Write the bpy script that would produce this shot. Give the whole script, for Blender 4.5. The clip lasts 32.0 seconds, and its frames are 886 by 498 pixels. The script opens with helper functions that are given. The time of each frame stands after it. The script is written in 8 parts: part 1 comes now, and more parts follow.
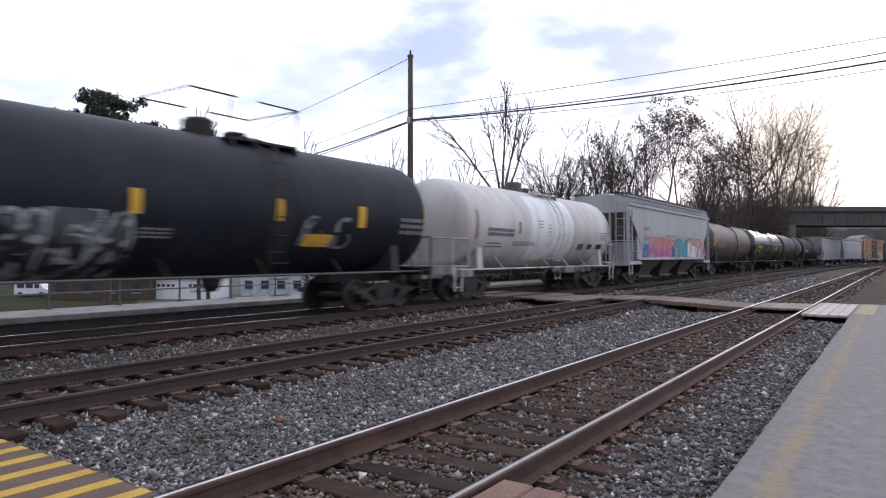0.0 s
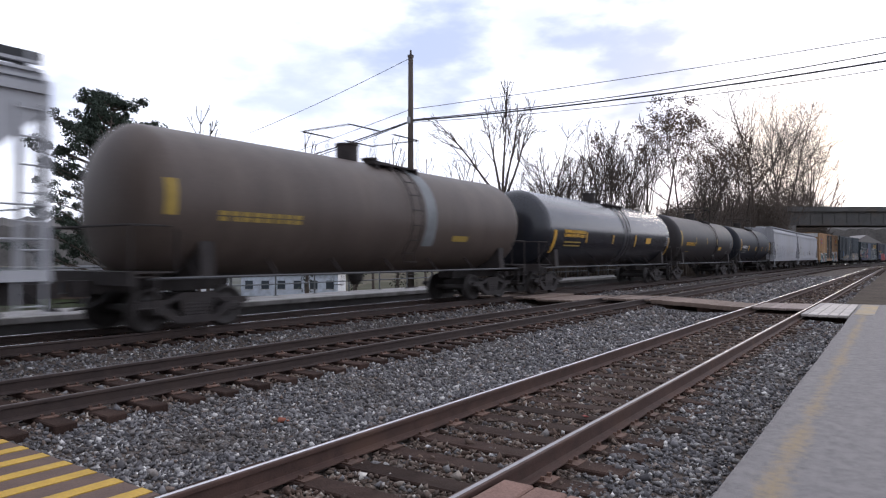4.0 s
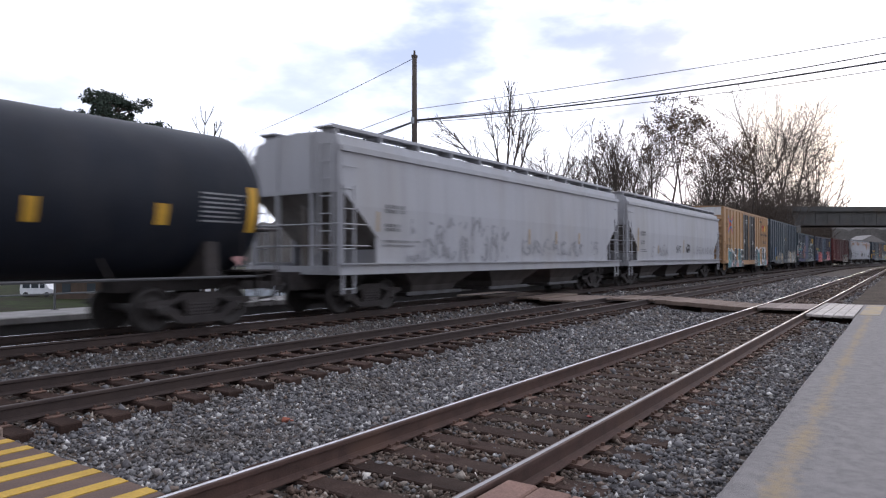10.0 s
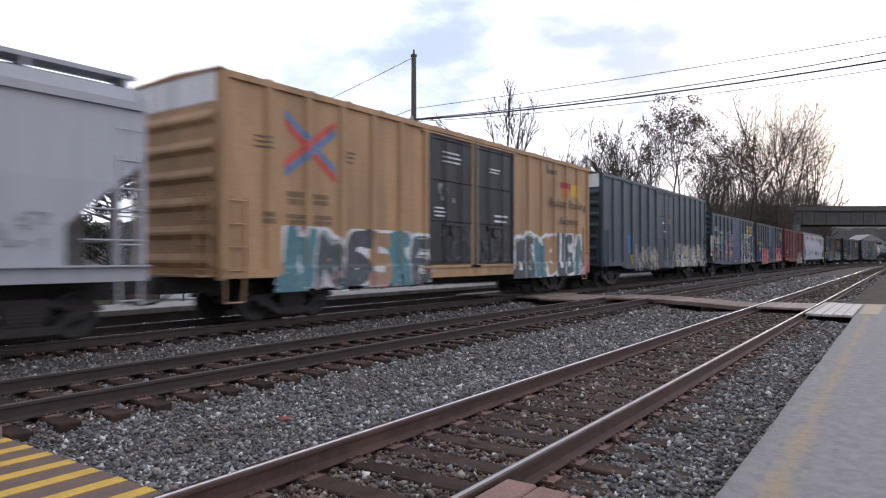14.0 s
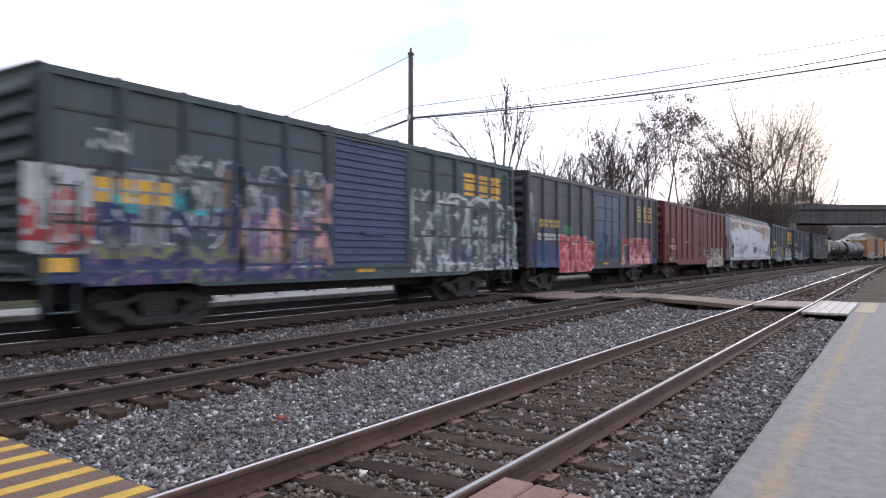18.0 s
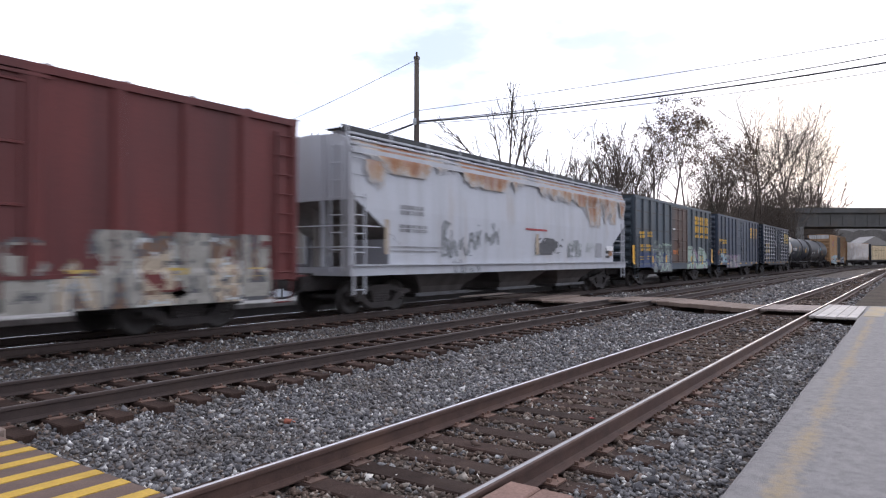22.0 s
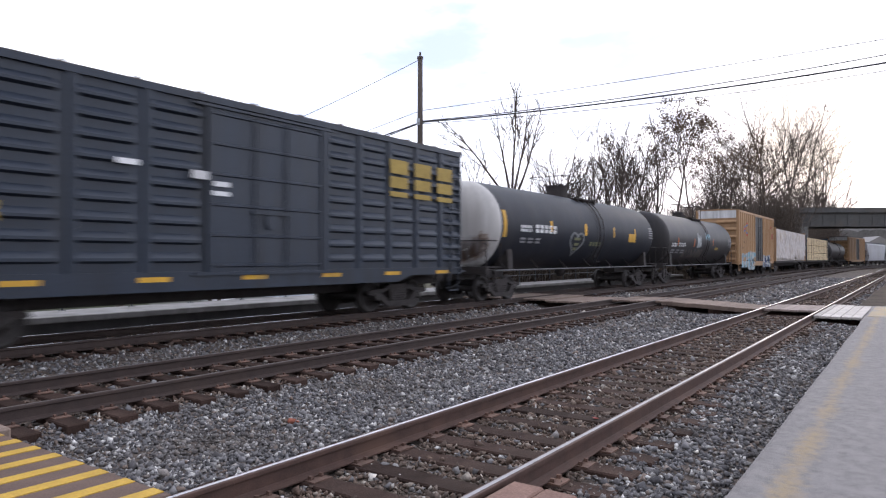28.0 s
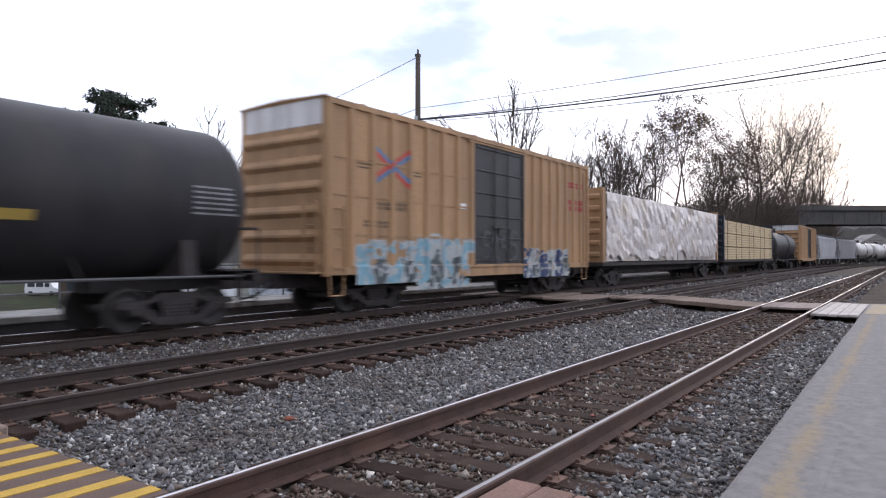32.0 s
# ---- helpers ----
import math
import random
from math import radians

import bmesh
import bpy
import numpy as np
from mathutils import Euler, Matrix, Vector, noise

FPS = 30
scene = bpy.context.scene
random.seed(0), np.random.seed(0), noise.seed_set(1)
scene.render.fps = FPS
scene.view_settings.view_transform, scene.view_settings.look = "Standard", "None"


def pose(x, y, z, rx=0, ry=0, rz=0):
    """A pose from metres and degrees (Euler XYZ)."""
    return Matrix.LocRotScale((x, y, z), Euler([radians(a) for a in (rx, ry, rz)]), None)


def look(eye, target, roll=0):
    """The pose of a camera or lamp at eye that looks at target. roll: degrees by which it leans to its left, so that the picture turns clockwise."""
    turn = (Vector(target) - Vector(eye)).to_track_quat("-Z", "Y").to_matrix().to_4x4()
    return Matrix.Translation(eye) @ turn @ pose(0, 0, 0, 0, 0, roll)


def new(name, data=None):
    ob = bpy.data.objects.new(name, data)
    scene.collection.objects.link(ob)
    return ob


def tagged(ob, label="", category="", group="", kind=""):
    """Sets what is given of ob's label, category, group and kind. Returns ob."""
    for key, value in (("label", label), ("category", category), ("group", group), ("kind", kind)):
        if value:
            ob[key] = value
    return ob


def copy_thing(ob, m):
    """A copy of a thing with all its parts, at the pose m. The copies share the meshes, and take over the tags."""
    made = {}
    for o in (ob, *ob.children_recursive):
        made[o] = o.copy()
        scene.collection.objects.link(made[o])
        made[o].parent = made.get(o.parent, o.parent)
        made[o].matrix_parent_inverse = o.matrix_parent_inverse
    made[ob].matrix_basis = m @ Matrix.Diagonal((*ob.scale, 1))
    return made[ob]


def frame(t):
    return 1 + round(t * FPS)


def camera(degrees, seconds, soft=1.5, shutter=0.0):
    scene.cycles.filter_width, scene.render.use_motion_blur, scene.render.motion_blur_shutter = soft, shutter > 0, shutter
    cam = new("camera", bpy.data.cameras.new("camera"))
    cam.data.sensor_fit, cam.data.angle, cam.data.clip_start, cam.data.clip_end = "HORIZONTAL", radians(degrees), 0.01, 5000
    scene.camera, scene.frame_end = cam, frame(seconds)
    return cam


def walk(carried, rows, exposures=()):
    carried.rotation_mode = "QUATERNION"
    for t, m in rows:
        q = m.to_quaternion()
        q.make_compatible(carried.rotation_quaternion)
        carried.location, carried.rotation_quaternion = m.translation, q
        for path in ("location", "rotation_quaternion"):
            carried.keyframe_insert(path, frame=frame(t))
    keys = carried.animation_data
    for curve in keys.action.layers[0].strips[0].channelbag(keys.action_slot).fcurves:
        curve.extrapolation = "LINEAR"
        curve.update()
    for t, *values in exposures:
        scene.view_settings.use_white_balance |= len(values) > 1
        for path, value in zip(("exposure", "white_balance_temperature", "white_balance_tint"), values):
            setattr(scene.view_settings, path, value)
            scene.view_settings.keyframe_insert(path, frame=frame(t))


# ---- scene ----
import itertools

# World: x runs along the straight of the line, y across it, z = 0 is the top of the near rails.
EYE = Vector((0.0, 0.0, 1.5))
cam = camera(67.21, 32.0, soft=1.2, shutter=0.55)

PATH = [
    (0, 34.599, 0.68), (0.5, 34.599, 0.68), (1, 34.649, 0.688), (1.5, 34.666, 0.688), (2, 34.674, 0.688),
    (2.5, 34.74, 0.688), (3, 34.74, 0.688), (3.5, 34.632, 0.688), (5.5, 34.607, 0.688), (6, 34.599, 0.688),
    (6.5, 34.657, 0.688), (7, 34.724, 0.688), (7.5, 34.873, 0.713), (8, 34.789, 0.688), (8.5, 34.533, 0.68),
    (9, 34.624, 0.68), (9.5, 34.566, 0.68), (10, 34.946, 0.696), (10.5, 34.756, 0.696), (11, 34.683, 0.696),
    (11.5, 34.962, 0.713), (12, 35.153, 0.739), (12.5, 35.087, 0.688), (13, 35.136, 0.697), (13.5, 35.079, 0.672),
    (14, 34.889, 0.63), (14.5, 34.822, 0.539), (16.5, 34.74, 0.391), (17, 34.748, 0.449), (17.5, 34.708, 0.483),
    (18, 34.633, 0.499), (18.5, 34.683, 0.507), (19, 34.756, 0.54), (19.5, 34.822, 0.564), (20, 34.922, 0.622),
    (20.5, 34.995, 0.664), (21, 35.071, 0.738), (21.5, 35.12, 0.78), (22, 35.136, 0.812), (22.5, 35.194, 0.829),
    (23, 35.21, 0.862), (23.5, 35.286, 0.878), (24, 35.352, 0.903), (24.5, 35.36, 0.903), (25, 35.409, 0.903),
    (25.5, 35.458, 0.903), (27.5, 35.417, 0.829), (28, 35.434, 0.804), (28.5, 35.434, 0.796), (29, 35.45, 0.787),
    (29.5, 35.426, 0.763), (30, 35.467, 0.739), (30.5, 35.467, 0.706), (31, 35.401, 0.663), (31.5, 35.327, 0.638),
    (32, 35.244, 0.613),
]


def aim(heading, pitch):
    h, p = radians(heading), radians(pitch)
    return look(EYE, EYE + Vector((math.cos(h) * math.cos(p), math.sin(h) * math.cos(p), math.sin(p))))


walk(cam, [(t, aim(h, p)) for t, h, p in PATH], exposures=[(0, 0.28, 6200, 15), (2, 0.22, 6200, 15), (8.5, 0.25, 6200, 15), (14, 0.33, 6200, 15), (16.5, 0.66, 6200, 15), (19, 0.70, 6200, 15), (21, 0.66, 6200, 15), (24, 0.45, 6200, 15), (26, 0.50, 6200, 15), (28, 0.65, 6200, 15), (30, 0.59, 6200, 15), (32, 0.49, 6200, 15)])

# ---- light: an overcast evening sky with a low veiled sun beyond the bridge ----
SUN_HEADING, SUN_HEIGHT = 6.5, 9.0


def sky():
    world = bpy.data.worlds.new("overcast_sky")
    world.use_nodes = True
    scene.world = world
    nt = world.node_tree
    nt.nodes.clear()
    N, L = nt.nodes.new, nt.links.new
    out, bg = N("ShaderNodeOutputWorld"), N("ShaderNodeBackground")
    blue = N("ShaderNodeTexSky")
    blue.sky_type, blue.sun_disc = "NISHITA", False
    blue.sun_elevation, blue.sun_rotation = radians(SUN_HEIGHT), radians(90 - SUN_HEADING)
    blue.dust_density = 2.0
    co = N("ShaderNodeTexCoord")
    flat = N("ShaderNodeMapping")
    flat.inputs["Scale"].default_value = (1.0, 1.0, 2.6)
    flat.inputs["Location"].default_value = (0.35, 0.1, 0.4)
    L(co.outputs["Generated"], flat.inputs["Vector"])
    big, small = N("ShaderNodeTexNoise"), N("ShaderNodeTexNoise")
    big.inputs["Scale"].default_value, big.inputs["Detail"].default_value = 2.6, 5.0
    small.inputs["Scale"].default_value, small.inputs["Detail"].default_value = 7.0, 6.0
    L(flat.outputs[0], big.inputs["Vector"]), L(flat.outputs[0], small.inputs["Vector"])
    ramp = N("ShaderNodeValToRGB")
    ramp.color_ramp.elements[0].position, ramp.color_ramp.elements[0].color = 0.34, (0.80, 0.85, 1.02, 1)
    ramp.color_ramp.elements[1].position, ramp.color_ramp.elements[1].color = 0.55, (1.19, 1.235, 1.32, 1)
    mixf = N("ShaderNodeMath")
    mixf.operation = "MULTIPLY_ADD"
    mixf.inputs[1].default_value = 0.35
    L(small.outputs["Fac"], mixf.inputs[0])
    sc = N("ShaderNodeMath")
    sc.operation = "MULTIPLY"
    sc.inputs[1].default_value = 0.65
    L(big.outputs["Fac"], sc.inputs[0]), L(sc.outputs[0], mixf.inputs[2])
    L(mixf.outputs[0], ramp.inputs["Fac"])
    # thicker, bluer banks of cloud low over the line, with ragged edges: heading, height (degrees), breadth, thickness
    fine = N("ShaderNodeTexNoise")
    fine.inputs["Scale"].default_value, fine.inputs["Detail"].default_value = 9.0, 5.0
    L(flat.outputs[0], fine.inputs["Vector"])
    tall = N("ShaderNodeMapping")
    tall.inputs["Scale"].default_value = (1.0, 1.0, 1.35)
    L(co.outputs["Generated"], tall.inputs["Vector"])
    banks = None
    for heading, height, size, thick in ((47.8, 15.3, 0.085, 0.75), (41.6, 16.0, 0.06, 0.55), (35.9, 18.2, 0.105, 1.0), (34.9, 15.0, 0.085, 0.9), (38.2, 21.5, 0.07, 0.8), (27.0, 19.8, 0.075, 0.6), (19.5, 16.0, 0.12, 1.0),
                                          (22.5, 18.5, 0.06, 0.6), (5.6, 16.6, 0.06, 0.8), (2.2, 11.0, 0.08, 0.7), (66.5, 12.5, 0.07, 0.55), (54.5, 12.6, 0.06, 0.5), (80.0, 15.0, 0.12, 0.7), (-14.0, 18.0, 0.14, 0.7)):
        h, e = radians(heading), radians(height)
        near = N("ShaderNodeVectorMath")
        near.operation = "DISTANCE"
        near.inputs[1].default_value = (math.cos(h) * math.cos(e), math.sin(h) * math.cos(e), 1.35 * math.sin(e))
        L(tall.outputs[0], near.inputs[0])
        rag = N("ShaderNodeMath")
        rag.operation = "MULTIPLY_ADD"
        rag.inputs[1].default_value = -0.42
        L(fine.outputs["Fac"], rag.inputs[0]), L(near.outputs["Value"], rag.inputs[2])
        soft = N("ShaderNodeMapRange")
        soft.interpolation_type = "SMOOTHSTEP"
        soft.inputs["From Min"].default_value, soft.inputs["From Max"].default_value = size - 0.32, size - 0.13
        soft.inputs["To Min"].default_value, soft.inputs["To Max"].default_value = thick, 0.0
        L(rag.outputs[0], soft.inputs["Value"])
        if banks is None:
            banks = soft.outputs[0]
        else:
            most = N("ShaderNodeMath")
            most.operation = "MAXIMUM"
            L(banks, most.inputs[0]), L(soft.outputs[0], most.inputs[1])
            banks = most.outputs[0]
    cloud = N("ShaderNodeMix")
    cloud.data_type = "RGBA"
    cloud.inputs["B"].default_value = (0.47, 0.55, 0.74, 1)
    L(banks, cloud.inputs["Factor"]), L(ramp.outputs[0], cloud.inputs["A"])
    # the sky's own colour shows faintly through the cloud
    dim = N("ShaderNodeMix")
    dim.data_type, dim.blend_type = "RGBA", "MIX"
    dim.inputs["Factor"].default_value = 0.94
    gain = N("ShaderNodeVectorMath")
    gain.operation = "SCALE"
    gain.inputs["Scale"].default_value = 0.12
    L(blue.outputs[0], gain.inputs[0])
    L(gain.outputs[0], dim.inputs["A"]), L(cloud.outputs["Result"], dim.inputs["B"])
    # the cloud glows towards the low sun and dulls smoothly away from it
    dot = N("ShaderNodeVectorMath")
    dot.operation = "DOT_PRODUCT"
    h, e = radians(SUN_HEADING), radians(SUN_HEIGHT)
    dot.inputs[1].default_value = (math.cos(h) * math.cos(e), math.sin(h) * math.cos(e), math.sin(e))
    L(co.outputs["Generated"], dot.inputs[0])
    glow = N("ShaderNodeMapRange")
    glow.inputs["From Min"].default_value, glow.inputs["From Max"].default_value = -1.0, 0.75
    glow.inputs["To Min"].default_value, glow.inputs["To Max"].default_value = 0.52, 1.12
    L(dot.outputs["Value"], glow.inputs["Value"])
    lit = N("ShaderNodeVectorMath")
    lit.operation = "SCALE"
    L(dim.outputs["Result"], lit.inputs[0]), L(glow.outputs[0], lit.inputs["Scale"])
    # a little yellow where the veiled sun stands behind the trees
    warm = N("ShaderNodeMapRange")
    warm.interpolation_type = "SMOOTHSTEP"
    warm.inputs["From Min"].default_value, warm.inputs["From Max"].default_value = 0.9955, 0.9997
    warm.inputs["To Max"].default_value = 0.5
    L(dot.outputs["Value"], warm.inputs["Value"])
    tone = N("ShaderNodeMix")
    tone.data_type, tone.blend_type = "RGBA", "MULTIPLY"
    tone.inputs["B"].default_value = (1.0, 0.88, 0.66, 1)
    L(warm.outputs[0], tone.inputs["Factor"]), L(lit.outputs[0], tone.inputs["A"])
    L(tone.outputs["Result"], bg.inputs["Color"])
    bg.inputs["Strength"].default_value = 1.0
    L(bg.outputs[0], out.inputs["Surface"])


sky()
sun = new("sun", bpy.data.lights.new("sun", "SUN"))
sun.data.energy, sun.data.angle, sun.data.color = 0.9, radians(14), (1.0, 0.86, 0.68)
sun.matrix_basis = look((0, 0, 30), (-30 * math.cos(radians(SUN_HEADING)), -30 * math.sin(radians(SUN_HEADING)), 30 - 30 * math.tan(radians(SUN_HEIGHT))))


# ---- materials ----
def material(name, colour, rough=0.7, metal=0.0, grain=(0.75, 1.2), scale=6.0, fine=60.0, bump=0.15, stain=None, stain_at=(0.55, 0.75), streak=1.0,
             island=0.0, each=0.0, spec=0.5, coords="Object", stain_scale=1.3):
    """Paint or mineral with two scales of variation, an optional stain colour, and relief."""
    m = bpy.data.materials.new(name)
    m.use_nodes = True
    nt = m.node_tree
    N, L = nt.nodes.new, nt.links.new
    bs = nt.nodes["Principled BSDF"]
    co = N("ShaderNodeTexCoord")
    mp = N("ShaderNodeMapping")
    mp.inputs["Scale"].default_value = (1.0, 1.0, streak)
    L(co.outputs[coords], mp.inputs["Vector"])
    n1, n2 = N("ShaderNodeTexNoise"), N("ShaderNodeTexNoise")
    n1.inputs["Scale"].default_value, n1.inputs["Detail"].default_value = scale, 6.0
    n2.inputs["Scale"].default_value, n2.inputs["Detail"].default_value = fine, 3.0
    L(mp.outputs[0], n1.inputs["Vector"]), L(co.outputs[coords], n2.inputs["Vector"])
    add = N("ShaderNodeMath")
    add.operation = "ADD"
    L(n1.outputs["Fac"], add.inputs[0]), L(n2.outputs["Fac"], add.inputs[1])
    rng = N("ShaderNodeMapRange")
    rng.inputs["From Min"].default_value, rng.inputs["From Max"].default_value = 0.7, 1.3
    rng.inputs["To Min"].default_value, rng.inputs["To Max"].default_value = grain
    L(add.outputs[0], rng.inputs["Value"])
    value = rng.outputs[0]
    for amount, node, socket in ((island, "ShaderNodeNewGeometry", "Random Per Island"), (each, "ShaderNodeObjectInfo", "Random")):
        if amount:
            g, r, mul = N(node), N("ShaderNodeMapRange"), N("ShaderNodeMath")
            r.inputs["To Min"].default_value, r.inputs["To Max"].default_value = 1 - amount, 1 + amount
            mul.operation = "MULTIPLY"
            L(g.outputs[socket], r.inputs["Value"])
            L(r.outputs[0], mul.inputs[0]), L(value, mul.inputs[1])
            value = mul.outputs[0]
    vm = N("ShaderNodeVectorMath")
    vm.operation = "SCALE"
    vm.inputs[0].default_value = colour
    L(value, vm.inputs["Scale"])
    col = vm.outputs[0]
    if stain:
        n3 = N("ShaderNodeTexNoise")
        n3.inputs["Scale"].default_value, n3.inputs["Detail"].default_value = stain_scale, 8.0
        L(mp.outputs[0], n3.inputs["Vector"])
        r3 = N("ShaderNodeMapRange")
        r3.inputs["From Min"].default_value, r3.inputs["From Max"].default_value = stain_at
        L(n3.outputs["Fac"], r3.inputs["Value"])
        mx = N("ShaderNodeMix")
        mx.data_type = "RGBA"
        mx.inputs["B"].default_value = (*stain, 1)
        L(r3.outputs[0], mx.inputs["Factor"]), L(col, mx.inputs["A"])
        col = mx.outputs["Result"]
    L(col, bs.inputs["Base Color"])
    bs.inputs["Roughness"].default_value, bs.inputs["Metallic"].default_value = rough, metal
    bs.inputs["Specular IOR Level"].default_value = spec
    if bump:
        b = N("ShaderNodeBump")
        b.inputs["Strength"].default_value, b.inputs["Distance"].default_value = bump, 0.01
        L(add.outputs[0], b.inputs["Height"]), L(b.outputs[0], bs.inputs["Normal"])
    return m


def speckled(name, stops):
    """Crushed stone: each stone takes its own colour from a range, with grain and dust on it."""
    m = material(name, (1, 1, 1), 0.88, grain=(0.55, 1.4), scale=18, fine=140, bump=0.2, spec=0.3)
    nt = m.node_tree
    N, L = nt.nodes.new, nt.links.new
    bs = nt.nodes["Principled BSDF"]
    shade = bs.inputs["Base Color"].links[0].from_socket
    geo, ramp, mul = N("ShaderNodeNewGeometry"), N("ShaderNodeValToRGB"), N("ShaderNodeVectorMath")
    mul.operation = "MULTIPLY"
    els = ramp.color_ramp.elements
    while len(els) < len(stops):
        els.new(0.5)
    for el, (at_, c) in zip(els, stops):
        el.position, el.color = at_, (*c, 1)
    L(geo.outputs["Random Per Island"], ramp.inputs["Fac"])
    L(ramp.outputs[0], mul.inputs[0]), L(shade, mul.inputs[1])
    # patches of brown dust
    co, n, r, mx = N("ShaderNodeTexCoord"), N("ShaderNodeTexNoise"), N("ShaderNodeMapRange"), N("ShaderNodeMix")
    n.inputs["Scale"].default_value, n.inputs["Detail"].default_value = 0.8, 4.0
    L(co.outputs["Object"], n.inputs["Vector"]), L(n.outputs["Fac"], r.inputs["Value"])
    r.inputs["From Min"].default_value, r.inputs["From Max"].default_value, r.inputs["To Max"].default_value = 0.5, 0.72, 0.55
    mx.data_type = "RGBA"
    mx.inputs["B"].default_value = (0.105, 0.088, 0.075, 1)
    L(r.outputs[0], mx.inputs["Factor"]), L(mul.outputs[0], mx.inputs["A"])
    L(mx.outputs["Result"], bs.inputs["Base Color"])
    return m


def lined(m, name):
    """A copy of the asphalt with a flaked yellow line along the platform's edge."""
    m = m.copy()
    m.name = name
    nt = m.node_tree
    N, L = nt.nodes.new, nt.links.new
    bs = nt.nodes["Principled BSDF"]
    base = bs.inputs["Base Color"].links[0].from_socket
    co, xyz = N("ShaderNodeTexCoord"), N("ShaderNodeSeparateXYZ")
    L(co.outputs["Object"], xyz.inputs[0])
    lean = N("ShaderNodeMath")
    lean.operation = "MULTIPLY_ADD"
    lean.inputs[1].default_value, lean.inputs[2].default_value = -0.008, -0.675
    L(xyz.outputs["X"], lean.inputs[0])
    off, side, fade = N("ShaderNodeMath"), N("ShaderNodeMath"), N("ShaderNodeMath")
    side.operation, fade.operation = "ABSOLUTE", "MULTIPLY"
    fade.inputs[1].default_value = -3.6
    L(xyz.outputs["Y"], off.inputs[0]), L(lean.outputs[0], off.inputs[1])
    L(off.outputs[0], side.inputs[0]), L(side.outputs[0], fade.inputs[0])
    n1, n2 = N("ShaderNodeTexNoise"), N("ShaderNodeTexNoise")
    n1.inputs["Scale"].default_value, n1.inputs["Detail"].default_value = 1.1, 3.0
    n2.inputs["Scale"].default_value, n2.inputs["Detail"].default_value = 16.0, 6.0
    L(co.outputs["Object"], n1.inputs["Vector"]), L(co.outputs["Object"], n2.inputs["Vector"])
    a, b = N("ShaderNodeMath"), N("ShaderNodeMath")
    L(n1.outputs["Fac"], a.inputs[0]), L(n2.outputs["Fac"], a.inputs[1])
    L(a.outputs[0], b.inputs[0]), L(fade.outputs[0], b.inputs[1])
    r = N("ShaderNodeMapRange")
    r.inputs["From Min"].default_value, r.inputs["From Max"].default_value = 0.62, 1.12
    r.inputs["To Max"].default_value = 0.6
    L(b.outputs[0], r.inputs["Value"])
    mx = N("ShaderNodeMix")
    mx.data_type = "RGBA"
    mx.inputs["B"].default_value = (0.31, 0.225, 0.11, 1)
    L(r.outputs[0], mx.inputs["Factor"]), L(base, mx.inputs["A"])
    L(mx.outputs["Result"], bs.inputs["Base Color"])
    return m


def glass(name, colour=(0.05, 0.06, 0.07)):
    m = bpy.data.materials.new(name)
    m.use_nodes = True
    bs = m.node_tree.nodes["Principled BSDF"]
    bs.inputs["Base Color"].default_value, bs.inputs["Roughness"].default_value = (*colour, 1), 0.08
    return m


STONE = speckled("ballast_stone", ((0.0, (0.066, 0.063, 0.066)), (0.30, (0.115, 0.110, 0.114)), (0.55, (0.175, 0.168, 0.172)), (0.76, (0.225, 0.217, 0.212)), (0.85, (0.17, 0.125, 0.10)), (0.91, (0.32, 0.31, 0.30)), (1.0, (0.58, 0.56, 0.54))))
STONE_BROWN = speckled("stained_ballast_stone", ((0.0, (0.055, 0.038, 0.030)), (0.45, (0.105, 0.070, 0.053)), (0.75, (0.15, 0.105, 0.080)), (0.92, (0.20, 0.16, 0.13)), (1.0, (0.42, 0.38, 0.33))))
BED = material("ballast_bed", (0.085, 0.069, 0.060), 0.95, grain=(0.3, 1.7), scale=14, fine=32, bump=1.0, stain=(0.09, 0.07, 0.055), stain_at=(0.5, 0.7), stain_scale=0.5, spec=0.2)
DIRT = material("trackside_dirt", (0.10, 0.085, 0.06), 0.95, grain=(0.6, 1.4), scale=0.6, fine=9, bump=0.6, stain=(0.075, 0.072, 0.045), stain_at=(0.45, 0.6), stain_scale=0.12, spec=0.2)
TIE = material("weathered_tie_wood", (0.040, 0.025, 0.020), 0.9, grain=(0.5, 1.5), scale=5, fine=70, bump=0.6, streak=1.0, each=0.35, stain=(0.052, 0.036, 0.029), stain_at=(0.5, 0.75), spec=0.12)
RAIL = material("rusty_rail_steel", (0.068, 0.037, 0.028), 0.75, grain=(0.7, 1.3), scale=6, fine=90, bump=0.2, stain=(0.11, 0.06, 0.04), stain_at=(0.5, 0.8), spec=0.4)
RAIL_DARK = material("dark_grimy_rail_steel", (0.042, 0.028, 0.024), 0.75, grain=(0.7, 1.3), scale=6, fine=90, bump=0.2, stain=(0.055, 0.035, 0.026), stain_at=(0.5, 0.8), spec=0.4)
RAILHEAD = material("polished_rail_head", (0.72, 0.71, 0.73), 0.40, metal=0.9, grain=(0.85, 1.1), scale=3, fine=40, bump=0.03)
RAILHEAD_BRIGHT = material("bright_rail_head", (0.55, 0.55, 0.56), 0.22, metal=1.0, grain=(0.9, 1.08), scale=3, fine=40, bump=0.0)
RAILHEAD_WORN = material("worn_rail_head", (0.34, 0.33, 0.335), 0.5, metal=0.7, grain=(0.8, 1.12), scale=3, fine=40, bump=0.03)
RAILHEAD_DULL = material("dull_rail_head", (0.12, 0.105, 0.10), 0.6, metal=0.3, grain=(0.8, 1.15), scale=3, fine=40, bump=0.05)
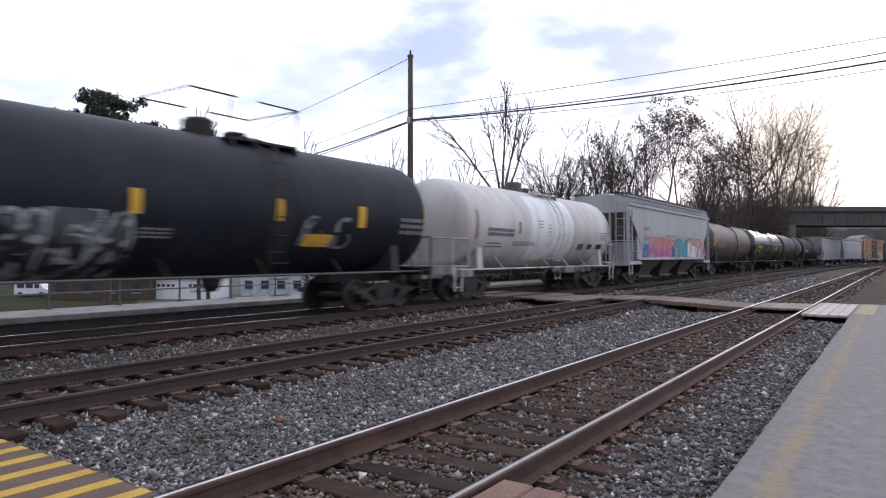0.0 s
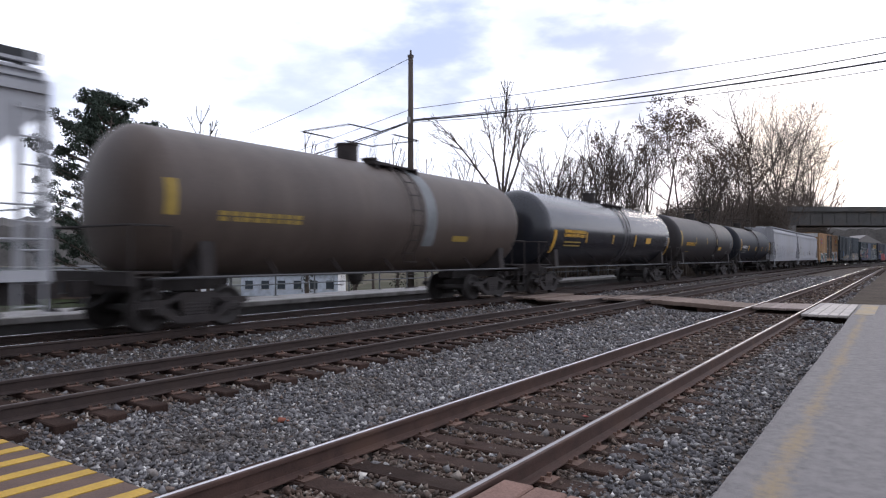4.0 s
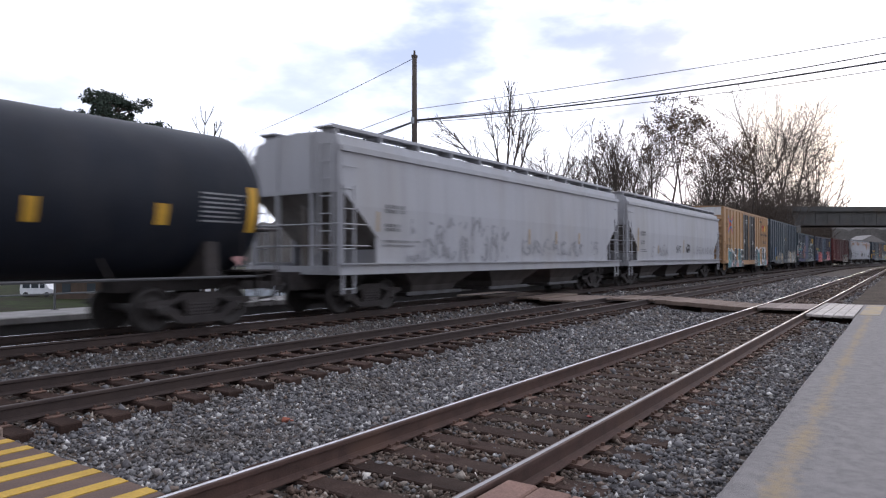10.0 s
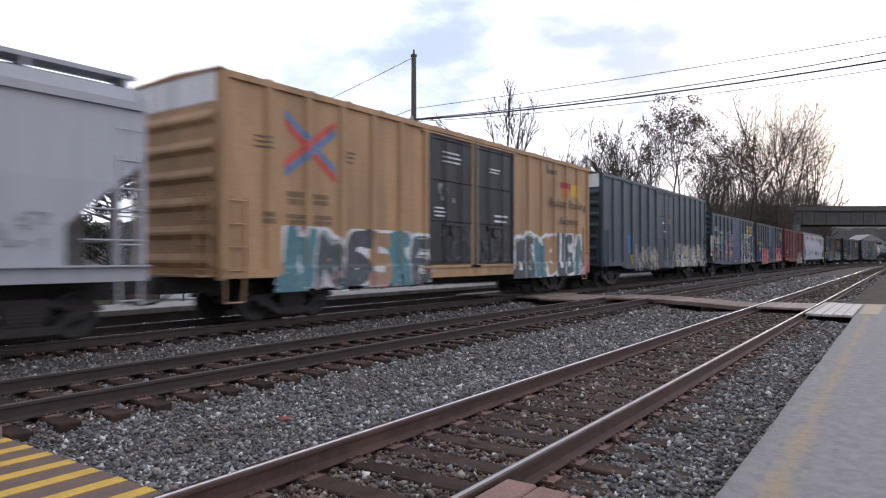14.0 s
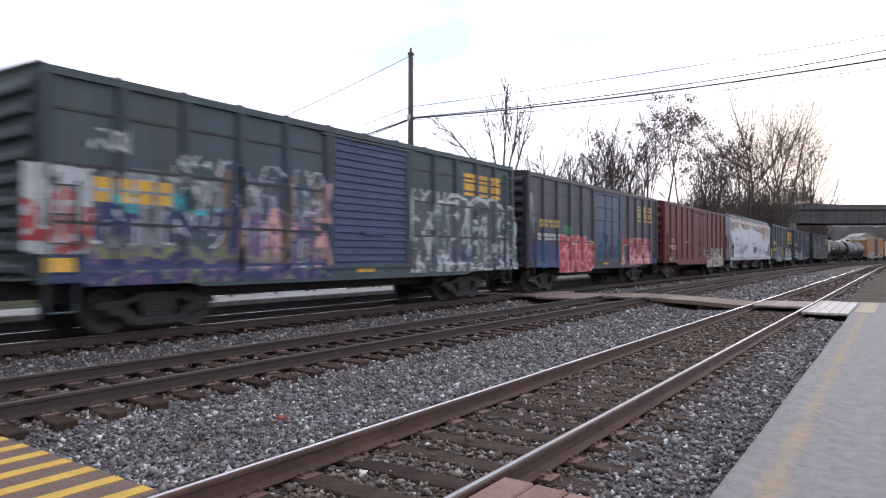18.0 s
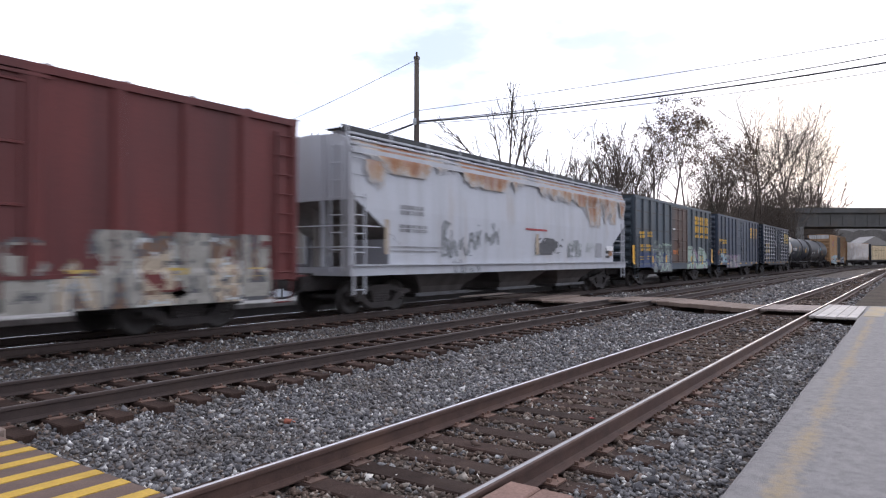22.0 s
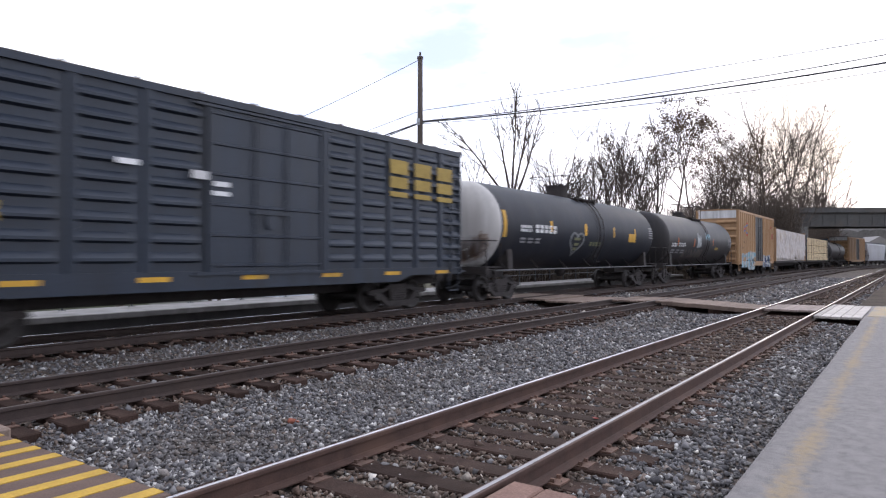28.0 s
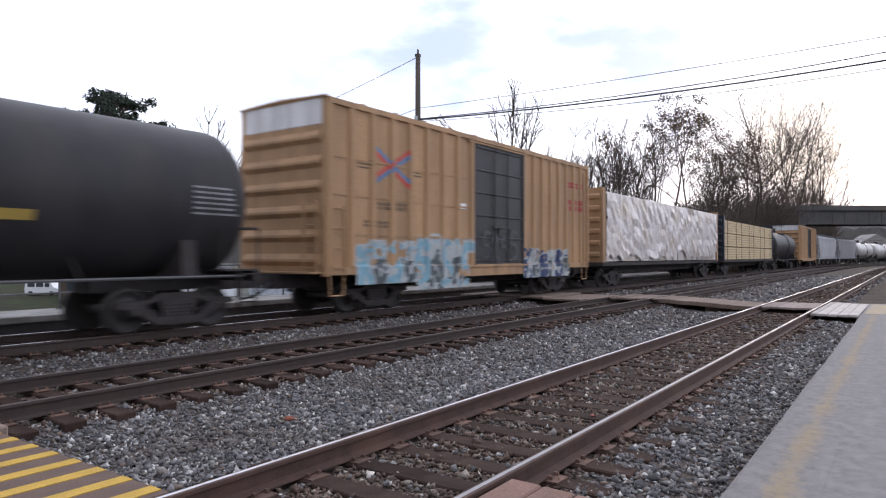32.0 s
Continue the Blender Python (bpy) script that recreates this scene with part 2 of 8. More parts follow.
PLATE = material("rusty_tie_plate", (0.13, 0.075, 0.055), 0.85, grain=(0.7, 1.3), scale=12, fine=80, bump=0.3, each=0.3)
ASPHALT = material("worn_platform_asphalt", (0.180, 0.168, 0.165), 0.9, grain=(0.75, 1.25), scale=16.0, fine=170, bump=0.5, stain=(0.218, 0.204, 0.198), stain_at=(0.42, 0.66), stain_scale=7.0, spec=0.3)
LINED = lined(ASPHALT, "asphalt_with_worn_yellow_line")
YELLOWLINE = material("faded_yellow_line", (0.33, 0.245, 0.125), 0.85, grain=(0.75, 1.2), scale=6, fine=60, bump=0.2, stain=(0.225, 0.205, 0.185), stain_at=(0.38, 0.66), stain_scale=2.2)
YELLOW = material("yellow_paint", (0.48, 0.295, 0.036), 0.65, grain=(0.8, 1.14), scale=5, fine=50, bump=0.1, stain=(0.25, 0.18, 0.08), stain_at=(0.62, 0.8), stain_scale=4)
MATBROWN = material("brown_rubber_mat", (0.110, 0.070, 0.054), 0.85, grain=(0.8, 1.2), scale=5, fine=80, bump=0.25)
PLANK = material("pale_weathered_plank", (0.20, 0.15, 0.122), 0.9, grain=(0.75, 1.2), scale=3, fine=60, bump=0.4, each=0.15, spec=0.25)
PLANK_RED = material("reddish_worn_plank", (0.205, 0.125, 0.10), 0.9, grain=(0.75, 1.25), scale=3, fine=60, bump=0.5, each=0.15, spec=0.25)
CONCRETE = material("pale_concrete", (0.42, 0.41, 0.39), 0.9, grain=(0.85, 1.12), scale=2, fine=60, bump=0.2, stain=(0.3, 0.29, 0.27), stain_at=(0.55, 0.8))
# near black: the shade on the far platform's face is in this colour
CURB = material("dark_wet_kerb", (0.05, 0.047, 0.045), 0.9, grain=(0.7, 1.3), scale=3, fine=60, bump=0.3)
GALV = material("galvanised_steel", (0.36, 0.38, 0.40), 0.45, metal=0.6, grain=(0.85, 1.1), scale=5, fine=60, bump=0.05)
BRIDGE = material("bridge_girder_paint", (0.085, 0.083, 0.080), 0.8, grain=(0.75, 1.25), scale=0.6, fine=8, bump=0.1, stain=(0.10, 0.085, 0.07), stain_at=(0.55, 0.75), stain_scale=0.4)
ABUT = material("weathered_abutment_concrete", (0.21, 0.205, 0.195), 0.9, grain=(0.75, 1.2), scale=0.7, fine=12, bump=0.2, streak=0.3, stain=(0.12, 0.115, 0.105), stain_at=(0.5, 0.7), stain_scale=0.5)
POLE = material("creosoted_pole_wood", (0.07, 0.055, 0.045), 0.9, grain=(0.6, 1.4), scale=3, fine=60, bump=0.5, streak=0.1)
WIRE = material("black_cable", (0.035, 0.033, 0.035), 0.7, bump=0)
BARK = material("bare_tree_bark", (0.105, 0.086, 0.074), 0.95, grain=(0.6, 1.35), scale=4, fine=40, bump=0.5, each=0.2, spec=0.2)
CROWN = material("dark_bare_twigs", (0.090, 0.073, 0.062), 0.95, grain=(0.7, 1.3), scale=4, fine=40, bump=0, each=0.2, spec=0.2)
TWIG = material("brown_twigs", (0.115, 0.092, 0.076), 0.95, grain=(0.7, 1.3), scale=4, fine=40, bump=0, each=0.2, spec=0.2)
LEAFBROWN = material("withered_brown_leaves", (0.12, 0.088, 0.062), 0.9, grain=(0.7, 1.3), scale=4, fine=20, bump=0, island=0.4, spec=0.2)
NEEDLE = material("dark_pine_needles", (0.050, 0.066, 0.050), 0.85, grain=(0.7, 1.3), scale=2, fine=20, bump=0, island=0.45, spec=0.2)
HOUSE = material("white_painted_siding", (0.74, 0.75, 0.77), 0.7, grain=(0.92, 1.05), scale=1.2, fine=20, bump=0.1)
ROOF = material("grey_roof_shingle", (0.11, 0.11, 0.115), 0.9, grain=(0.75, 1.2), scale=2, fine=20, bump=0.3)
DARKGLASS = glass("dark_window_glass")
STEELDARK = material("grimy_truck_steel", (0.038, 0.033, 0.032), 0.8, grain=(0.6, 1.5), scale=4, fine=50, bump=0.25, stain=(0.042, 0.034, 0.030), stain_at=(0.5, 0.75), stain_scale=3, spec=0.25)
WHEEL = material("worn_wheel_steel", (0.038, 0.033, 0.031), 0.65, metal=0.3, grain=(0.7, 1.3), scale=6, fine=50, bump=0.1)
TREAD = material("bright_wheel_tread", (0.4, 0.4, 0.4), 0.35, metal=1.0, bump=0)
PLANK_MID = material("greyed_reddish_plank", (0.29, 0.235, 0.21), 0.9, grain=(0.75, 1.2), scale=3, fine=60, bump=0.4, each=0.2, spec=0.25)
PLANK_PALE = material("bleached_plank", (0.44, 0.40, 0.37), 0.9, grain=(0.75, 1.2), scale=3, fine=60, bump=0.4, each=0.15, spec=0.25)
GRASS = material("winter_grass_blades", (0.10, 0.115, 0.04), 0.9, grain=(0.7, 1.3), scale=2, fine=20, bump=0, island=0.4)


# ---- mesh helpers ----
def mesh_of(name, bm, mat, smooth=False):
    me = bpy.data.meshes.new(name)
    bm.normal_update()
    bm.to_mesh(me)
    bm.free()
    for mm in (mat if isinstance(mat, (list, tuple)) else (mat,)):
        me.materials.append(mm)
    if smooth:
        me.polygons.foreach_set("use_smooth", [True] * len(me.polygons))
    return me


def part(name, bm, mat, parent=None, label="", smooth=False):
    """Links a bmesh (or a finished mesh) as one object, under a thing or a part where one is given."""
    me = bm if isinstance(bm, bpy.types.Mesh) else mesh_of(name, bm, mat, smooth)
    ob = new(name, me)
    ob.parent = parent
    if label:
        ob["label"] = label
    return ob


def at(ob, m):
    ob.matrix_basis = m
    return ob


def thing(name, m=None):
    ob = new(name)
    ob.empty_display_size = 0.3
    if m is not None:
        ob.matrix_basis = m
    return ob


def box(bm, x0, x1, y0, y1, z0, z1, slot=0):
    vs = [bm.verts.new((x, y, z)) for z in (z0, z1) for y in (y0, y1) for x in (x0, x1)]
    for q in ((0, 2, 3, 1), (4, 5, 7, 6), (0, 1, 5, 4), (1, 3, 7, 5), (3, 2, 6, 7), (2, 0, 4, 6)):
        bm.faces.new([vs[i] for i in q]).material_index = slot
    return vs


def bevel(bm, w=0.01, seg=1):
    bmesh.ops.bevel(bm, geom=list(bm.edges), offset=w, segments=seg, affect="EDGES", profile=0.5, clamp_overlap=True)
    return bm


def tube(bm, a, b, r0, r1=None, n=8, slot=0, cap=True):
    a, b = Vector(a), Vector(b)
    r1 = r0 if r1 is None else r1
    q = (b - a).to_track_quat("Z", "Y")
    rings = []
    for p, r in ((a, r0), (b, r1)):
        rings.append([bm.verts.new(p + q @ Vector((r * math.cos(i * 2 * math.pi / n), r * math.sin(i * 2 * math.pi / n), 0))) for i in range(n)])
    for i in range(n):
        bm.faces.new((rings[0][i], rings[0][(i + 1) % n], rings[1][(i + 1) % n], rings[1][i])).material_index = slot
    if cap:
        bm.faces.new(rings[0][::-1]).material_index = slot
        bm.faces.new(rings[1]).material_index = slot


def pipe(bm, pts, r, n=6, slot=0):
    for a, b in zip(pts, pts[1:]):
        tube(bm, a, b, r, r, n, slot)


def bent(pts, r, n=6):
    """One unbroken round bar through the points."""
    bm = bmesh.new()
    pts = [Vector(p) for p in pts]
    rings = []
    for i, p in enumerate(pts):
        d = (pts[min(i + 1, len(pts) - 1)] - pts[max(i - 1, 0)]).normalized()
        u = d.cross(Vector((0, 0, 1)))
        u = u.normalized() if u.length > 1e-3 else Vector((1, 0, 0))
        w = d.cross(u)
        rings.append([bm.verts.new(p + u * r * math.cos(k * 2 * math.pi / n) + w * r * math.sin(k * 2 * math.pi / n)) for k in range(n)])
    for A, B in zip(rings, rings[1:]):
        for k in range(n):
            bm.faces.new((A[k], A[(k + 1) % n], B[(k + 1) % n], B[k]))
    bm.faces.new(rings[0][::-1]), bm.faces.new(rings[-1])
    return bm


def extrude(bm, outline, axis, lo, hi, slot=0):
    """A prism: the outline (pairs) swept along an axis from lo to hi. axis x: pairs are (y, z); y: (x, z); z: (x, y)."""
    def place(p, d):
        return {"x": (d, p[0], p[1]), "y": (p[0], d, p[1]), "z": (p[0], p[1], d)}[axis]
    A = [bm.verts.new(place(p, lo)) for p in outline]
    B = [bm.verts.new(place(p, hi)) for p in outline]
    n = len(outline)
    faces = [bm.faces.new(A[::-1]), bm.faces.new(B)]
    for i in range(n):
        faces.append(bm.faces.new((A[i], A[(i + 1) % n], B[(i + 1) % n], B[i])))
    for f in faces:
        f.material_index = slot
    bmesh.ops.recalc_face_normals(bm, faces=faces)


def lathe(bm, profile, n=28, axis="x", slot=0, arc=None):
    """Revolves (along, radius) pairs round an axis."""
    rings = []
    for s, r in profile:
        ring = []
        for i in range(n):
            a = i * 2 * math.pi / n
            p = {"x": (s, r * math.cos(a), r * math.sin(a)), "y": (r * math.cos(a), s, r * math.sin(a)), "z": (r * math.cos(a), r * math.sin(a), s)}[axis]
            ring.append(bm.verts.new(p))
        rings.append(ring)
    fs = []
    for A, B in zip(rings, rings[1:]):
        for i in range(n):
            fs.append(bm.faces.new((A[i], A[(i + 1) % n], B[(i + 1) % n], B[i])))
    fs.append(bm.faces.new(rings[0][::-1]))
    fs.append(bm.faces.new(rings[-1]))
    for f in fs:
        f.material_index = slot
    bmesh.ops.recalc_face_normals(bm, faces=fs)
    return fs


# ---- the line: straight, then a bend away to the right ----
BEND, RADIUS = 96.0, 470.0


def on_line(s, off):
    """A point of the line at s metres along it and off metres across, and its heading in radians."""
    if s <= BEND:
        return s, off, 0.0
    a = (s - BEND) / RADIUS
    return BEND + (RADIUS + off) * math.sin(a), off - (RADIUS + off) * (1 - math.cos(a)), -a


TRACKS = ((3.08, 0.0, 0.0), (8.22, 0.009, 0.0), (12.70, 0.0, 0.06))


def track_y(k, s):
    y, slope, _ = TRACKS[k]
    return y + slope * max(-24.0, min(s, 60.0))


def stations(lo, hi):
    s, out = lo, []
    while s < hi:
        out.append(s)
        s += 2.0 if s < 40 or s > BEND else 6.0
    return out + [hi]


def swept(name, profile, k, lo, hi, slots=None):
    """Sweeps a closed (across, up) profile along track k."""
    bm = bmesh.new()
    rings = []
    for s in stations(lo, hi):
        ring = []
        for o, z in profile:
            x, y, _ = on_line(s, track_y(k, s) + o)
            ring.append(bm.verts.new((x, y, z + TRACKS[k][2])))
        rings.append(ring)
    n = len(profile)
    for A, B in zip(rings, rings[1:]):
        for i in range(n):
            f = bm.faces.new((A[i], B[i], B[(i + 1) % n], A[(i + 1) % n]))
            f.material_index = slots[i] if slots else 0
            f.smooth = False
    bm.faces.new(rings[0]), bm.faces.new(rings[-1][::-1])
    bmesh.ops.recalc_face_normals(bm, faces=bm.faces)
    return bm


# rail section about its own centre line, head at z = 0
RAIL_SECTION = [(-0.034, -0.003), (-0.016, 0.0), (0.018, 0.0), (0.034, -0.003), (0.037, -0.010), (0.037, -0.034), (0.011, -0.046), (0.010, -0.135), (0.028, -0.147), (0.075, -0.158), (0.075, -0.168),
                (-0.075, -0.168), (-0.075, -0.158), (-0.028, -0.147), (-0.010, -0.135), (-0.011, -0.046), (-0.037, -0.034), (-0.037, -0.010)]
RAIL_SLOTS = [0, 1] + [0] * 16


# ---- ground, ballast, tracks ----
def fall(x, y):
    """The height of the ground: it drops away behind the far platform, to a street."""
    t = min(1.0, max(0.0, (y - 22.5) / 8.0)) * min(1.0, max(0.0, (62 + max(0.0, y - 30) - x) / 14.0))
    return -0.75 - 0.5 * min(1.0, max(0.0, (y - 19) / 2)) - 2.9 * t * t * (3 - 2 * t)


def ground():
    bm = bmesh.new()
    xs = [-1500, -300, -60, -20] + list(range(0, 200, 4)) + [240, 300, 600, 2500]
    ys = [-2500, -600, -200, -80, -40, -20, -8, 0.9, 4, 8, 12, 16.3, 19, 21] + [22.5 + i for i in range(10)] + [36, 40, 60, 90, 140, 300, 900, 2500]
    rows = [[bm.verts.new((x, y, fall(x, y))) for y in ys] for x in xs]
    for A, B in zip(rows, rows[1:]):
        for i in range(len(ys) - 1):
            bm.faces.new((A[i], B[i], B[i + 1], A[i + 1]))
    tagged(part("ground", bm, DIRT), "dry brown trackside earth with patches of grass", "ground", kind="structure")
    bm = bmesh.new()
    box(bm, -60, 300, 34, 420, -4.2, -4.08)
    tagged(part("street", bm, STREET), "pale wet street and parking ground below the platform", "road", kind="structure")


STREET = material("pale_wet_street", (0.085, 0.088, 0.075), 0.95, spec=0.08, grain=(0.8, 1.15), scale=0.4, fine=9, bump=0.1, stain=(0.12, 0.125, 0.12), stain_at=(0.45, 0.65), stain_scale=0.15)


def ballast_bed():
    """One bed under the three tracks, heaped at the ties and sagging between them."""
    prof = [(0.4, -0.42), (1.0, -0.30), (1.35, -0.25), (1.7, -0.215), (4.45, -0.215), (4.9, -0.27), (5.6, -0.33), (6.5, -0.315), (6.9, -0.285), (7.15, -0.24), (9.6, -0.245), (10.2, -0.30),
            (10.8, -0.30), (11.3, -0.18), (14.1, -0.18), (14.7, -0.26), (15.6, -0.33), (16.6, -0.36), (17.2, -0.8), (0.0, -0.8)]
    bm = bmesh.new()
    rings = [[bm.verts.new((*on_line(s, o)[:2], z)) for o, z in prof] for s in stations(-400, 570)]
    for A, B in zip(rings, rings[1:]):
        for i in range(len(prof) - 1):
            bm.faces.new((A[i], B[i], B[i + 1], A[i + 1]))
    bmesh.ops.recalc_face_normals(bm, faces=bm.faces)
    tagged(part("ballast_bed", bm, BED), "bed of grey crushed stone under three tracks", "ballast", kind="structure")


def bed_height(y):
    prof = ((0.4, -0.42), (1.0, -0.30), (1.35, -0.25), (1.7, -0.215), (4.45, -0.215), (4.9, -0.27), (5.6, -0.33), (6.5, -0.315), (6.9, -0.285), (7.15, -0.24), (9.6, -0.245), (10.2, -0.30),
            (10.8, -0.30), (11.3, -0.18), (14.1, -0.18), (14.7, -0.26), (15.6, -0.33), (16.6, -0.36))
    return np.interp(y, [p[0] for p in prof], [p[1] for p in prof])


def stone_mesh(name, pts, sizes, mat, rng):
    """Many rough eight-sided stones in one mesh."""
    n = len(pts)
    base = np.array([(1, 0, 0), (-1, 0, 0), (0, 1, 0), (0, -1, 0), (0, 0, 1), (0, 0, -1)], float)
    v = base[None] * rng.uniform(0.55, 1.1, (n, 6, 1)) + rng.normal(0, 0.22, (n, 6, 3))
    v *= np.stack([rng.uniform(0.8, 1.3, n), rng.uniform(0.7, 1.1, n), rng.uniform(0.55, 0.95, n)], 1)[:, None]
    a = rng.uniform(0, 2 * math.pi, n)
    c, s = np.cos(a)[:, None], np.sin(a)[:, None]
    v = np.stack([v[..., 0] * c - v[..., 1] * s, v[..., 0] * s + v[..., 1] * c, v[..., 2]], -1)
    t = rng.normal(0, 0.5, n)
    c, s = np.cos(t)[:, None], np.sin(t)[:, None]
    v = np.stack([v[..., 0] * c - v[..., 2] * s, v[..., 1], v[..., 0] * s + v[..., 2] * c], -1)
    v = v * sizes[:, None, None] + pts[:, None]
    tri = np.array([(0, 2, 4), (2, 1, 4), (1, 3, 4), (3, 0, 4), (2, 0, 5), (1, 2, 5), (3, 1, 5), (0, 3, 5)])
    f = (tri[None] + (np.arange(n) * 6)[:, None, None]).reshape(-1, 3)
    me = bpy.data.meshes.new(name)
    me.vertices.add(n * 6)
    me.vertices.foreach_set("co", v.reshape(-1))
    me.loops.add(len(f) * 3)
    me.loops.foreach_set("vertex_index", f.reshape(-1))
    me.polygons.add(len(f))
    me.polygons.foreach_set("loop_start", np.arange(len(f)) * 3)
    me.polygons.foreach_set("loop_total", np.full(len(f), 3))
    me.materials.append(mat)
    me.update()
    return me


def ballast_stones():
    rng = np.random.default_rng(5)

    def scatter(x0, x1, y0, y1, count):
        return np.stack([rng.uniform(x0, x1, count), rng.uniform(y0, y1, count)], 1)
    zones = []
    # (near x, far x, near y, far y, stones to the square metre, size)
    for x0, x1, y0, y1, dens, size in ((2.0, 9.0, 0.85, 7.5, 820, 0.0265), (9.0, 16.0, 0.85, 7.5, 440, 0.032), (16.0, 30.0, 0.85, 8.0, 130, 0.042), (1.5, 14.0, 7.5, 12.2, 330, 0.03),
                                       (14.0, 32.0, 8.0, 12.2, 110, 0.042), (2.5, 30.0, 12.2, 16.6, 110, 0.042), (30.0, 70.0, 0.85, 12.2, 26, 0.06)):
        p = scatter(x0, x1, y0, y1, int((x1 - x0) * (y1 - y0) * dens))
        zones.append((p, np.full(len(p), size)))
    p = np.concatenate([z[0] for z in zones])
    size = np.concatenate([z[1] for z in zones]) * rng.lognormal(0, 0.30, len(p))
    x, y = p[:, 0], p[:, 1]
    keep = np.ones(len(p), bool)
    brown = np.zeros(len(p), bool)
    for k, (yc, slope, z) in enumerate(TRACKS):
        o = y - (yc + slope * np.minimum(x, 60))
        for g in (-0.755, 0.755):
            keep &= np.abs(o - g) > 0.085
        phase = (x - TIE_PHASE[k]) / TIE_STEP
        on_tie = (np.abs(phase - np.round(phase)) * TIE_STEP < 0.115) & (np.abs(o) < 1.3)
        cover = np.where(np.abs(o) > 0.95, 0.7, 0.10) if k == 0 else np.where(np.abs(o) > 0.95, 0.12, 0.08)
        keep &= ~(on_tie & (rng.random(len(p)) > cover))
        thin = (np.abs(o) < 0.70)
        if k == 0:
            brown |= (np.abs(o) < 1.02) & (rng.random(len(p)) > 0.14)
        else:
            brown |= (np.abs(o) < 1.15) & (rng.random(len(p)) > 0.25)
    keep &= ~((x > 24.9) & (y < 1.75))
    keep &= ~((x < 2.62) & (y > 3.9) & (y < 6.8))
    near_end, far_end = cross_span(y)
    keep &= ~((x > near_end - 0.05) & (x < far_end + 0.05))
    keep &= ~((x < 4.05) & (y > 0.9) & (y < 2.3))
    z = bed_height(y) + rng.uniform(-0.3, 0.6, len(p)) * size + np.where(np.abs(y - 3.08) < 1.35, 0.008, 0.004)
    pts = np.stack([x, y, z], 1)
    for name, sel, mat, words in (("ballast_stones", keep & ~brown, STONE, "loose grey crushed stone between the tracks"),
                                  ("stained_ballast_stones", keep & brown, STONE_BROWN, "rust-stained crushed stone between the rails")):
        tagged(part(name, stone_mesh(name, pts[sel], size[sel], mat, rng), None), words, "ballast", kind="stuff")
    # pale stones that stand out
    n = 260
    q = np.stack([rng.uniform(2.6, 14, n), rng.uniform(1.1, 7.2, n)], 1)
    ok = (np.abs(np.abs(q[:, 1] - 3.08) - 0.755) > 0.12) & ~((q[:, 0] < 4.1) & (q[:, 1] < 2.3)) & ~((q[:, 0] < 2.7) & (q[:, 1] > 3.9))
    q = q[ok]
    q = np.concatenate([q, ((5.77, 2.98), (3.64, 3.54), (3.9, 3.45), (6.84, 6.85), (3.67, 6.75), (4.35, 2.75), (5.1, 2.95), (7.6, 3.25))])
    pts = np.stack([q[:, 0], q[:, 1], bed_height(q[:, 1]) + 0.02], 1)
    white = material("pale_quartz_stone", (0.46, 0.43, 0.39), 0.8, scale=20, fine=100, island=0.3)
    tagged(part("pale_stones", stone_mesh("pale_stones", pts, np.concatenate([rng.uniform(0.018, 0.034, len(pts) - 8), np.full(8, 0.045)]), white, rng), None), "scattered pale stones lying on the ballast", "ballast", kind="stuff")


def brick_fragment():
    """A chip of red brick lying among the grey stones."""
    rng = np.random.default_rng(9)
    me = stone_mesh("brick_fragment", np.array(((0.0, 0.0, 0.03), (0.06, -0.03, 0.02))), np.array((0.055, 0.035)), material("red_brick_chip", (0.33, 0.11, 0.07), 0.9, scale=20, fine=90), rng)
    tagged(at(part("brick_fragment", me, None), Matrix.Translation((5.0, 5.6, -0.315))), "broken chip of red brick on grey ballast", "brick")
    me = stone_mesh("red_leaf", np.array(((0.0, 0.0, 0.008),)), np.array((0.05,)), material("fallen_red_leaf", (0.26, 0.05, 0.04), 0.8, scale=20, fine=60), rng)
    tagged(at(part("fallen_leaf", me, None), Matrix.Translation((6.63, 2.76, -0.17)) @ Matrix.Diagonal((1, 1, 0.15, 1))), "curled dark red leaf fallen between the rails", "leaf")


TIE_STEP = 0.505
TIE_PHASE = (4.60, 3.92, 5.1)
CROSS0, CROSS1 = 20.1, 24.7


def cross_span(y):
    """Where the plank footway begins and ends along the line, at y across it."""
    return (np.interp(y, (1.17, 2.3, 2.31, 3.8, 3.9, 7.4, 7.5, 9.2, 9.4, 14.4), (20.1, 20.0, 21.9, 21.9, 21.5, 23.8, 23.6, 23.4, 21.6, 21.6)),
            np.interp(y, (1.17, 2.3, 2.31, 3.8, 3.9, 7.4, 9.2, 9.4, 14.4), (24.9, 25.2, 24.4, 24.2, 23.6, 26.0, 26.0, 25.0, 25.0)))


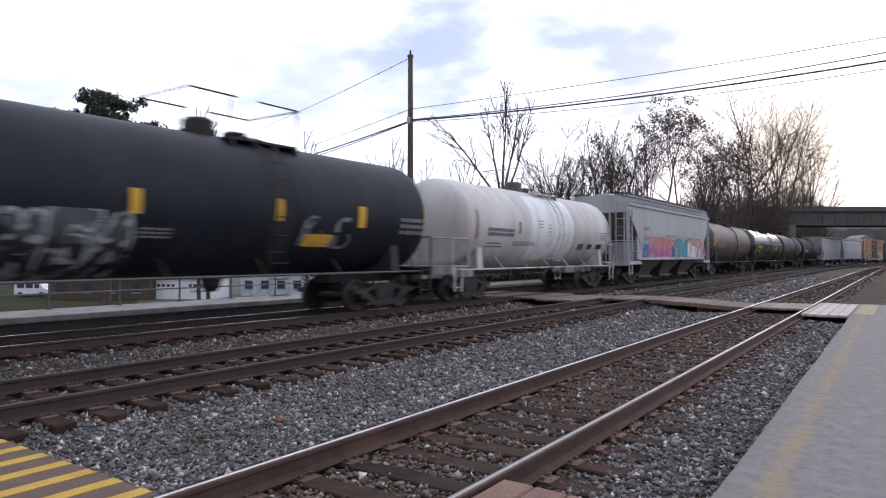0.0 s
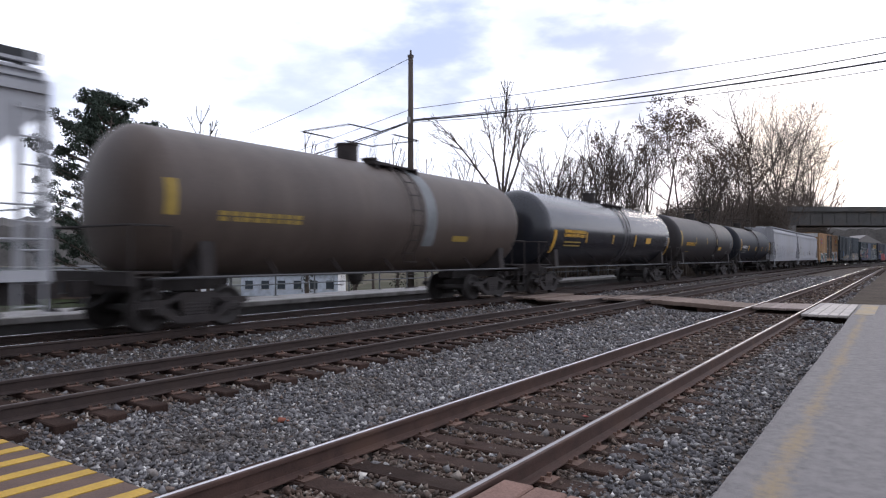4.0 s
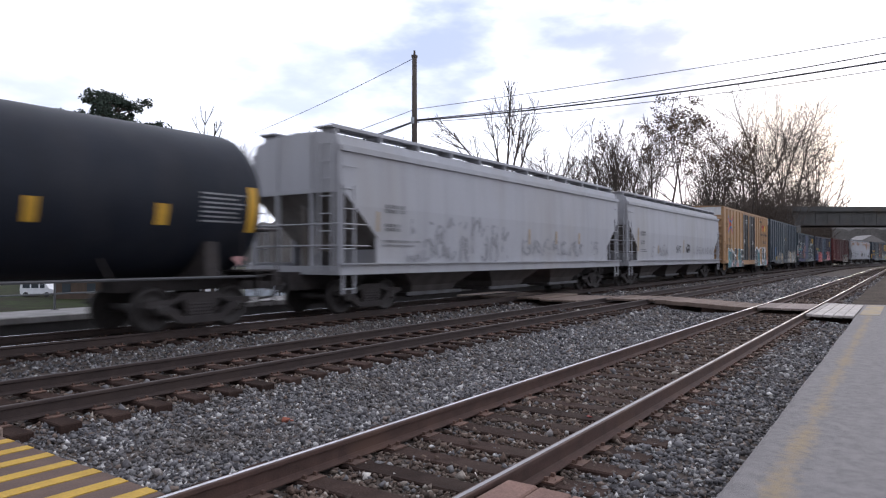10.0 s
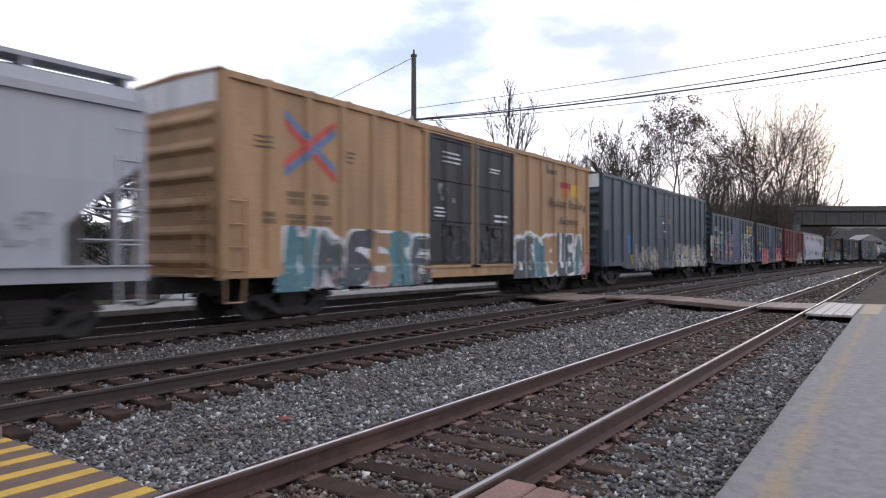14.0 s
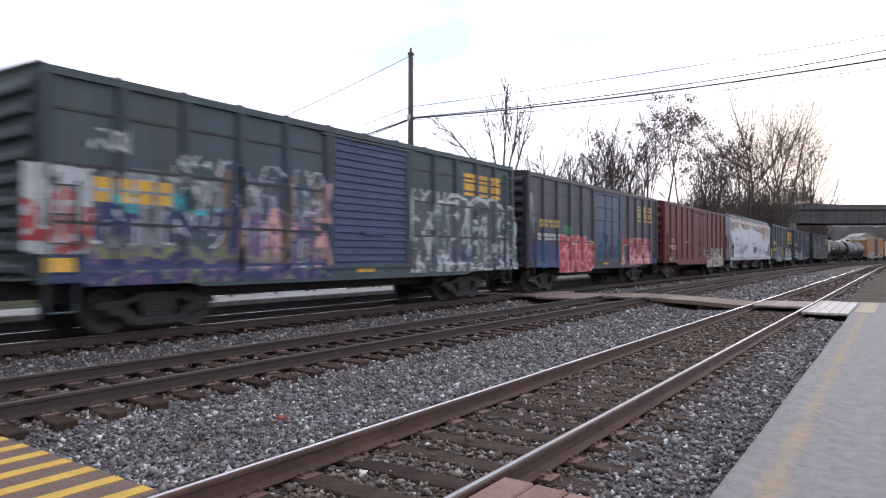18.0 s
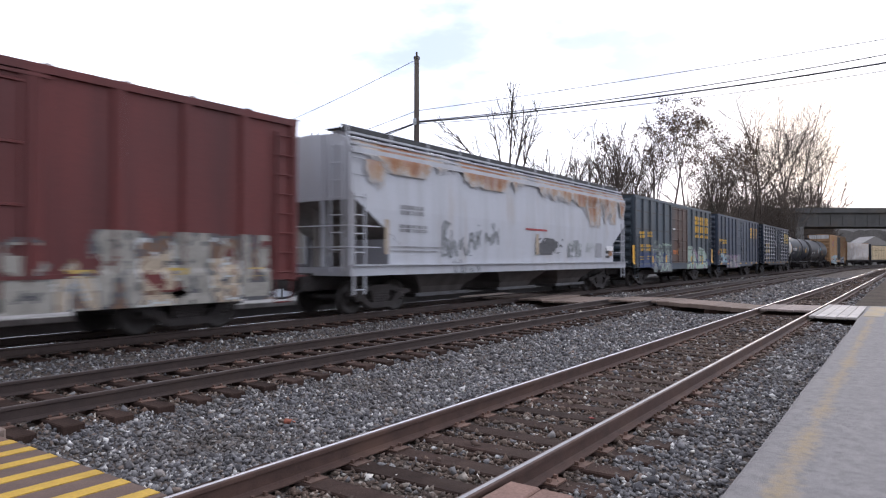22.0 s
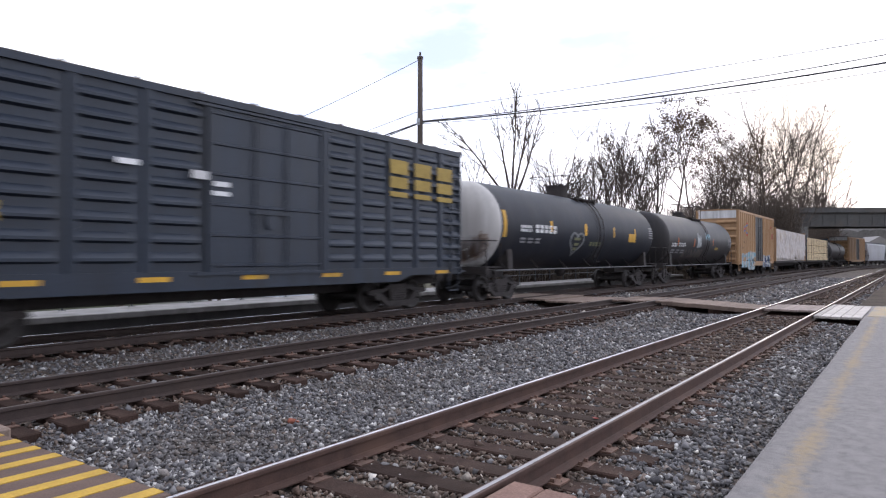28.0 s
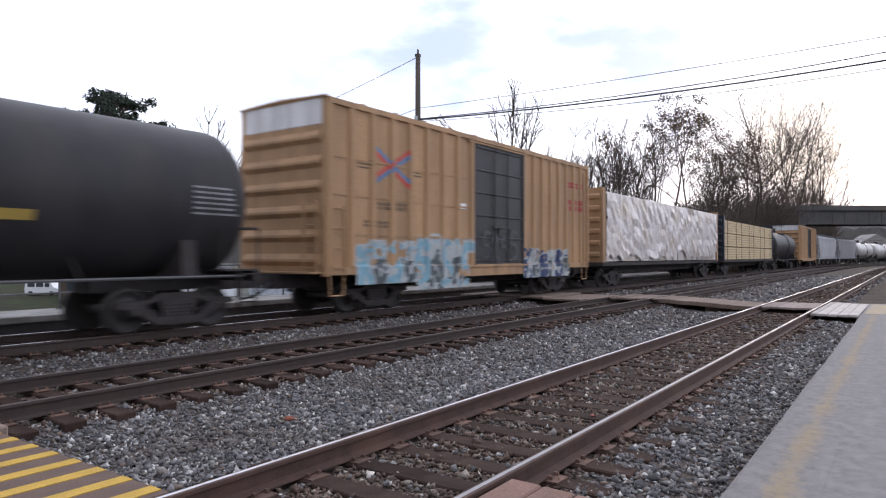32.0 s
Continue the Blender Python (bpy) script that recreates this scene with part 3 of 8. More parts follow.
def tracks():
    tie_bm = bmesh.new()
    box(tie_bm, -0.115, 0.115, -1.295, 1.295, -0.178, 0.0)
    bevel(tie_bm, 0.012)
    tie_me = mesh_of("tie", tie_bm, TIE)
    pb = bmesh.new()
    box(pb, -0.09, 0.09, -0.17, 0.17, 0.0, 0.014)
    for sx, sy in itertools.product((-0.055, 0.055), (-0.095, 0.095)):
        box(pb, sx - 0.012, sx + 0.012, sy - 0.016, sy + 0.016, 0.014, 0.042)
    plate_me = mesh_of("tie_plate", pb, PLATE)
    words = ("near track with two bright-topped rails on brown wooden ties", "middle track with dull brown rails on wooden ties", "far track under the freight train, brown rails on ties")
    for k in range(3):
        head = (RAILHEAD, RAILHEAD_DULL, RAILHEAD_BRIGHT)[k]
        t = tagged(thing("railway_track"), words[k], "railway track", group="parallel railway tracks", kind="structure")
        for side in (-0.755, 0.755):
            part("rail", swept("rail", [(o + side, z) for o, z in RAIL_SECTION], k, -400 if k == 2 else -24, 560 if k == 2 else 300, RAIL_SLOTS), (RAIL if k == 0 else RAIL_DARK, RAILHEAD_WORN if k == 0 and side < 0 else head), t)
        rng = random.Random(k)
        s = TIE_PHASE[k] - TIE_STEP * 10
        far = bmesh.new()
        while s < 240:
            if s < 48:
                x, y, a = on_line(s, track_y(k, s))
                ob = part("tie", tie_me, None, t)
                at(ob, Matrix.Translation((x, y, TRACKS[k][2] - 0.184 + rng.uniform(-0.008, 0.006))) @ Matrix.Rotation(a + rng.uniform(-0.02, 0.02), 4, "Z"))
                if s < 26 and not CROSS0 < s < CROSS1:
                    for side in (-0.755, 0.755):
                        at(part("tie_plate", plate_me, None, t), Matrix.Translation((x, y + side, TRACKS[k][2] - 0.183)))
            else:
                x, y, a = on_line(s, track_y(k, s))
                m = Matrix.Translation((x, y, TRACKS[k][2] - 0.27)) @ Matrix.Rotation(a, 4, "Z")
                vs = box(far, -0.115, 0.115, -1.295, 1.295, -0.09, 0.088)
                bmesh.ops.transform(far, matrix=m, verts=vs)
            s += TIE_STEP
        if len(far.verts):
            f = part("far_ties", far, TIE, t)
            f["kind"] = "stuff"


def platform():
    """The near platform, on which the camera stands, flush with the rail heads."""
    p = tagged(thing("near_platform"), "worn grey asphalt platform with a faded yellow safety line", "platform", kind="structure")
    bm = bmesh.new()
    edge = lambda x: 0.965 + 0.008 * max(0, min(x, 25))
    xs = [-20 + 1.0 * i for i in range(45)] + [24.9]
    rows = []
    for x in xs:
        w = 0.012 * math.sin(x * 5.1) + 0.008 * math.sin(x * 13.7)
        sx, sy, _ = on_line(x, edge(x) + w)
        bx, by, _ = on_line(x, -9.0)
        rows.append([bm.verts.new(c) for c in ((sx, sy + 0.01, -0.6), (sx, sy, -0.012), (sx, sy - 0.03, 0.0), (sx, sy - 0.4, 0.004), (bx, by, 0.01), (bx, by, -0.6))])
    for A, B in zip(rows, rows[1:]):
        for i in range(5):
            bm.faces.new((A[i], B[i], B[i + 1], A[i + 1]))
    bmesh.ops.recalc_face_normals(bm, faces=bm.faces)
    bm.faces.new(rows[0]), bm.faces.new(rows[-1][::-1])
    bmesh.ops.recalc_face_normals(bm, faces=bm.faces)
    part("platform_surface", bm, ASPHALT, p)
    # the strip that carries the worn safety line
    bm = bmesh.new()
    rows = []
    for i in range(29):
        x = -4 + 1.0 * i
        rows.append([bm.verts.new((x, edge(x) - 0.06 - 0.46 * j / 4, 0.0065)) for j in range(5)])
    for A, B in zip(rows, rows[1:]):
        for j in range(4):
            bm.faces.new((A[j], B[j], B[j + 1], A[j + 1]))
    bmesh.ops.recalc_face_normals(bm, faces=bm.faces)
    part("safety_line", bm, LINED, p, "faded yellow painted line, half worn away")
    bm = bmesh.new()
    box(bm, CROSS0 + 0.2, CROSS1 - 0.1, 0.62, 1.06, 0.003, 0.012)
    part("crossing_mark", bm, YELLOWLINE, p, "worn yellow paint patch where the crossing begins")


def verge():
    """Bare cindery earth beyond the end of the near platform."""
    bm = bmesh.new()
    rows = []
    for i in range(60):
        x = 24.92 + 3.4 * i
        rows.append([bm.verts.new((*on_line(x, y)[:2], -0.15 - 0.03 * abs(y) + 0.04 * noise.noise((x * 0.7, y * 0.9, 0)))) for y in (1.78, 1.25, 0.6, -0.3, -1.5, -3, -6, -10, -16)])
    for A, B in zip(rows, rows[1:]):
        for k in range(8):
            bm.faces.new((A[k], B[k], B[k + 1], A[k + 1]))
    bmesh.ops.recalc_face_normals(bm, faces=bm.faces)
    tagged(part("verge", bm, CINDER), "dark brown cindery earth beyond the platform's end", "ground", kind="structure")


CINDER = material("brown_cinder_earth", (0.046, 0.035, 0.028), 0.95, grain=(0.5, 1.5), scale=1.2, fine=14, bump=0.8, stain=(0.058, 0.046, 0.036), stain_at=(0.5, 0.7), stain_scale=0.6, spec=0.1)


def crossing():
    """The far footway of planks laid over the tracks, askew between the near and the middle track."""
    t = tagged(thing("plank_crossing"), "weathered pale plank crossing laid over the three tracks", "crossing", kind="structure")
    rng = random.Random(3)
    gaps = []
    for k in range(3):
        y0 = track_y(k, 22.5)
        gaps += [(y0 - 0.755 - 0.06, y0 - 0.755 + 0.06), (y0 + 0.755 - 0.06, y0 + 0.755 + 0.06)]
    y = 1.17
    while y < 14.4:
        w = 0.235
        for lo, hi in gaps:
            if y < hi and y + w > lo:
                if lo - y > 0.1:
                    w = lo - y
                else:
                    y = hi
        a, b = cross_span(y + w / 2)
        skew = 3.9 < y < 7.4
        bm = bmesh.new()
        box(bm, float(a) + rng.uniform(-0.04, 0.04), float(b) + rng.uniform(-0.05, 0.05), 0, w - 0.012, -0.14 if skew else -0.07, 0.0)
        at(part("plank", bevel(bm, 0.012), PLANK_PALE if y < 2.3 else PLANK_MID if y < 3.8 else PLANK, t), Matrix.Translation((0, y, -0.006 + rng.uniform(-0.008, 0.006) + (0.04 if y > 10.8 else 0))))
        y += w
    for lo, hi in ((1.15, 2.2), (2.45, 3.7), (3.95, 5.5), (5.5, 7.3), (7.6, 8.6), (9.3, 11.8), (12.1, 13.2)):
        a, b = cross_span((lo + hi) / 2)
        for x in (float(a) + 0.5, float(b) - 0.5):
            bm = bmesh.new()
            box(bm, x - 0.1, x + 0.1, lo, hi, -0.36, -0.145)
            part("sleeper_beam", bm, TIE, t)


def striped_mat():
    t = tagged(thing("striped_crossing_mat"), "brown crossing mat with yellow stripes between the tracks", "crossing mat", kind="structure")
    bm = bmesh.new()
    box(bm, -1.4, 2.52, 3.93, 6.62, -0.20, -0.022)
    part("panel", bevel(bm, 0.015), MATBROWN, t)
    y = 4.07
    while y < 6.5:
        bm = bmesh.new()
        box(bm, -1.35, 2.5, y - 0.062, y + 0.062, -0.022, -0.016)
        part("stripe", bm, YELLOW, t, "yellow painted stripe")
        y += 0.342
    bm = bmesh.new()
    box(bm, -1.4, 2.66, 6.66, 6.98, -0.18, -0.02)
    part("edge_board", bevel(bm, 0.02), PLANK, t, "pale timber edge board")
    bm = bmesh.new()
    box(bm, -1.4, 2.5, 6.98, 7.32, -0.2, -0.06)
    part("edge_board", bevel(bm, 0.02), PLANK_RED, t)


def near_boards():
    t = tagged(thing("near_plank_crossing"), "reddish worn planks bridging rail and platform edge", "crossing", kind="structure")
    rng = random.Random(8)
    y = 2.245
    for w in (0.24, 0.24, 0.24, 0.24, 0.22):
        bm = bmesh.new()
        box(bm, -1.4, 4.0 + rng.uniform(-0.03, 0.03), y - w + 0.008, y, -0.14, -0.012 + rng.uniform(-0.006, 0.004))
        part("plank", bevel(bm, 0.012), PLANK_RED, t)
        y -= w
    y = 3.66
    for w in (0.24, 0.24, 0.24, 0.24, 0.22):
        bm = bmesh.new()
        box(bm, -1.4, 2.5, y - w + 0.008, y, -0.14, -0.03)
        part("plank", bevel(bm, 0.012), PLANK_RED, t)
        y -= w


PIPE = material("weathered_pipe_rail", (0.13, 0.135, 0.14), 0.6, metal=0.3, grain=(0.8, 1.15), scale=5, fine=60, bump=0.05)
SLAB = material("worn_platform_concrete", (0.25, 0.238, 0.228), 0.9, grain=(0.8, 1.15), scale=3, fine=60, bump=0.2, stain=(0.14, 0.13, 0.12), stain_at=(0.45, 0.7), stain_scale=1.2)


def far_platform():
    p = tagged(thing("far_platform"), "pale concrete far platform with a dark face", "platform", kind="structure")
    bm = bmesh.new()
    box(bm, -25, 60, 16.75, 18.8, -0.05, 0.11)
    part("platform_slab", bevel(bm, 0.02), SLAB, p)
    # front face below the slab, its shade painted in as a near-black colour
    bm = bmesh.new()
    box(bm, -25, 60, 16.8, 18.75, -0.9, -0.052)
    part("platform_face", bm, CURB, p, "kerb face coloured dark for its shade")
    # guard railing along the back of the platform
    r = tagged(thing("platform_railing"), "grey steel pipe railing along the platform's back edge", "railing", kind="structure")
    pb = bmesh.new()
    tube(pb, (0, 0, 0), (0, 0, 1.08), 0.03, n=8)
    box(pb, -0.07, 0.07, -0.07, 0.07, 0.0, 0.015)
    post = mesh_of("post", pb, PIPE)
    x = 2.81
    while x < 58:
        at(part("post", post, None, r), Matrix.Translation((x, 18.5, 0.11)))
        x += 1.92
    for z in (0.42, 0.78, 1.1):
        bm = bmesh.new()
        tube(bm, (-6, 18.5, 0.11 + z), (58, 18.5, 0.11 + z), 0.022, n=8)
        part("rail", bm, PIPE, r)


ground(), ballast_bed(), ballast_stones(), brick_fragment(), tracks(), platform(), verge(), crossing(), striped_mat(), near_boards(), far_platform()


# ---- freight train ----
def paint(name, colour, rough=0.6, dirt=(0.06, 0.05, 0.045), dirt_at=(0.55, 0.85), metal=0.0, bump=0.05, scale=1.2, spec=0.3, grain=(0.8, 1.16), runs=0.62):
    m = material(name, colour, rough, metal=metal, spec=spec, each=0.07, grain=grain, scale=1.6, fine=22, bump=bump, stain=dirt, stain_at=dirt_at, streak=0.28, stain_scale=scale)
    nt = m.node_tree
    N, L = nt.nodes.new, nt.links.new
    bs = nt.nodes["Principled BSDF"]
    col = bs.inputs["Base Color"].links[0].from_socket
    co = N("ShaderNodeTexCoord")
    # narrow streaks that water has drawn down the sides, and blotches of road dust
    for stretch, size, lo, hi, most, tone in (((1, 1, 0.05), 2.4, 0.46, 0.72, runs, [0.4 * a + 0.2 * b for a, b in zip(dirt, colour)]), ((1, 1, 0.8), 0.9, 0.50, 0.75, 0.35, [0.5 * a + 0.5 * b + 0.012 for a, b in zip(dirt, colour)])):
        mp, n, r, mx = N("ShaderNodeMapping"), N("ShaderNodeTexNoise"), N("ShaderNodeMapRange"), N("ShaderNodeMix")
        mp.inputs["Scale"].default_value = stretch
        n.inputs["Scale"].default_value, n.inputs["Detail"].default_value, n.inputs["Roughness"].default_value = size, 6.0, 0.62
        r.inputs["From Min"].default_value, r.inputs["From Max"].default_value, r.inputs["To Max"].default_value = lo, hi, most
        mx.data_type = "RGBA"
        mx.inputs["B"].default_value = (*tone, 1)
        L(co.outputs["Object"], mp.inputs["Vector"]), L(mp.outputs[0], n.inputs["Vector"]), L(n.outputs["Fac"], r.inputs["Value"])
        L(r.outputs[0], mx.inputs["Factor"]), L(col, mx.inputs["A"])
        col = mx.outputs["Result"]
    L(col, bs.inputs["Base Color"])
    return m


TANK_BLACK = paint("black_tank_paint", (0.015, 0.018, 0.026), 0.52, dirt=(0.031, 0.031, 0.035), dirt_at=(0.5, 0.9), spec=0.16)
TANK_GLOSS = paint("glossy_black_tank_paint", (0.018, 0.020, 0.027), 0.25, dirt=(0.030, 0.029, 0.031), dirt_at=(0.55, 0.95), bump=0.02, spec=0.6)
TANK_BROWN = paint("weathered_dark_tank_paint", (0.027, 0.025, 0.027), 0.5, dirt=(0.048, 0.038, 0.034), dirt_at=(0.45, 0.85), spec=0.25)
TANK_SOOT = paint("sooty_grey_tank_paint", (0.030, 0.029, 0.032), 0.5, dirt=(0.050, 0.044, 0.042), dirt_at=(0.45, 0.85), spec=0.2)
TANK_DUST = paint("dust_grey_tank_paint", (0.090, 0.069, 0.058), 0.5, dirt=(0.125, 0.096, 0.078), dirt_at=(0.45, 0.85), spec=0.3)
TANK_WHITE = paint("white_tank_paint", (0.60, 0.585, 0.57), 0.45, dirt=(0.36, 0.325, 0.29), dirt_at=(0.42, 0.85), scale=0.7, grain=(0.94, 1.04))
FRESH_WHITE = paint("fresh_white_repaint", (0.74, 0.75, 0.76), 0.4, dirt=(0.55, 0.53, 0.5), dirt_at=(0.55, 0.9), scale=0.8, grain=(0.95, 1.03))
FRAME_WHITE = paint("grimy_white_frame_paint", (0.56, 0.55, 0.54), 0.6, dirt=(0.13, 0.11, 0.095), dirt_at=(0.45, 0.7), scale=2.2)
HOPPER_GREY = paint("pale_grey_hopper_paint", (0.40, 0.405, 0.425), 0.55, dirt=(0.29, 0.275, 0.265), dirt_at=(0.5, 0.9), scale=0.7, grain=(0.92, 1.06), runs=0.28)
HOPPER_LIGHT = paint("light_blue_grey_hopper_paint", (0.375, 0.378, 0.40), 0.55, dirt=(0.34, 0.325, 0.31), dirt_at=(0.5, 0.85), scale=0.6, grain=(0.93, 1.05), runs=0.28)
HOPPER_RUST = paint("rust_streaked_pale_hopper_paint", (0.42, 0.43, 0.46), 0.6, dirt=(0.33, 0.26, 0.20), dirt_at=(0.6, 0.85), scale=0.9, grain=(0.93, 1.05), runs=0.28)
BOX_TAN = paint("tan_yellow_boxcar_paint", (0.425, 0.256, 0.132), 0.6, dirt=(0.26, 0.165, 0.095), dirt_at=(0.44, 0.78), scale=0.9)
BOX_SLATE = paint("slate_boxcar_paint", (0.046, 0.065, 0.084), 0.5, dirt=(0.062, 0.064, 0.066), dirt_at=(0.45, 0.75), scale=0.8)
BOX_TEAL = paint("dull_teal_boxcar_paint", (0.048, 0.070, 0.078), 0.55, dirt=(0.062, 0.058, 0.052), dirt_at=(0.5, 0.85))
BOX_PLUM = paint("faded_plum_boxcar_paint", (0.048, 0.045, 0.060), 0.5, dirt=(0.070, 0.054, 0.053), dirt_at=(0.45, 0.75))
BOX_NAVY = paint("navy_boxcar_paint", (0.026, 0.034, 0.050), 0.34, dirt=(0.036, 0.036, 0.038), dirt_at=(0.5, 0.9))
BOX_BLUE = paint("blue_boxcar_paint", (0.044, 0.058, 0.088), 0.5, dirt=(0.055, 0.05, 0.048), dirt_at=(0.5, 0.85))
BOX_RED = paint("oxide_red_boxcar_paint", (0.130, 0.029, 0.026), 0.55, dirt=(0.065, 0.022, 0.022), dirt_at=(0.42, 0.8), scale=0.8)
POST_BLUE, POST_DARK = paint("blue_post_paint", (0.034, 0.043, 0.068), 0.5, dirt=(0.05, 0.05, 0.058), dirt_at=(0.45, 0.75)), paint("dark_post_paint", (0.036, 0.046, 0.060), 0.5, dirt=(0.045, 0.045, 0.05), dirt_at=(0.45, 0.75))
DOOR_BLUE = paint("bright_blue_door_paint", (0.055, 0.105, 0.165), 0.5, dirt_at=(0.4, 0.7))
DOOR_NAVY = paint("ribbed_blue_door_paint", (0.045, 0.065, 0.125), 0.5)
DOOR_BROWN = paint("brown_door_paint", (0.100, 0.052, 0.036), 0.55, dirt_at=(0.4, 0.7))
DOOR_BLACK = paint("black_door_paint", (0.030, 0.030, 0.032), 0.5)
ROOFGREY = paint("rusty_car_roof", (0.085, 0.07, 0.063), 0.7, dirt=(0.10, 0.075, 0.06))
WHITE = paint("white_marking_paint", (0.70, 0.70, 0.70), 0.6, dirt=(0.45, 0.42, 0.4))
CARYELLOW = paint("yellow_marking_paint", (0.62, 0.345, 0.033), 0.55, dirt=(0.4, 0.27, 0.1))
BLACKPAINT = paint("black_marking_paint", (0.03, 0.03, 0.032), 0.6)
GREYTEXT = paint("grey_marking_paint", (0.28, 0.28, 0.29), 0.6)
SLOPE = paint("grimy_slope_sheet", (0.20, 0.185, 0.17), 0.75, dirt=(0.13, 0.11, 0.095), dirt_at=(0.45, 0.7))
WALKWAY = paint("dark_running_board", (0.05, 0.052, 0.055), 0.7)
DULLRAIL = paint("dull_handrail_paint", (0.10, 0.10, 0.105), 0.6)
UNDER = STEELDARK
CHUTE = paint("dusty_chute_steel", (0.085, 0.074, 0.070), 0.75, dirt=(0.055, 0.046, 0.042), dirt_at=(0.5, 0.8))

BANDS = {"black_tank_paint": paint("dusty_black_band", (0.026, 0.028, 0.035), 0.6, dirt=(0.045, 0.044, 0.046), dirt_at=(0.42, 0.7), scale=1.6, spec=0.15),
         "glossy_black_tank_paint": paint("dusty_gloss_band", (0.030, 0.032, 0.038), 0.35, dirt=(0.05, 0.05, 0.052), dirt_at=(0.42, 0.7), scale=1.6, spec=0.4)}
_shared = {}
SKIN = {}


def shared(key, build, mat, smooth=False):
    if key not in _shared:
        bm = bmesh.new()
        build(bm)
        _shared[key] = mesh_of(key, bm, mat, smooth)
    return _shared[key]


SPINNERS = []


def truck(parent, x):
    """A two-axle freight truck; returns nothing, its wheelsets are turned by motions()."""
    def frame_mesh(bm):
        top = [(-1.28, 0.50), (-1.22, 0.60), (-0.62, 0.62), (-0.36, 0.74), (0.36, 0.74), (0.62, 0.62), (1.22, 0.60), (1.28, 0.50), (1.02, 0.46), (0.70, 0.50), (0.40, 0.62), (0.34, 0.42),
               (0.30, 0.26), (-0.30, 0.26), (-0.34, 0.42), (-0.40, 0.62), (-0.70, 0.50), (-1.02, 0.46)]
        extrude(bm, top, "y", -0.06, 0.06)
        for s in (-1, 1):
            extrude(bm, [(s * 0.98, 0.47), (s * 0.66, 0.50), (s * 0.34, 0.22), (s * 0.30, 0.14), (s * 0.46, 0.14)], "y", -0.07, 0.07)
        extrude(bm, [(-0.46, 0.14), (0.46, 0.14), (0.40, 0.28), (-0.40, 0.28)], "y", -0.08, 0.08)

    def springs(bm):
        lathe(bm, [(0.28 + 0.033 * i, 0.085 if i % 2 else 0.068) for i in range(9)], 10, "z")

    def wheelset(bm):
        lathe(bm, [(-1.02, 0.07), (-0.80, 0.08), (-0.70, 0.09), (0.70, 0.09), (0.80, 0.08), (1.02, 0.07)], 12, "y")
        for s in (-1, 1):
            lathe(bm, [(s * 0.685, 0.13), (s * 0.685, 0.40), (s * 0.69, 0.447), (s * 0.715, 0.447), (s * 0.73, 0.421), (s * 0.825, 0.416), (s * 0.825, 0.36), (s * 0.775, 0.33), (s * 0.765, 0.17), (s * 0.83, 0.15), (s * 0.83, 0.09)], 30, "y")
            lathe(bm, [(s * 0.92, 0.11), (s * 1.06, 0.11), (s * 1.075, 0.08)], 14, "y")
            for i in range(3):
                a = i * 2.094
                tube(bm, (0.05 * math.cos(a), s * 1.07, 0.05 * math.sin(a)), (0.05 * math.cos(a), s * 1.10, 0.05 * math.sin(a)), 0.018, n=6)

    def bolster(bm):
        extrude(bm, [(-0.98, 0.46), (0.98, 0.46), (0.98, 0.60), (0.4, 0.70), (-0.4, 0.70), (-0.98, 0.60)], "x", -0.2, 0.2)
        for s in (-1, 1):
            box(bm, s * 0.52 - 0.06, s * 0.52 + 0.06, -0.95, 0.95, 0.30, 0.42)
    tr = part("truck", shared("bolster", bolster, UNDER), None, parent, "grimy cast-steel truck")
    at(tr, Matrix.Translation((x, 0, 0)))
    for s in (-1, 1):
        at(part("side_frame", shared("side_frame", frame_mesh, UNDER), None, tr), Matrix.Translation((0, s * 1.0, 0)))
        for sx in (-0.2, 0.0, 0.2):
            at(part("spring", shared("spring", springs, UNDER), None, tr), Matrix.Translation((sx, s * 1.0, 0)))
        w = at(part("wheelset", shared("wheelset", wheelset, WHEEL, True), None, tr), Matrix.Translation((s * 0.89, 0, 0.42)))
        SPINNERS.append((w, s))


def coupler(parent, x, s):
    def build(bm):
        box(bm, -0.9, 0.0, -0.09, 0.09, -0.1, 0.1)
        extrude(bm, [(-0.05, -0.16), (0.22, -0.2), (0.36, -0.14), (0.30, -0.03), (0.18, -0.02), (0.2, 0.08), (0.34, 0.1), (0.36, 0.17), (0.1, 0.2), (-0.05, 0.12)], "z", -0.15, 0.15)
    at(part("coupler", shared("coupler", build, UNDER), None, parent), Matrix.Translation((x, 0, 0.85)) @ Matrix.Rotation(0 if s > 0 else math.pi, 4, "Z"))
    bm = bmesh.new()
    pts = [Vector((x - s * 0.35, -0.3, 0.82)), Vector((x - s * 0.1, -0.3, 0.62)), Vector((x + s * 0.1, -0.22, 0.5)), Vector((x + s * 0.34, -0.1, 0.46))]
    pipe(bm, pts, 0.028)
    part("air_hose", bm, BLACKPAINT, parent)


def ladder(parent, x, y, z0, z1, mat, wide=0.46, n=None, along="x", name="ladder"):
    bm = bmesh.new()
    n = n or max(2, int((z1 - z0) / 0.38))
    d = (wide / 2, 0) if along == "x" else (0, wide / 2)
    for s in (-1, 1):
        box(bm, x + s * d[0] - 0.022, x + s * d[0] + 0.022, y + s * d[1] - 0.022, y + s * d[1] + 0.022, z0, z1)
    for i in range(n):
        z = z0 + 0.12 + i * (z1 - z0 - 0.2) / max(1, n - 1)
        tube(bm, (x - d[0], y - d[1], z), (x + d[0], y + d[1], z), 0.016, n=6)
    return part(name, bm, mat, parent)


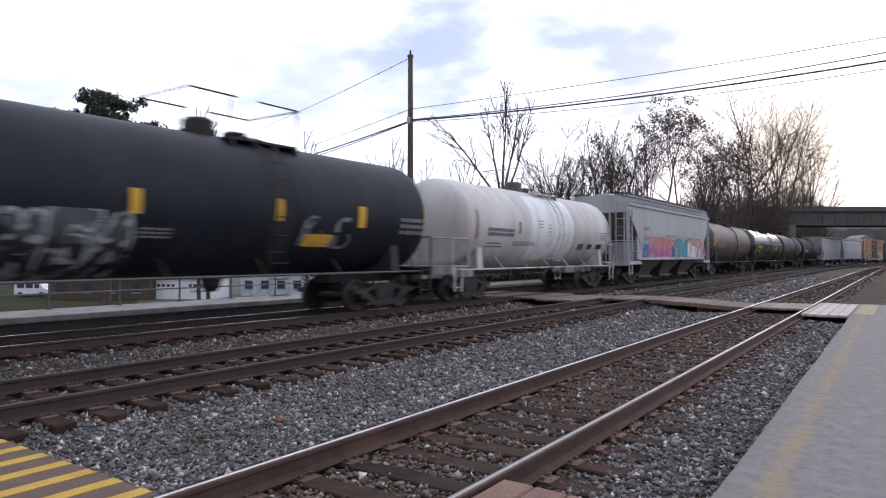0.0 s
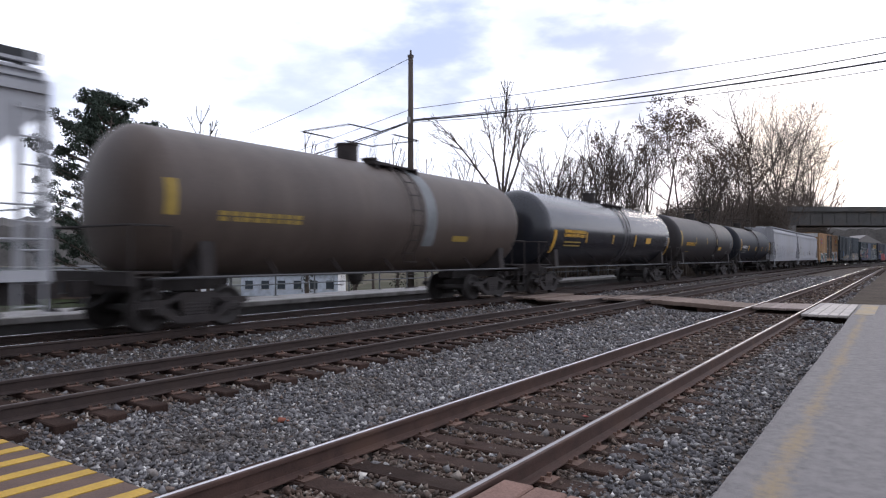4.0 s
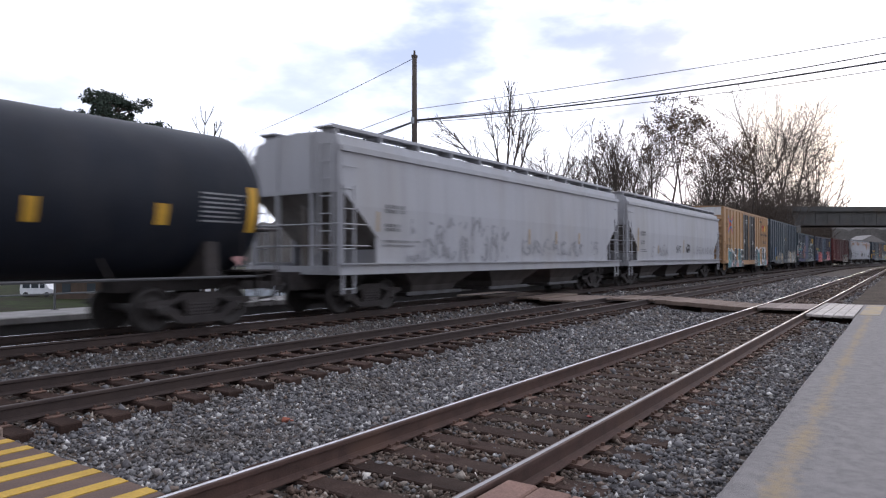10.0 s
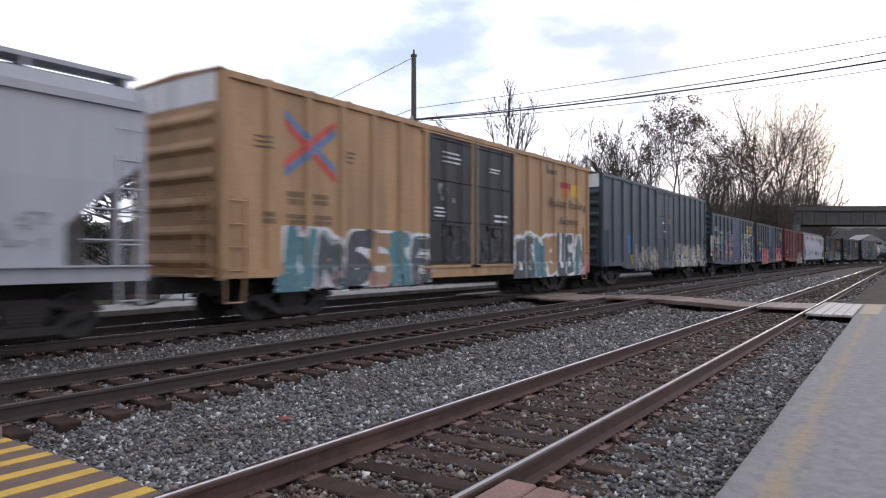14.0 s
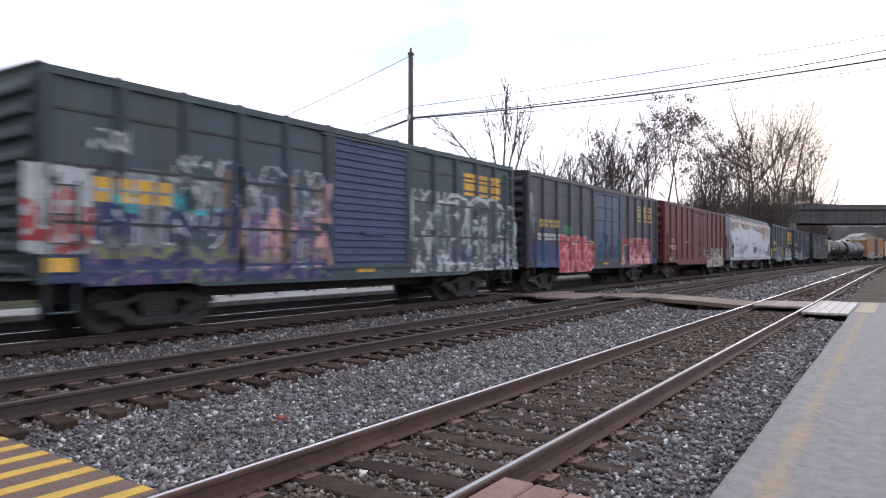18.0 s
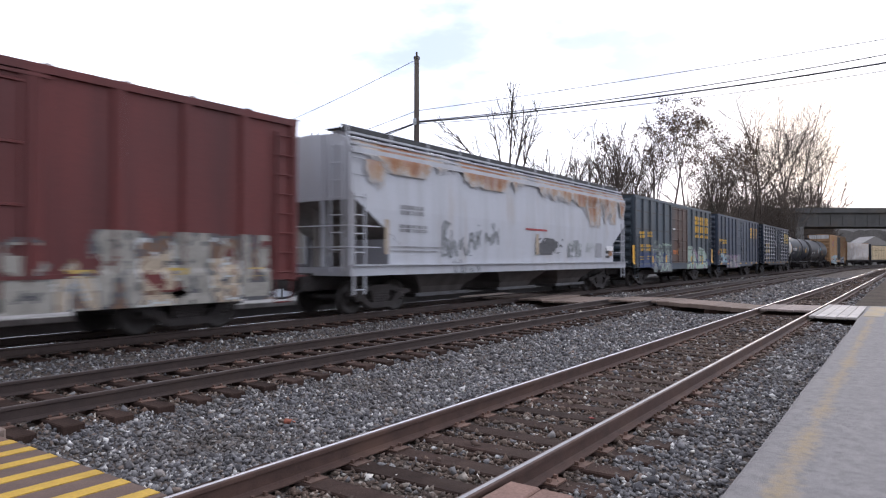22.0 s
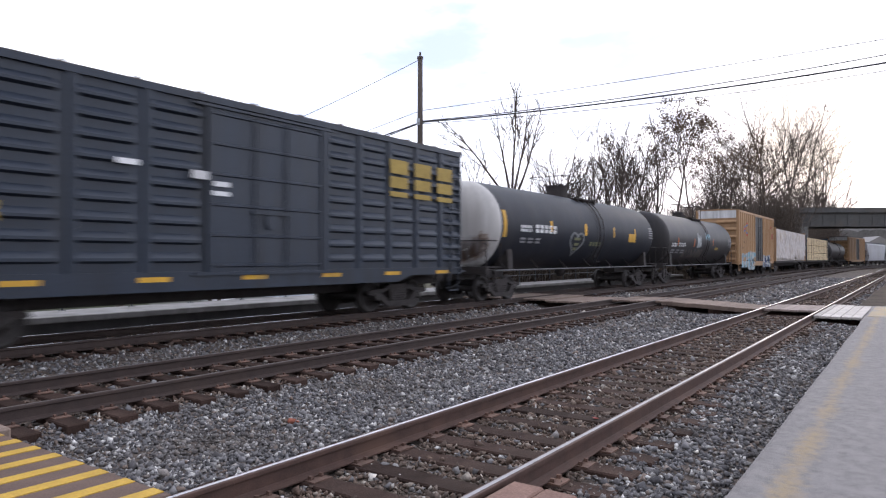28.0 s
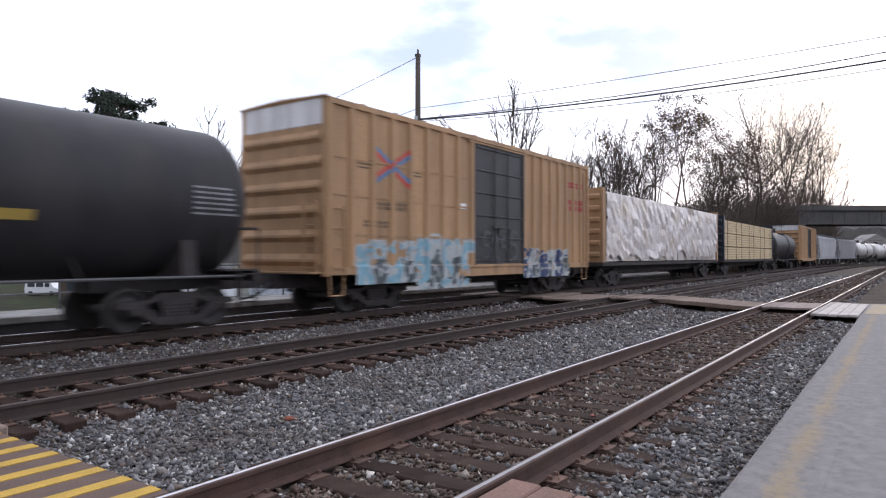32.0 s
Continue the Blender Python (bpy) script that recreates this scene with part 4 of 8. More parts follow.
def bars(parent, rects, y, mat, name="marking", label=""):
    """Flat painted rectangles (x0, x1, z0, z1) just proud of a side."""
    bm = bmesh.new()
    for x0, x1, z0, z1 in rects:
        box(bm, x0, x1, y - 0.006, y, z0, z1)
    return part(name, bm, mat, parent, label)


def script(rng, x, z, n, w, h, gap=0.25):
    """Bars standing in for a run of stencilled characters."""
    out = []
    for i in range(n):
        x0 = x + i * w * (1 + gap)
        out += [(x0, x0 + w, z, z + h)] if rng.random() < 0.35 else [(x0, x0 + w, z + h * 0.62, z + h), (x0, x0 + w * 0.9, z, z + h * 0.36)]
    return out


def tankcar(m, L, tank0, tank1, radius, mat, label, head=None, seam=False, yellow=True, dome=True, white_frame=False, seed=1, big_dome=True, band=True, zc=2.56, gear=0.0, dome_r=0.31):
    """m: pose of the middle; L: length over couplers; the shell from tank0 to tank1 (along the car)."""
    rng = random.Random(seed)

    def sheet(x, z):
        # radius of the shell at x, with its dished heads
        inset = np.clip(np.maximum(tank0 + 0.62 - x, x - tank1 + 0.62) / 0.62, 0, 0.99)
        r = radius * np.cos(np.arcsin(inset)) ** 0.85 + 0.007
        return -np.sqrt(np.maximum(0.04, r ** 2 - (z - zc) ** 2))
    fr = FRAME_WHITE if white_frame else UNDER
    car = tagged(thing("tank_car", m), label, "tank car", group="freight cars of the passing train")
    SKIN[car.name] = sheet
    # shell with dished heads
    bm = bmesh.new()
    hd = 0.62
    prof = []
    for i in range(9):
        a = i / 8 * math.pi / 2
        prof.append((tank0 + hd * (1 - math.sin(a)), max(0.02, radius * math.cos(a) ** 0.85)))
    prof = prof[::-1]
    right = [(tank0 + tank1 - s, r) for s, r in prof][::-1]
    mid = (tank0 + tank1) / 2 + gear
    body = prof + [(tank0 + hd + 0.02, radius)]
    for k in range(1, 5):
        s = tank0 + hd + (tank1 - tank0 - 2 * hd) * k / 5
        if seam:
            body += [(s - 0.03, radius), (s - 0.02, radius + 0.006), (s + 0.02, radius + 0.006), (s + 0.03, radius)]
    body += [(tank1 - hd - 0.02, radius)] + right
    lathe(bm, body, 56, "x")
    bmesh.ops.translate(bm, vec=(0, 0, zc), verts=bm.verts)
    mats = [mat, head or mat]
    if head:
        for f in bm.faces:
            if f.calc_center_median().x < tank0 + hd * 0.92:
                f.material_index = 1
    part("tank_shell", bm, mats, car, smooth=True)
    if band:
        # a raised jacket band at the ladder
        bm = bmesh.new()
        lathe(bm, [(mid + 0.42, radius - 0.01), (mid + 0.43, radius + 0.005), (mid + 1.07, radius + 0.005), (mid + 1.08, radius - 0.01)], 56, "x")
        bmesh.ops.translate(bm, vec=(0, 0, zc), verts=bm.verts)
        part("jacket_band", bm, BANDS.get(mat.name, mat), car)
    # underframe: stub sills, side rails, bolsters and saddles
    e0, e1 = -L / 2 + 0.55, L / 2 - 0.55
    for s, x in ((-1, e0), (1, e1)):
        bm = bmesh.new()
        box(bm, min(x, x - s * 3.0), max(x, x - s * 3.0), -0.3, 0.3, 0.75, 1.12)
        box(bm, min(x, x - s * 0.14), max(x, x - s * 0.14), -1.45, 1.45, 0.92, 1.14)
        part("end_sill", bm, fr, car)
        bm = bmesh.new()
        bx = x - s * 1.65
        extrude(bm, [(-1.42, 1.02), (1.42, 1.02), (1.36, 1.75), (0.95, 1.42), (0.0, 1.26), (-0.95, 1.42), (-1.36, 1.75)], "x", bx - 0.16, bx + 0.16)
        part("saddle", bm, fr, car)
        bm = bmesh.new()
        box(bm, min(x, x - s * 0.9), max(x, x - s * 0.9), -1.45, 1.45, 1.14, 1.17)
        part("end_platform", bm, fr, car)
        # handrail round the end, step and grab
        bm = bmesh.new()
        zz = 2.02
        bm.free()
        part("end_railing", bent([(x - s * 0.95, -1.42, 1.17), (x - s * 0.95, -1.42, zz), (x - s * 0.03, -1.42, zz), (x - s * 0.03, 1.42, zz), (x - s * 0.95, 1.42, zz), (x - s * 0.95, 1.42, 1.17)], 0.024), fr, car)
        for yy in (-1.42, 1.42):
            bm = bmesh.new()
            tube(bm, (x - s * 0.03, yy, 1.17), (x - s * 0.03, yy, zz), 0.022, n=6)
            part("railing_post", bm, fr, car)
        for yy in (-1.43, 1.43):
            ladder(car, x - s * 0.32, yy, 0.38, 1.15, fr, 0.42, 2, name="step")
        truck(car, x - s * 1.65)
        coupler(car, x, s)
    for yy in (-1.4, 1.4):
        bm = bmesh.new()
        tube(bm, (e0 + 0.4, yy, 1.04), (e1 - 0.4, yy, 1.04), 0.03, n=6)
        part("side_handrail", bm, FRAME_WHITE if white_frame else DULLRAIL, car)
        for k in range(7):
            xx = e0 + 1.4 + (e1 - e0 - 2.8) * k / 6
            bm = bmesh.new()
            tube(bm, (xx, yy, 1.04), (xx, yy * 0.72, zc - radius * 0.72), 0.022, n=6)
            part("handrail_bracket", bm, fr, car)
    # bottom outlet and middle ladder
    bm = bmesh.new()
    lathe(bm, [(zc - radius - 0.34, 0.12), (zc - radius - 0.2, 0.22), (zc - radius - 0.05, 0.24), (zc - radius + 0.1, 0.3)], 16, "z")
    bmesh.ops.translate(bm, vec=(mid, 0, 0), verts=bm.verts)
    part("bottom_outlet", bm, UNDER, car)
    for yy in (-1.0, 1.0):
        bm = bmesh.new()
        w = 0.22
        pts = []
        for k in range(9):
            a = math.radians(-38 + 118 * k / 8)
            pts.append((math.cos(a) * (radius + 0.1) * yy, zc + math.sin(a) * (radius + 0.1)))
        lx = mid + 0.75
        bm.free()
        side = lambda sx: bent([(lx + sx, yy * 1.42, 0.55)] + [(lx + sx, p[0], p[1]) for p in pts], 0.018)
        lad = part("side_ladder", side(-w), fr, car)
        part("ladder_stile", side(w), fr, lad)
        def rung(bm):
            tube(bm, (-w, 0, 0), (w, 0, 0), 0.014, n=6)
        me = shared(f"ladder_rung_{fr.name}", rung, fr)
        for p in pts + [(yy * 1.42, 0.6 + 0.35 * k) for k in range(3)]:
            at(part("rung", me, None, lad), Matrix.Translation((lx, p[0], p[1])))
    if dome:
        dz = zc + radius
        bm = bmesh.new()
        if big_dome:
            lathe(bm, [(dz - 0.12, dome_r), (dz + 0.40, dome_r), (dz + 0.41, dome_r + 0.03), (dz + 0.46, dome_r + 0.03), (dz + 0.48, 0.1)], 22, "z")
        else:
            lathe(bm, [(dz - 0.12, 0.40), (dz + 0.10, 0.40), (dz + 0.11, 0.33), (dz + 0.30, 0.33), (dz + 0.36, 0.26), (dz + 0.38, 0.08)], 20, "z")
        bmesh.ops.translate(bm, vec=(mid - 0.35, 0, 0), verts=bm.verts)
        part("valve_housing", bm, DULLRAIL if white_frame else UNDER, car)
        bm = bmesh.new()
        lathe(bm, [(dz - 0.1, 0.20), (dz + 0.12, 0.20), (dz + 0.13, 0.26), (dz + 0.18, 0.24), (dz + 0.2, 0.1)], 16, "z")
        bmesh.ops.translate(bm, vec=(mid + 0.6, 0, 0), verts=bm.verts)
        part("manway_cover", bm, DULLRAIL if white_frame else UNDER, car)
        for yy in (-0.65, 0.65):
            bm = bmesh.new()
            box(bm, mid - 0.2, mid + 1.75, yy - 0.2, yy + 0.2, dz - 0.12, dz - 0.07)
            part("top_walkway", bm, fr, car)
        for k in range(4):
            xx = mid - 0.1 + 0.6 * k
            bm = bmesh.new()
            box(bm, xx - 0.03, xx + 0.03, -0.9, 0.9, dz - 0.28, dz - 0.122)
            part("walkway_bracket", bm, fr, car)
        zz = dz + 0.78
        for sx in (-1, 1):
            cx = mid + 0.28 + sx * 0.78
            part("top_railing", bent([(cx - sx * 0.5, -0.9, zz), (cx + sx * 0.7, -0.9, zz), (cx + sx * 0.7, 0.9, zz), (cx - sx * 0.5, 0.9, zz)], 0.02), fr, car)
        for xx in (mid - 0.2, mid + 1.7):
            for yy in (-0.9, 0.9):
                bm = bmesh.new()
                tube(bm, (xx, yy, dz - 0.12), (xx, yy, zz), 0.02, n=6)
                part("railing_post", bm, fr, car)

    return car


def boxcar(m, L, x0, x1, z1, mat, label, doors=(), posts=8, end_ribs=7, white_top=False, roofmat=None, style="vert", yellow_sill=True, sill=1.05, half=1.52, seed=1, end_mat=None, seams=True, post_mat=None):
    """The body runs from x0 to x1 (along the car) and up to z1 at the eaves."""
    rng = random.Random(seed)
    car = tagged(thing("boxcar", m), label, "boxcar", group="freight cars of the passing train")
    roofmat = roofmat or ROOFGREY
    doors = sorted(doors, key=lambda d: d[0])
    bumps = []

    def sheet(x, z):
        up = np.zeros_like(x)
        for c, w0, w1, h in bumps:
            up = np.maximum(up, np.clip((w0 - np.abs(x - c)) / (w0 - w1), 0, 1) * h)
        for d0, d1, *_ in doors:
            up = np.where((x > d0) & (x < d1), 0.066, up)
        up = np.where(z < sill + 0.15, np.maximum(up, 0.053), up)
        if style == "ribbed":
            up = np.full_like(x, 0.087)
        return -half - up - 0.006
    SKIN[car.name] = sheet
    # side walls with their openings' panels between posts
    for s in (-1, 1):
        bm = bmesh.new()
        box(bm, x0 + 0.02, x1 - 0.02, *sorted((s * half, s * (half - 0.07))), sill, z1)
        part("side_wall", bm, mat, car)
        bm = bmesh.new()
        box(bm, x0, x1, *sorted((s * (half + 0.07), s * (half - 0.05))), z1 - 0.12, z1)
        part("top_chord", bm, mat, car)
        bm = bmesh.new()
        pts = [(x0, sill + 0.14), (x1, sill + 0.14), (x1, sill - 0.06), (x1 - 2.4, sill - 0.06), (x1 - 3.0, sill - 0.22), (x0 + 3.0, sill - 0.22), (x0 + 2.4, sill - 0.06), (x0, sill - 0.06)]
        extrude(bm, pts, "y", *sorted((s * (half + 0.05), s * (half - 0.03))))
        part("side_sill", bm, mat, car)
        spans, c = [], x0
        for d0, d1, *_ in doors:
            spans.append((c, d0))
            c = d1
        spans.append((c, x1))
        if style == "vert":
            key = f"post_{posts}_{z1:.2f}_{half:.2f}_{(post_mat or mat).name}"
            def post(bm):
                extrude(bm, [(-0.12, 0.0), (-0.07, 0.08), (0.07, 0.08), (0.12, 0.0)], "z", sill + 0.14, z1 - 0.12)
            me = shared(key, post, post_mat or mat)
            for a, b in spans:
                n = max(1, round((b - a) / (x1 - x0) * posts * 1.35))
                for i in range(n + 1):
                    xx = a + 0.09 + (b - a - 0.18) * i / n
                    if s < 0:
                        bumps.append((xx, 0.12, 0.07, 0.08))
                    at(part("side_post", me, None, car), Matrix.Translation((xx, s * half, 0)) @ Matrix.Rotation(0 if s > 0 else math.pi, 4, "Z"))
            for (a, b), z in itertools.product(spans, (sill + 0.9, sill + 1.85, sill + 2.75)):
                if z < z1 - 0.4 and seams and b - a > 0.5:
                    bm = bmesh.new()
                    box(bm, a + 0.1, b - 0.1, *sorted((s * half, s * (half + 0.022))), z, z + 0.05)
                    part("panel_seam", bm, mat if mat is BOX_TAN else DOOR_BLACK, car)
        elif style == "plain":
            key = f"fine_{z1:.2f}_{half:.2f}_{mat.name}"
            def post(bm):
                extrude(bm, [(-0.16, 0.0), (-0.11, 0.055), (0.11, 0.055), (0.16, 0.0)], "z", sill + 0.14, z1 - 0.12)
            me = shared(key, post, mat)
            for a, b in spans:
                n = max(2, round((b - a) / 0.62))
                for i in range(n):
                    xx = a + (b - a) * (i + 0.5) / n
                    if s < 0:
                        bumps.append((xx, 0.16, 0.11, 0.055))
                    at(part("side_corrugation", me, None, car), Matrix.Translation((xx, s * half, 0)) @ Matrix.Rotation(0 if s > 0 else math.pi, 4, "Z"))
        else:
            # wide posts with short horizontal corrugations between them
            for a, b in spans:
                n = max(2, round((b - a) / 1.25))
                w = (b - a) / n
                key = f"ribbed_{w:.2f}_{mat.name}"
                def rib(bm):
                    extrude(bm, [(0.0, 0.0), (0.085, 0.04), (0.085, 0.09), (0.0, 0.20)], "x", -w / 2 + 0.15, w / 2 - 0.15)
                me = shared(key, rib, mat)
                def post(bm):
                    extrude(bm, [(-0.1, 0.0), (-0.07, 0.06), (0.07, 0.06), (0.1, 0.0)], "z", sill + 0.14, z1 - 0.12)
                pm = shared(f"widepost_{mat.name}", post, mat)
                for i in range(n):
                    z = sill + 0.3
                    while z < z1 - 0.25 and s < 0:
                        at(part("side_rib", me, None, car), Matrix.Translation((a + w * (i + 0.5), s * half, z)) @ Matrix.Rotation(math.pi, 4, "Z"))
                        z += 0.345
                    at(part("side_post", pm, None, car), Matrix.Translation((a + w * i + 0.1, s * half, 0)) @ Matrix.Rotation(0 if s > 0 else math.pi, 4, "Z"))
        # doors
        for d0, d1, dm, kind in doors:
            bm = bmesh.new()
            yy = s * (half + 0.035)
            box(bm, d0 + 0.05, d1 - 0.05, *sorted((s * (half - 0.03), yy)), sill + 0.12, z1 - 0.16)
            d = part("door", bm, dm, car)
            n = {"plug": 4, "ribs": 17, "slide": 6}[kind]
            h = {"plug": 0.03, "ribs": 0.05, "slide": 0.035}[kind]
            def slat(bm):
                extrude(bm, [(0.0, -h), (0.034, -h * 0.5), (0.034, h * 0.5), (0.0, h)], "x", d0 + 0.14 - (d0 + d1) / 2, d1 - 0.14 - (d0 + d1) / 2)
            me = shared(f"door_rib_{d1 - d0:.2f}_{kind}_{dm.name}", slat, dm)
            for i in range(n if s < 0 else 0):
                z = sill + 0.25 + (z1 - sill - 0.55) * i / (n - 1)
                at(part("door_rib", me, None, d), Matrix.Translation(((d0 + d1) / 2, yy, z)) @ Matrix.Rotation(0 if s > 0 else math.pi, 4, "Z"))
            for xx in (d0 + 0.06, d1 - 0.06):
                bm = bmesh.new()
                box(bm, xx - 0.05, xx + 0.05, *sorted((s * (half - 0.02), yy + s * 0.045)), sill + 0.1, z1 - 0.14)
                part("door_post", bm, dm if kind != "ribs" else mat, d)
            bm = bmesh.new()
            box(bm, d0 - 0.3, d1 + 0.3, *sorted((yy, yy + s * 0.06)), sill + 0.06, sill + 0.12)
            part("lower_track", bm, mat, d)
            bm = bmesh.new()
            box(bm, d0 - 0.3, d1 + 0.3, *sorted((yy, yy + s * 0.05)), z1 - 0.20, z1 - 0.15)
            part("upper_track", bm, mat, d)
            bm = bmesh.new()
            cx = (d0 + d1) / 2
            if kind != "ribs":
                for xx in (cx - 0.42, cx + 0.42):
                    tube(bm, (xx, yy + s * 0.06, sill + 0.2), (xx, yy + s * 0.06, z1 - 0.25), 0.022, n=6)
                box(bm, cx - 0.5, cx + 0.5, *sorted((yy + s * 0.03, yy + s * 0.08)), sill + 1.3, sill + 1.36)
                lathe(bm, [(0.0, 0.16), (0.03, 0.16), (0.03, 0.12)], 12, "y")
                bmesh.ops.translate(bm, vec=(cx, yy + s * 0.06, sill + 1.15), verts=bm.verts[-36:])
            else:
                box(bm, cx - 0.4, cx + 0.4, *sorted((yy + s * 0.03, yy + s * 0.08)), sill + 0.9, sill + 0.98)
            part("lock_gear", bm, dm, d)
        if yellow_sill:
            rects = []
            for i in range(7):
                xx = x0 + 0.7 + (x1 - x0 - 2.0) * i / 6
                rects.append((xx, xx + 0.6, sill - 0.04, sill + 0.05))
            if s < 0:
                for r in rects:
                    bars(car, [r], -(half + 0.052), CARYELLOW, "reflector")
    # ends
    for s, x in ((-1, x0), (1, x1)):
        em = end_mat or mat
        bm = bmesh.new()
        box(bm, *sorted((x, x - s * 0.06)), -half, half, sill, z1)
        part("end_wall", bm, em, car)
        top = z1 - (0.62 if white_top else 0.1)
        step = (top - sill) / end_ribs
        def rib_x(bm):
            pts = [(0.0, -0.5 * step + 0.04), (0.13, -0.22 * step), (0.13, 0.02 * step), (0.0, 0.5 * step - 0.04)]
            if white_top:
                pts = [(0.0, -0.14), (0.10, -0.03), (0.10, 0.03), (0.0, 0.16)]
            extrude(bm, pts, "y", -half + 0.14, half - 0.14)
        me = shared(f"end_rib_{em.name}_{end_ribs}_{z1:.2f}", rib_x, em)
        for i in range(end_ribs):
            at(part("end_rib", me, None, car), Matrix.Translation((x, 0, sill + step * (i + 0.5))) @ Matrix.Rotation(0 if s > 0 else math.pi, 4, "Z"))
        if white_top:
            bm = bmesh.new()
            box(bm, *sorted((x, x + s * 0.012)), -half + 0.02, half - 0.02, z1 - 0.6, z1 + 0.02)
            part("end_band", bm, WHITE, car, "white band across the top of the end")
        # corner posts
        for yy in (-1, 1):
            bm = bmesh.new()
            box(bm, *sorted((x + s * 0.02, x - s * 0.16)), *sorted((yy * (half + 0.03), yy * (half - 0.14))), sill - 0.1, z1)
            part("corner_post", bevel(bm, 0.02), mat, car)
        ladder(car, x - s * 0.36, -half - 0.07, sill - 0.02, sill + (1.6 if rng.random() < 0.6 else z1 - sill - 0.3), mat)
        ladder(car, x - s * 0.36, half + 0.07, sill - 0.02, sill + 1.6, mat)
        ladder(car, x + s * 0.1, -half + 0.42, sill, sill + 1.7, mat, along="y")
        bm = bmesh.new()
        pipe(bm, [(x - s * 0.6, -half, sill - 0.05), (x - s * 0.58, -half, 0.5), (x - s * 0.14, -half, 0.5), (x - s * 0.12, -half, sill - 0.05)], 0.02)
        part("stirrup", bm, mat, car)
        if s > 0:
            bm = bmesh.new()
            lathe(bm, [(0.0, 0.02), (0.02, 0.28), (0.05, 0.28), (0.06, 0.24)], 18, "x")
            bmesh.ops.translate(bm, vec=(x + 0.14, 0.55, sill + 1.55), verts=bm.verts)
            part("brake_wheel", bm, UNDER, car)
        bm = bmesh.new()
        box(bm, *sorted((x + s * 0.02, x + s * 0.42)), -half + 0.1, half - 0.1, sill - 0.02, sill + 0.02)
        part("crossover_step", bm, mat, car)
        # stub sill and gear
        bm = bmesh.new()
        box(bm, *sorted((x + s * 0.45, x - s * 3.0)), -0.28, 0.28, 0.66, 1.0)
        part("draft_sill", bm, UNDER, car)
        truck(car, x - s * 2.35)
        coupler(car, s * (L / 2 - 0.34), s)
    # roof, low-pitched with seams
    bm = bmesh.new()
    extrude(bm, [(-half - 0.06, z1), (half + 0.06, z1), (half + 0.06, z1 + 0.02), (0.0, z1 + 0.075), (-half - 0.06, z1 + 0.02)], "x", x0 - 0.02, x1 + 0.02)
    part("roof", bm, roofmat, car)
    n = max(6, int((x1 - x0) / 1.2))
    def seam(bm):
        extrude(bm, [(-half - 0.05, z1 + 0.012), (-half - 0.05, z1 + 0.055), (0.0, z1 + 0.12), (half + 0.05, z1 + 0.055), (half + 0.05, z1 + 0.012), (0.0, z1 + 0.065)], "x", -0.06, 0.06)
    me = shared(f"roof_seam_{z1:.2f}_{half:.2f}_{roofmat.name}", seam, roofmat)
    for i in range(n + 1):
        at(part("roof_seam", me, None, car), Matrix.Translation((x0 + (x1 - x0) * i / n, 0, 0)))
    bm = bmesh.new()
    box(bm, x0 + 1.0, x1 - 1.0, -0.3, 0.3, 0.55, 0.95)
    box(bm, x0 + 0.2, x1 - 0.2, -half + 0.05, half - 0.05, sill - 0.06, sill)
    for i in range(7):
        xx = x0 + 3.4 + (x1 - x0 - 6.8) * i / 6
        box(bm, xx - 0.08, xx + 0.08, -half + 0.05, half - 0.05, 0.82, sill - 0.06)
    part("underframe", bm, UNDER, car)
    return car


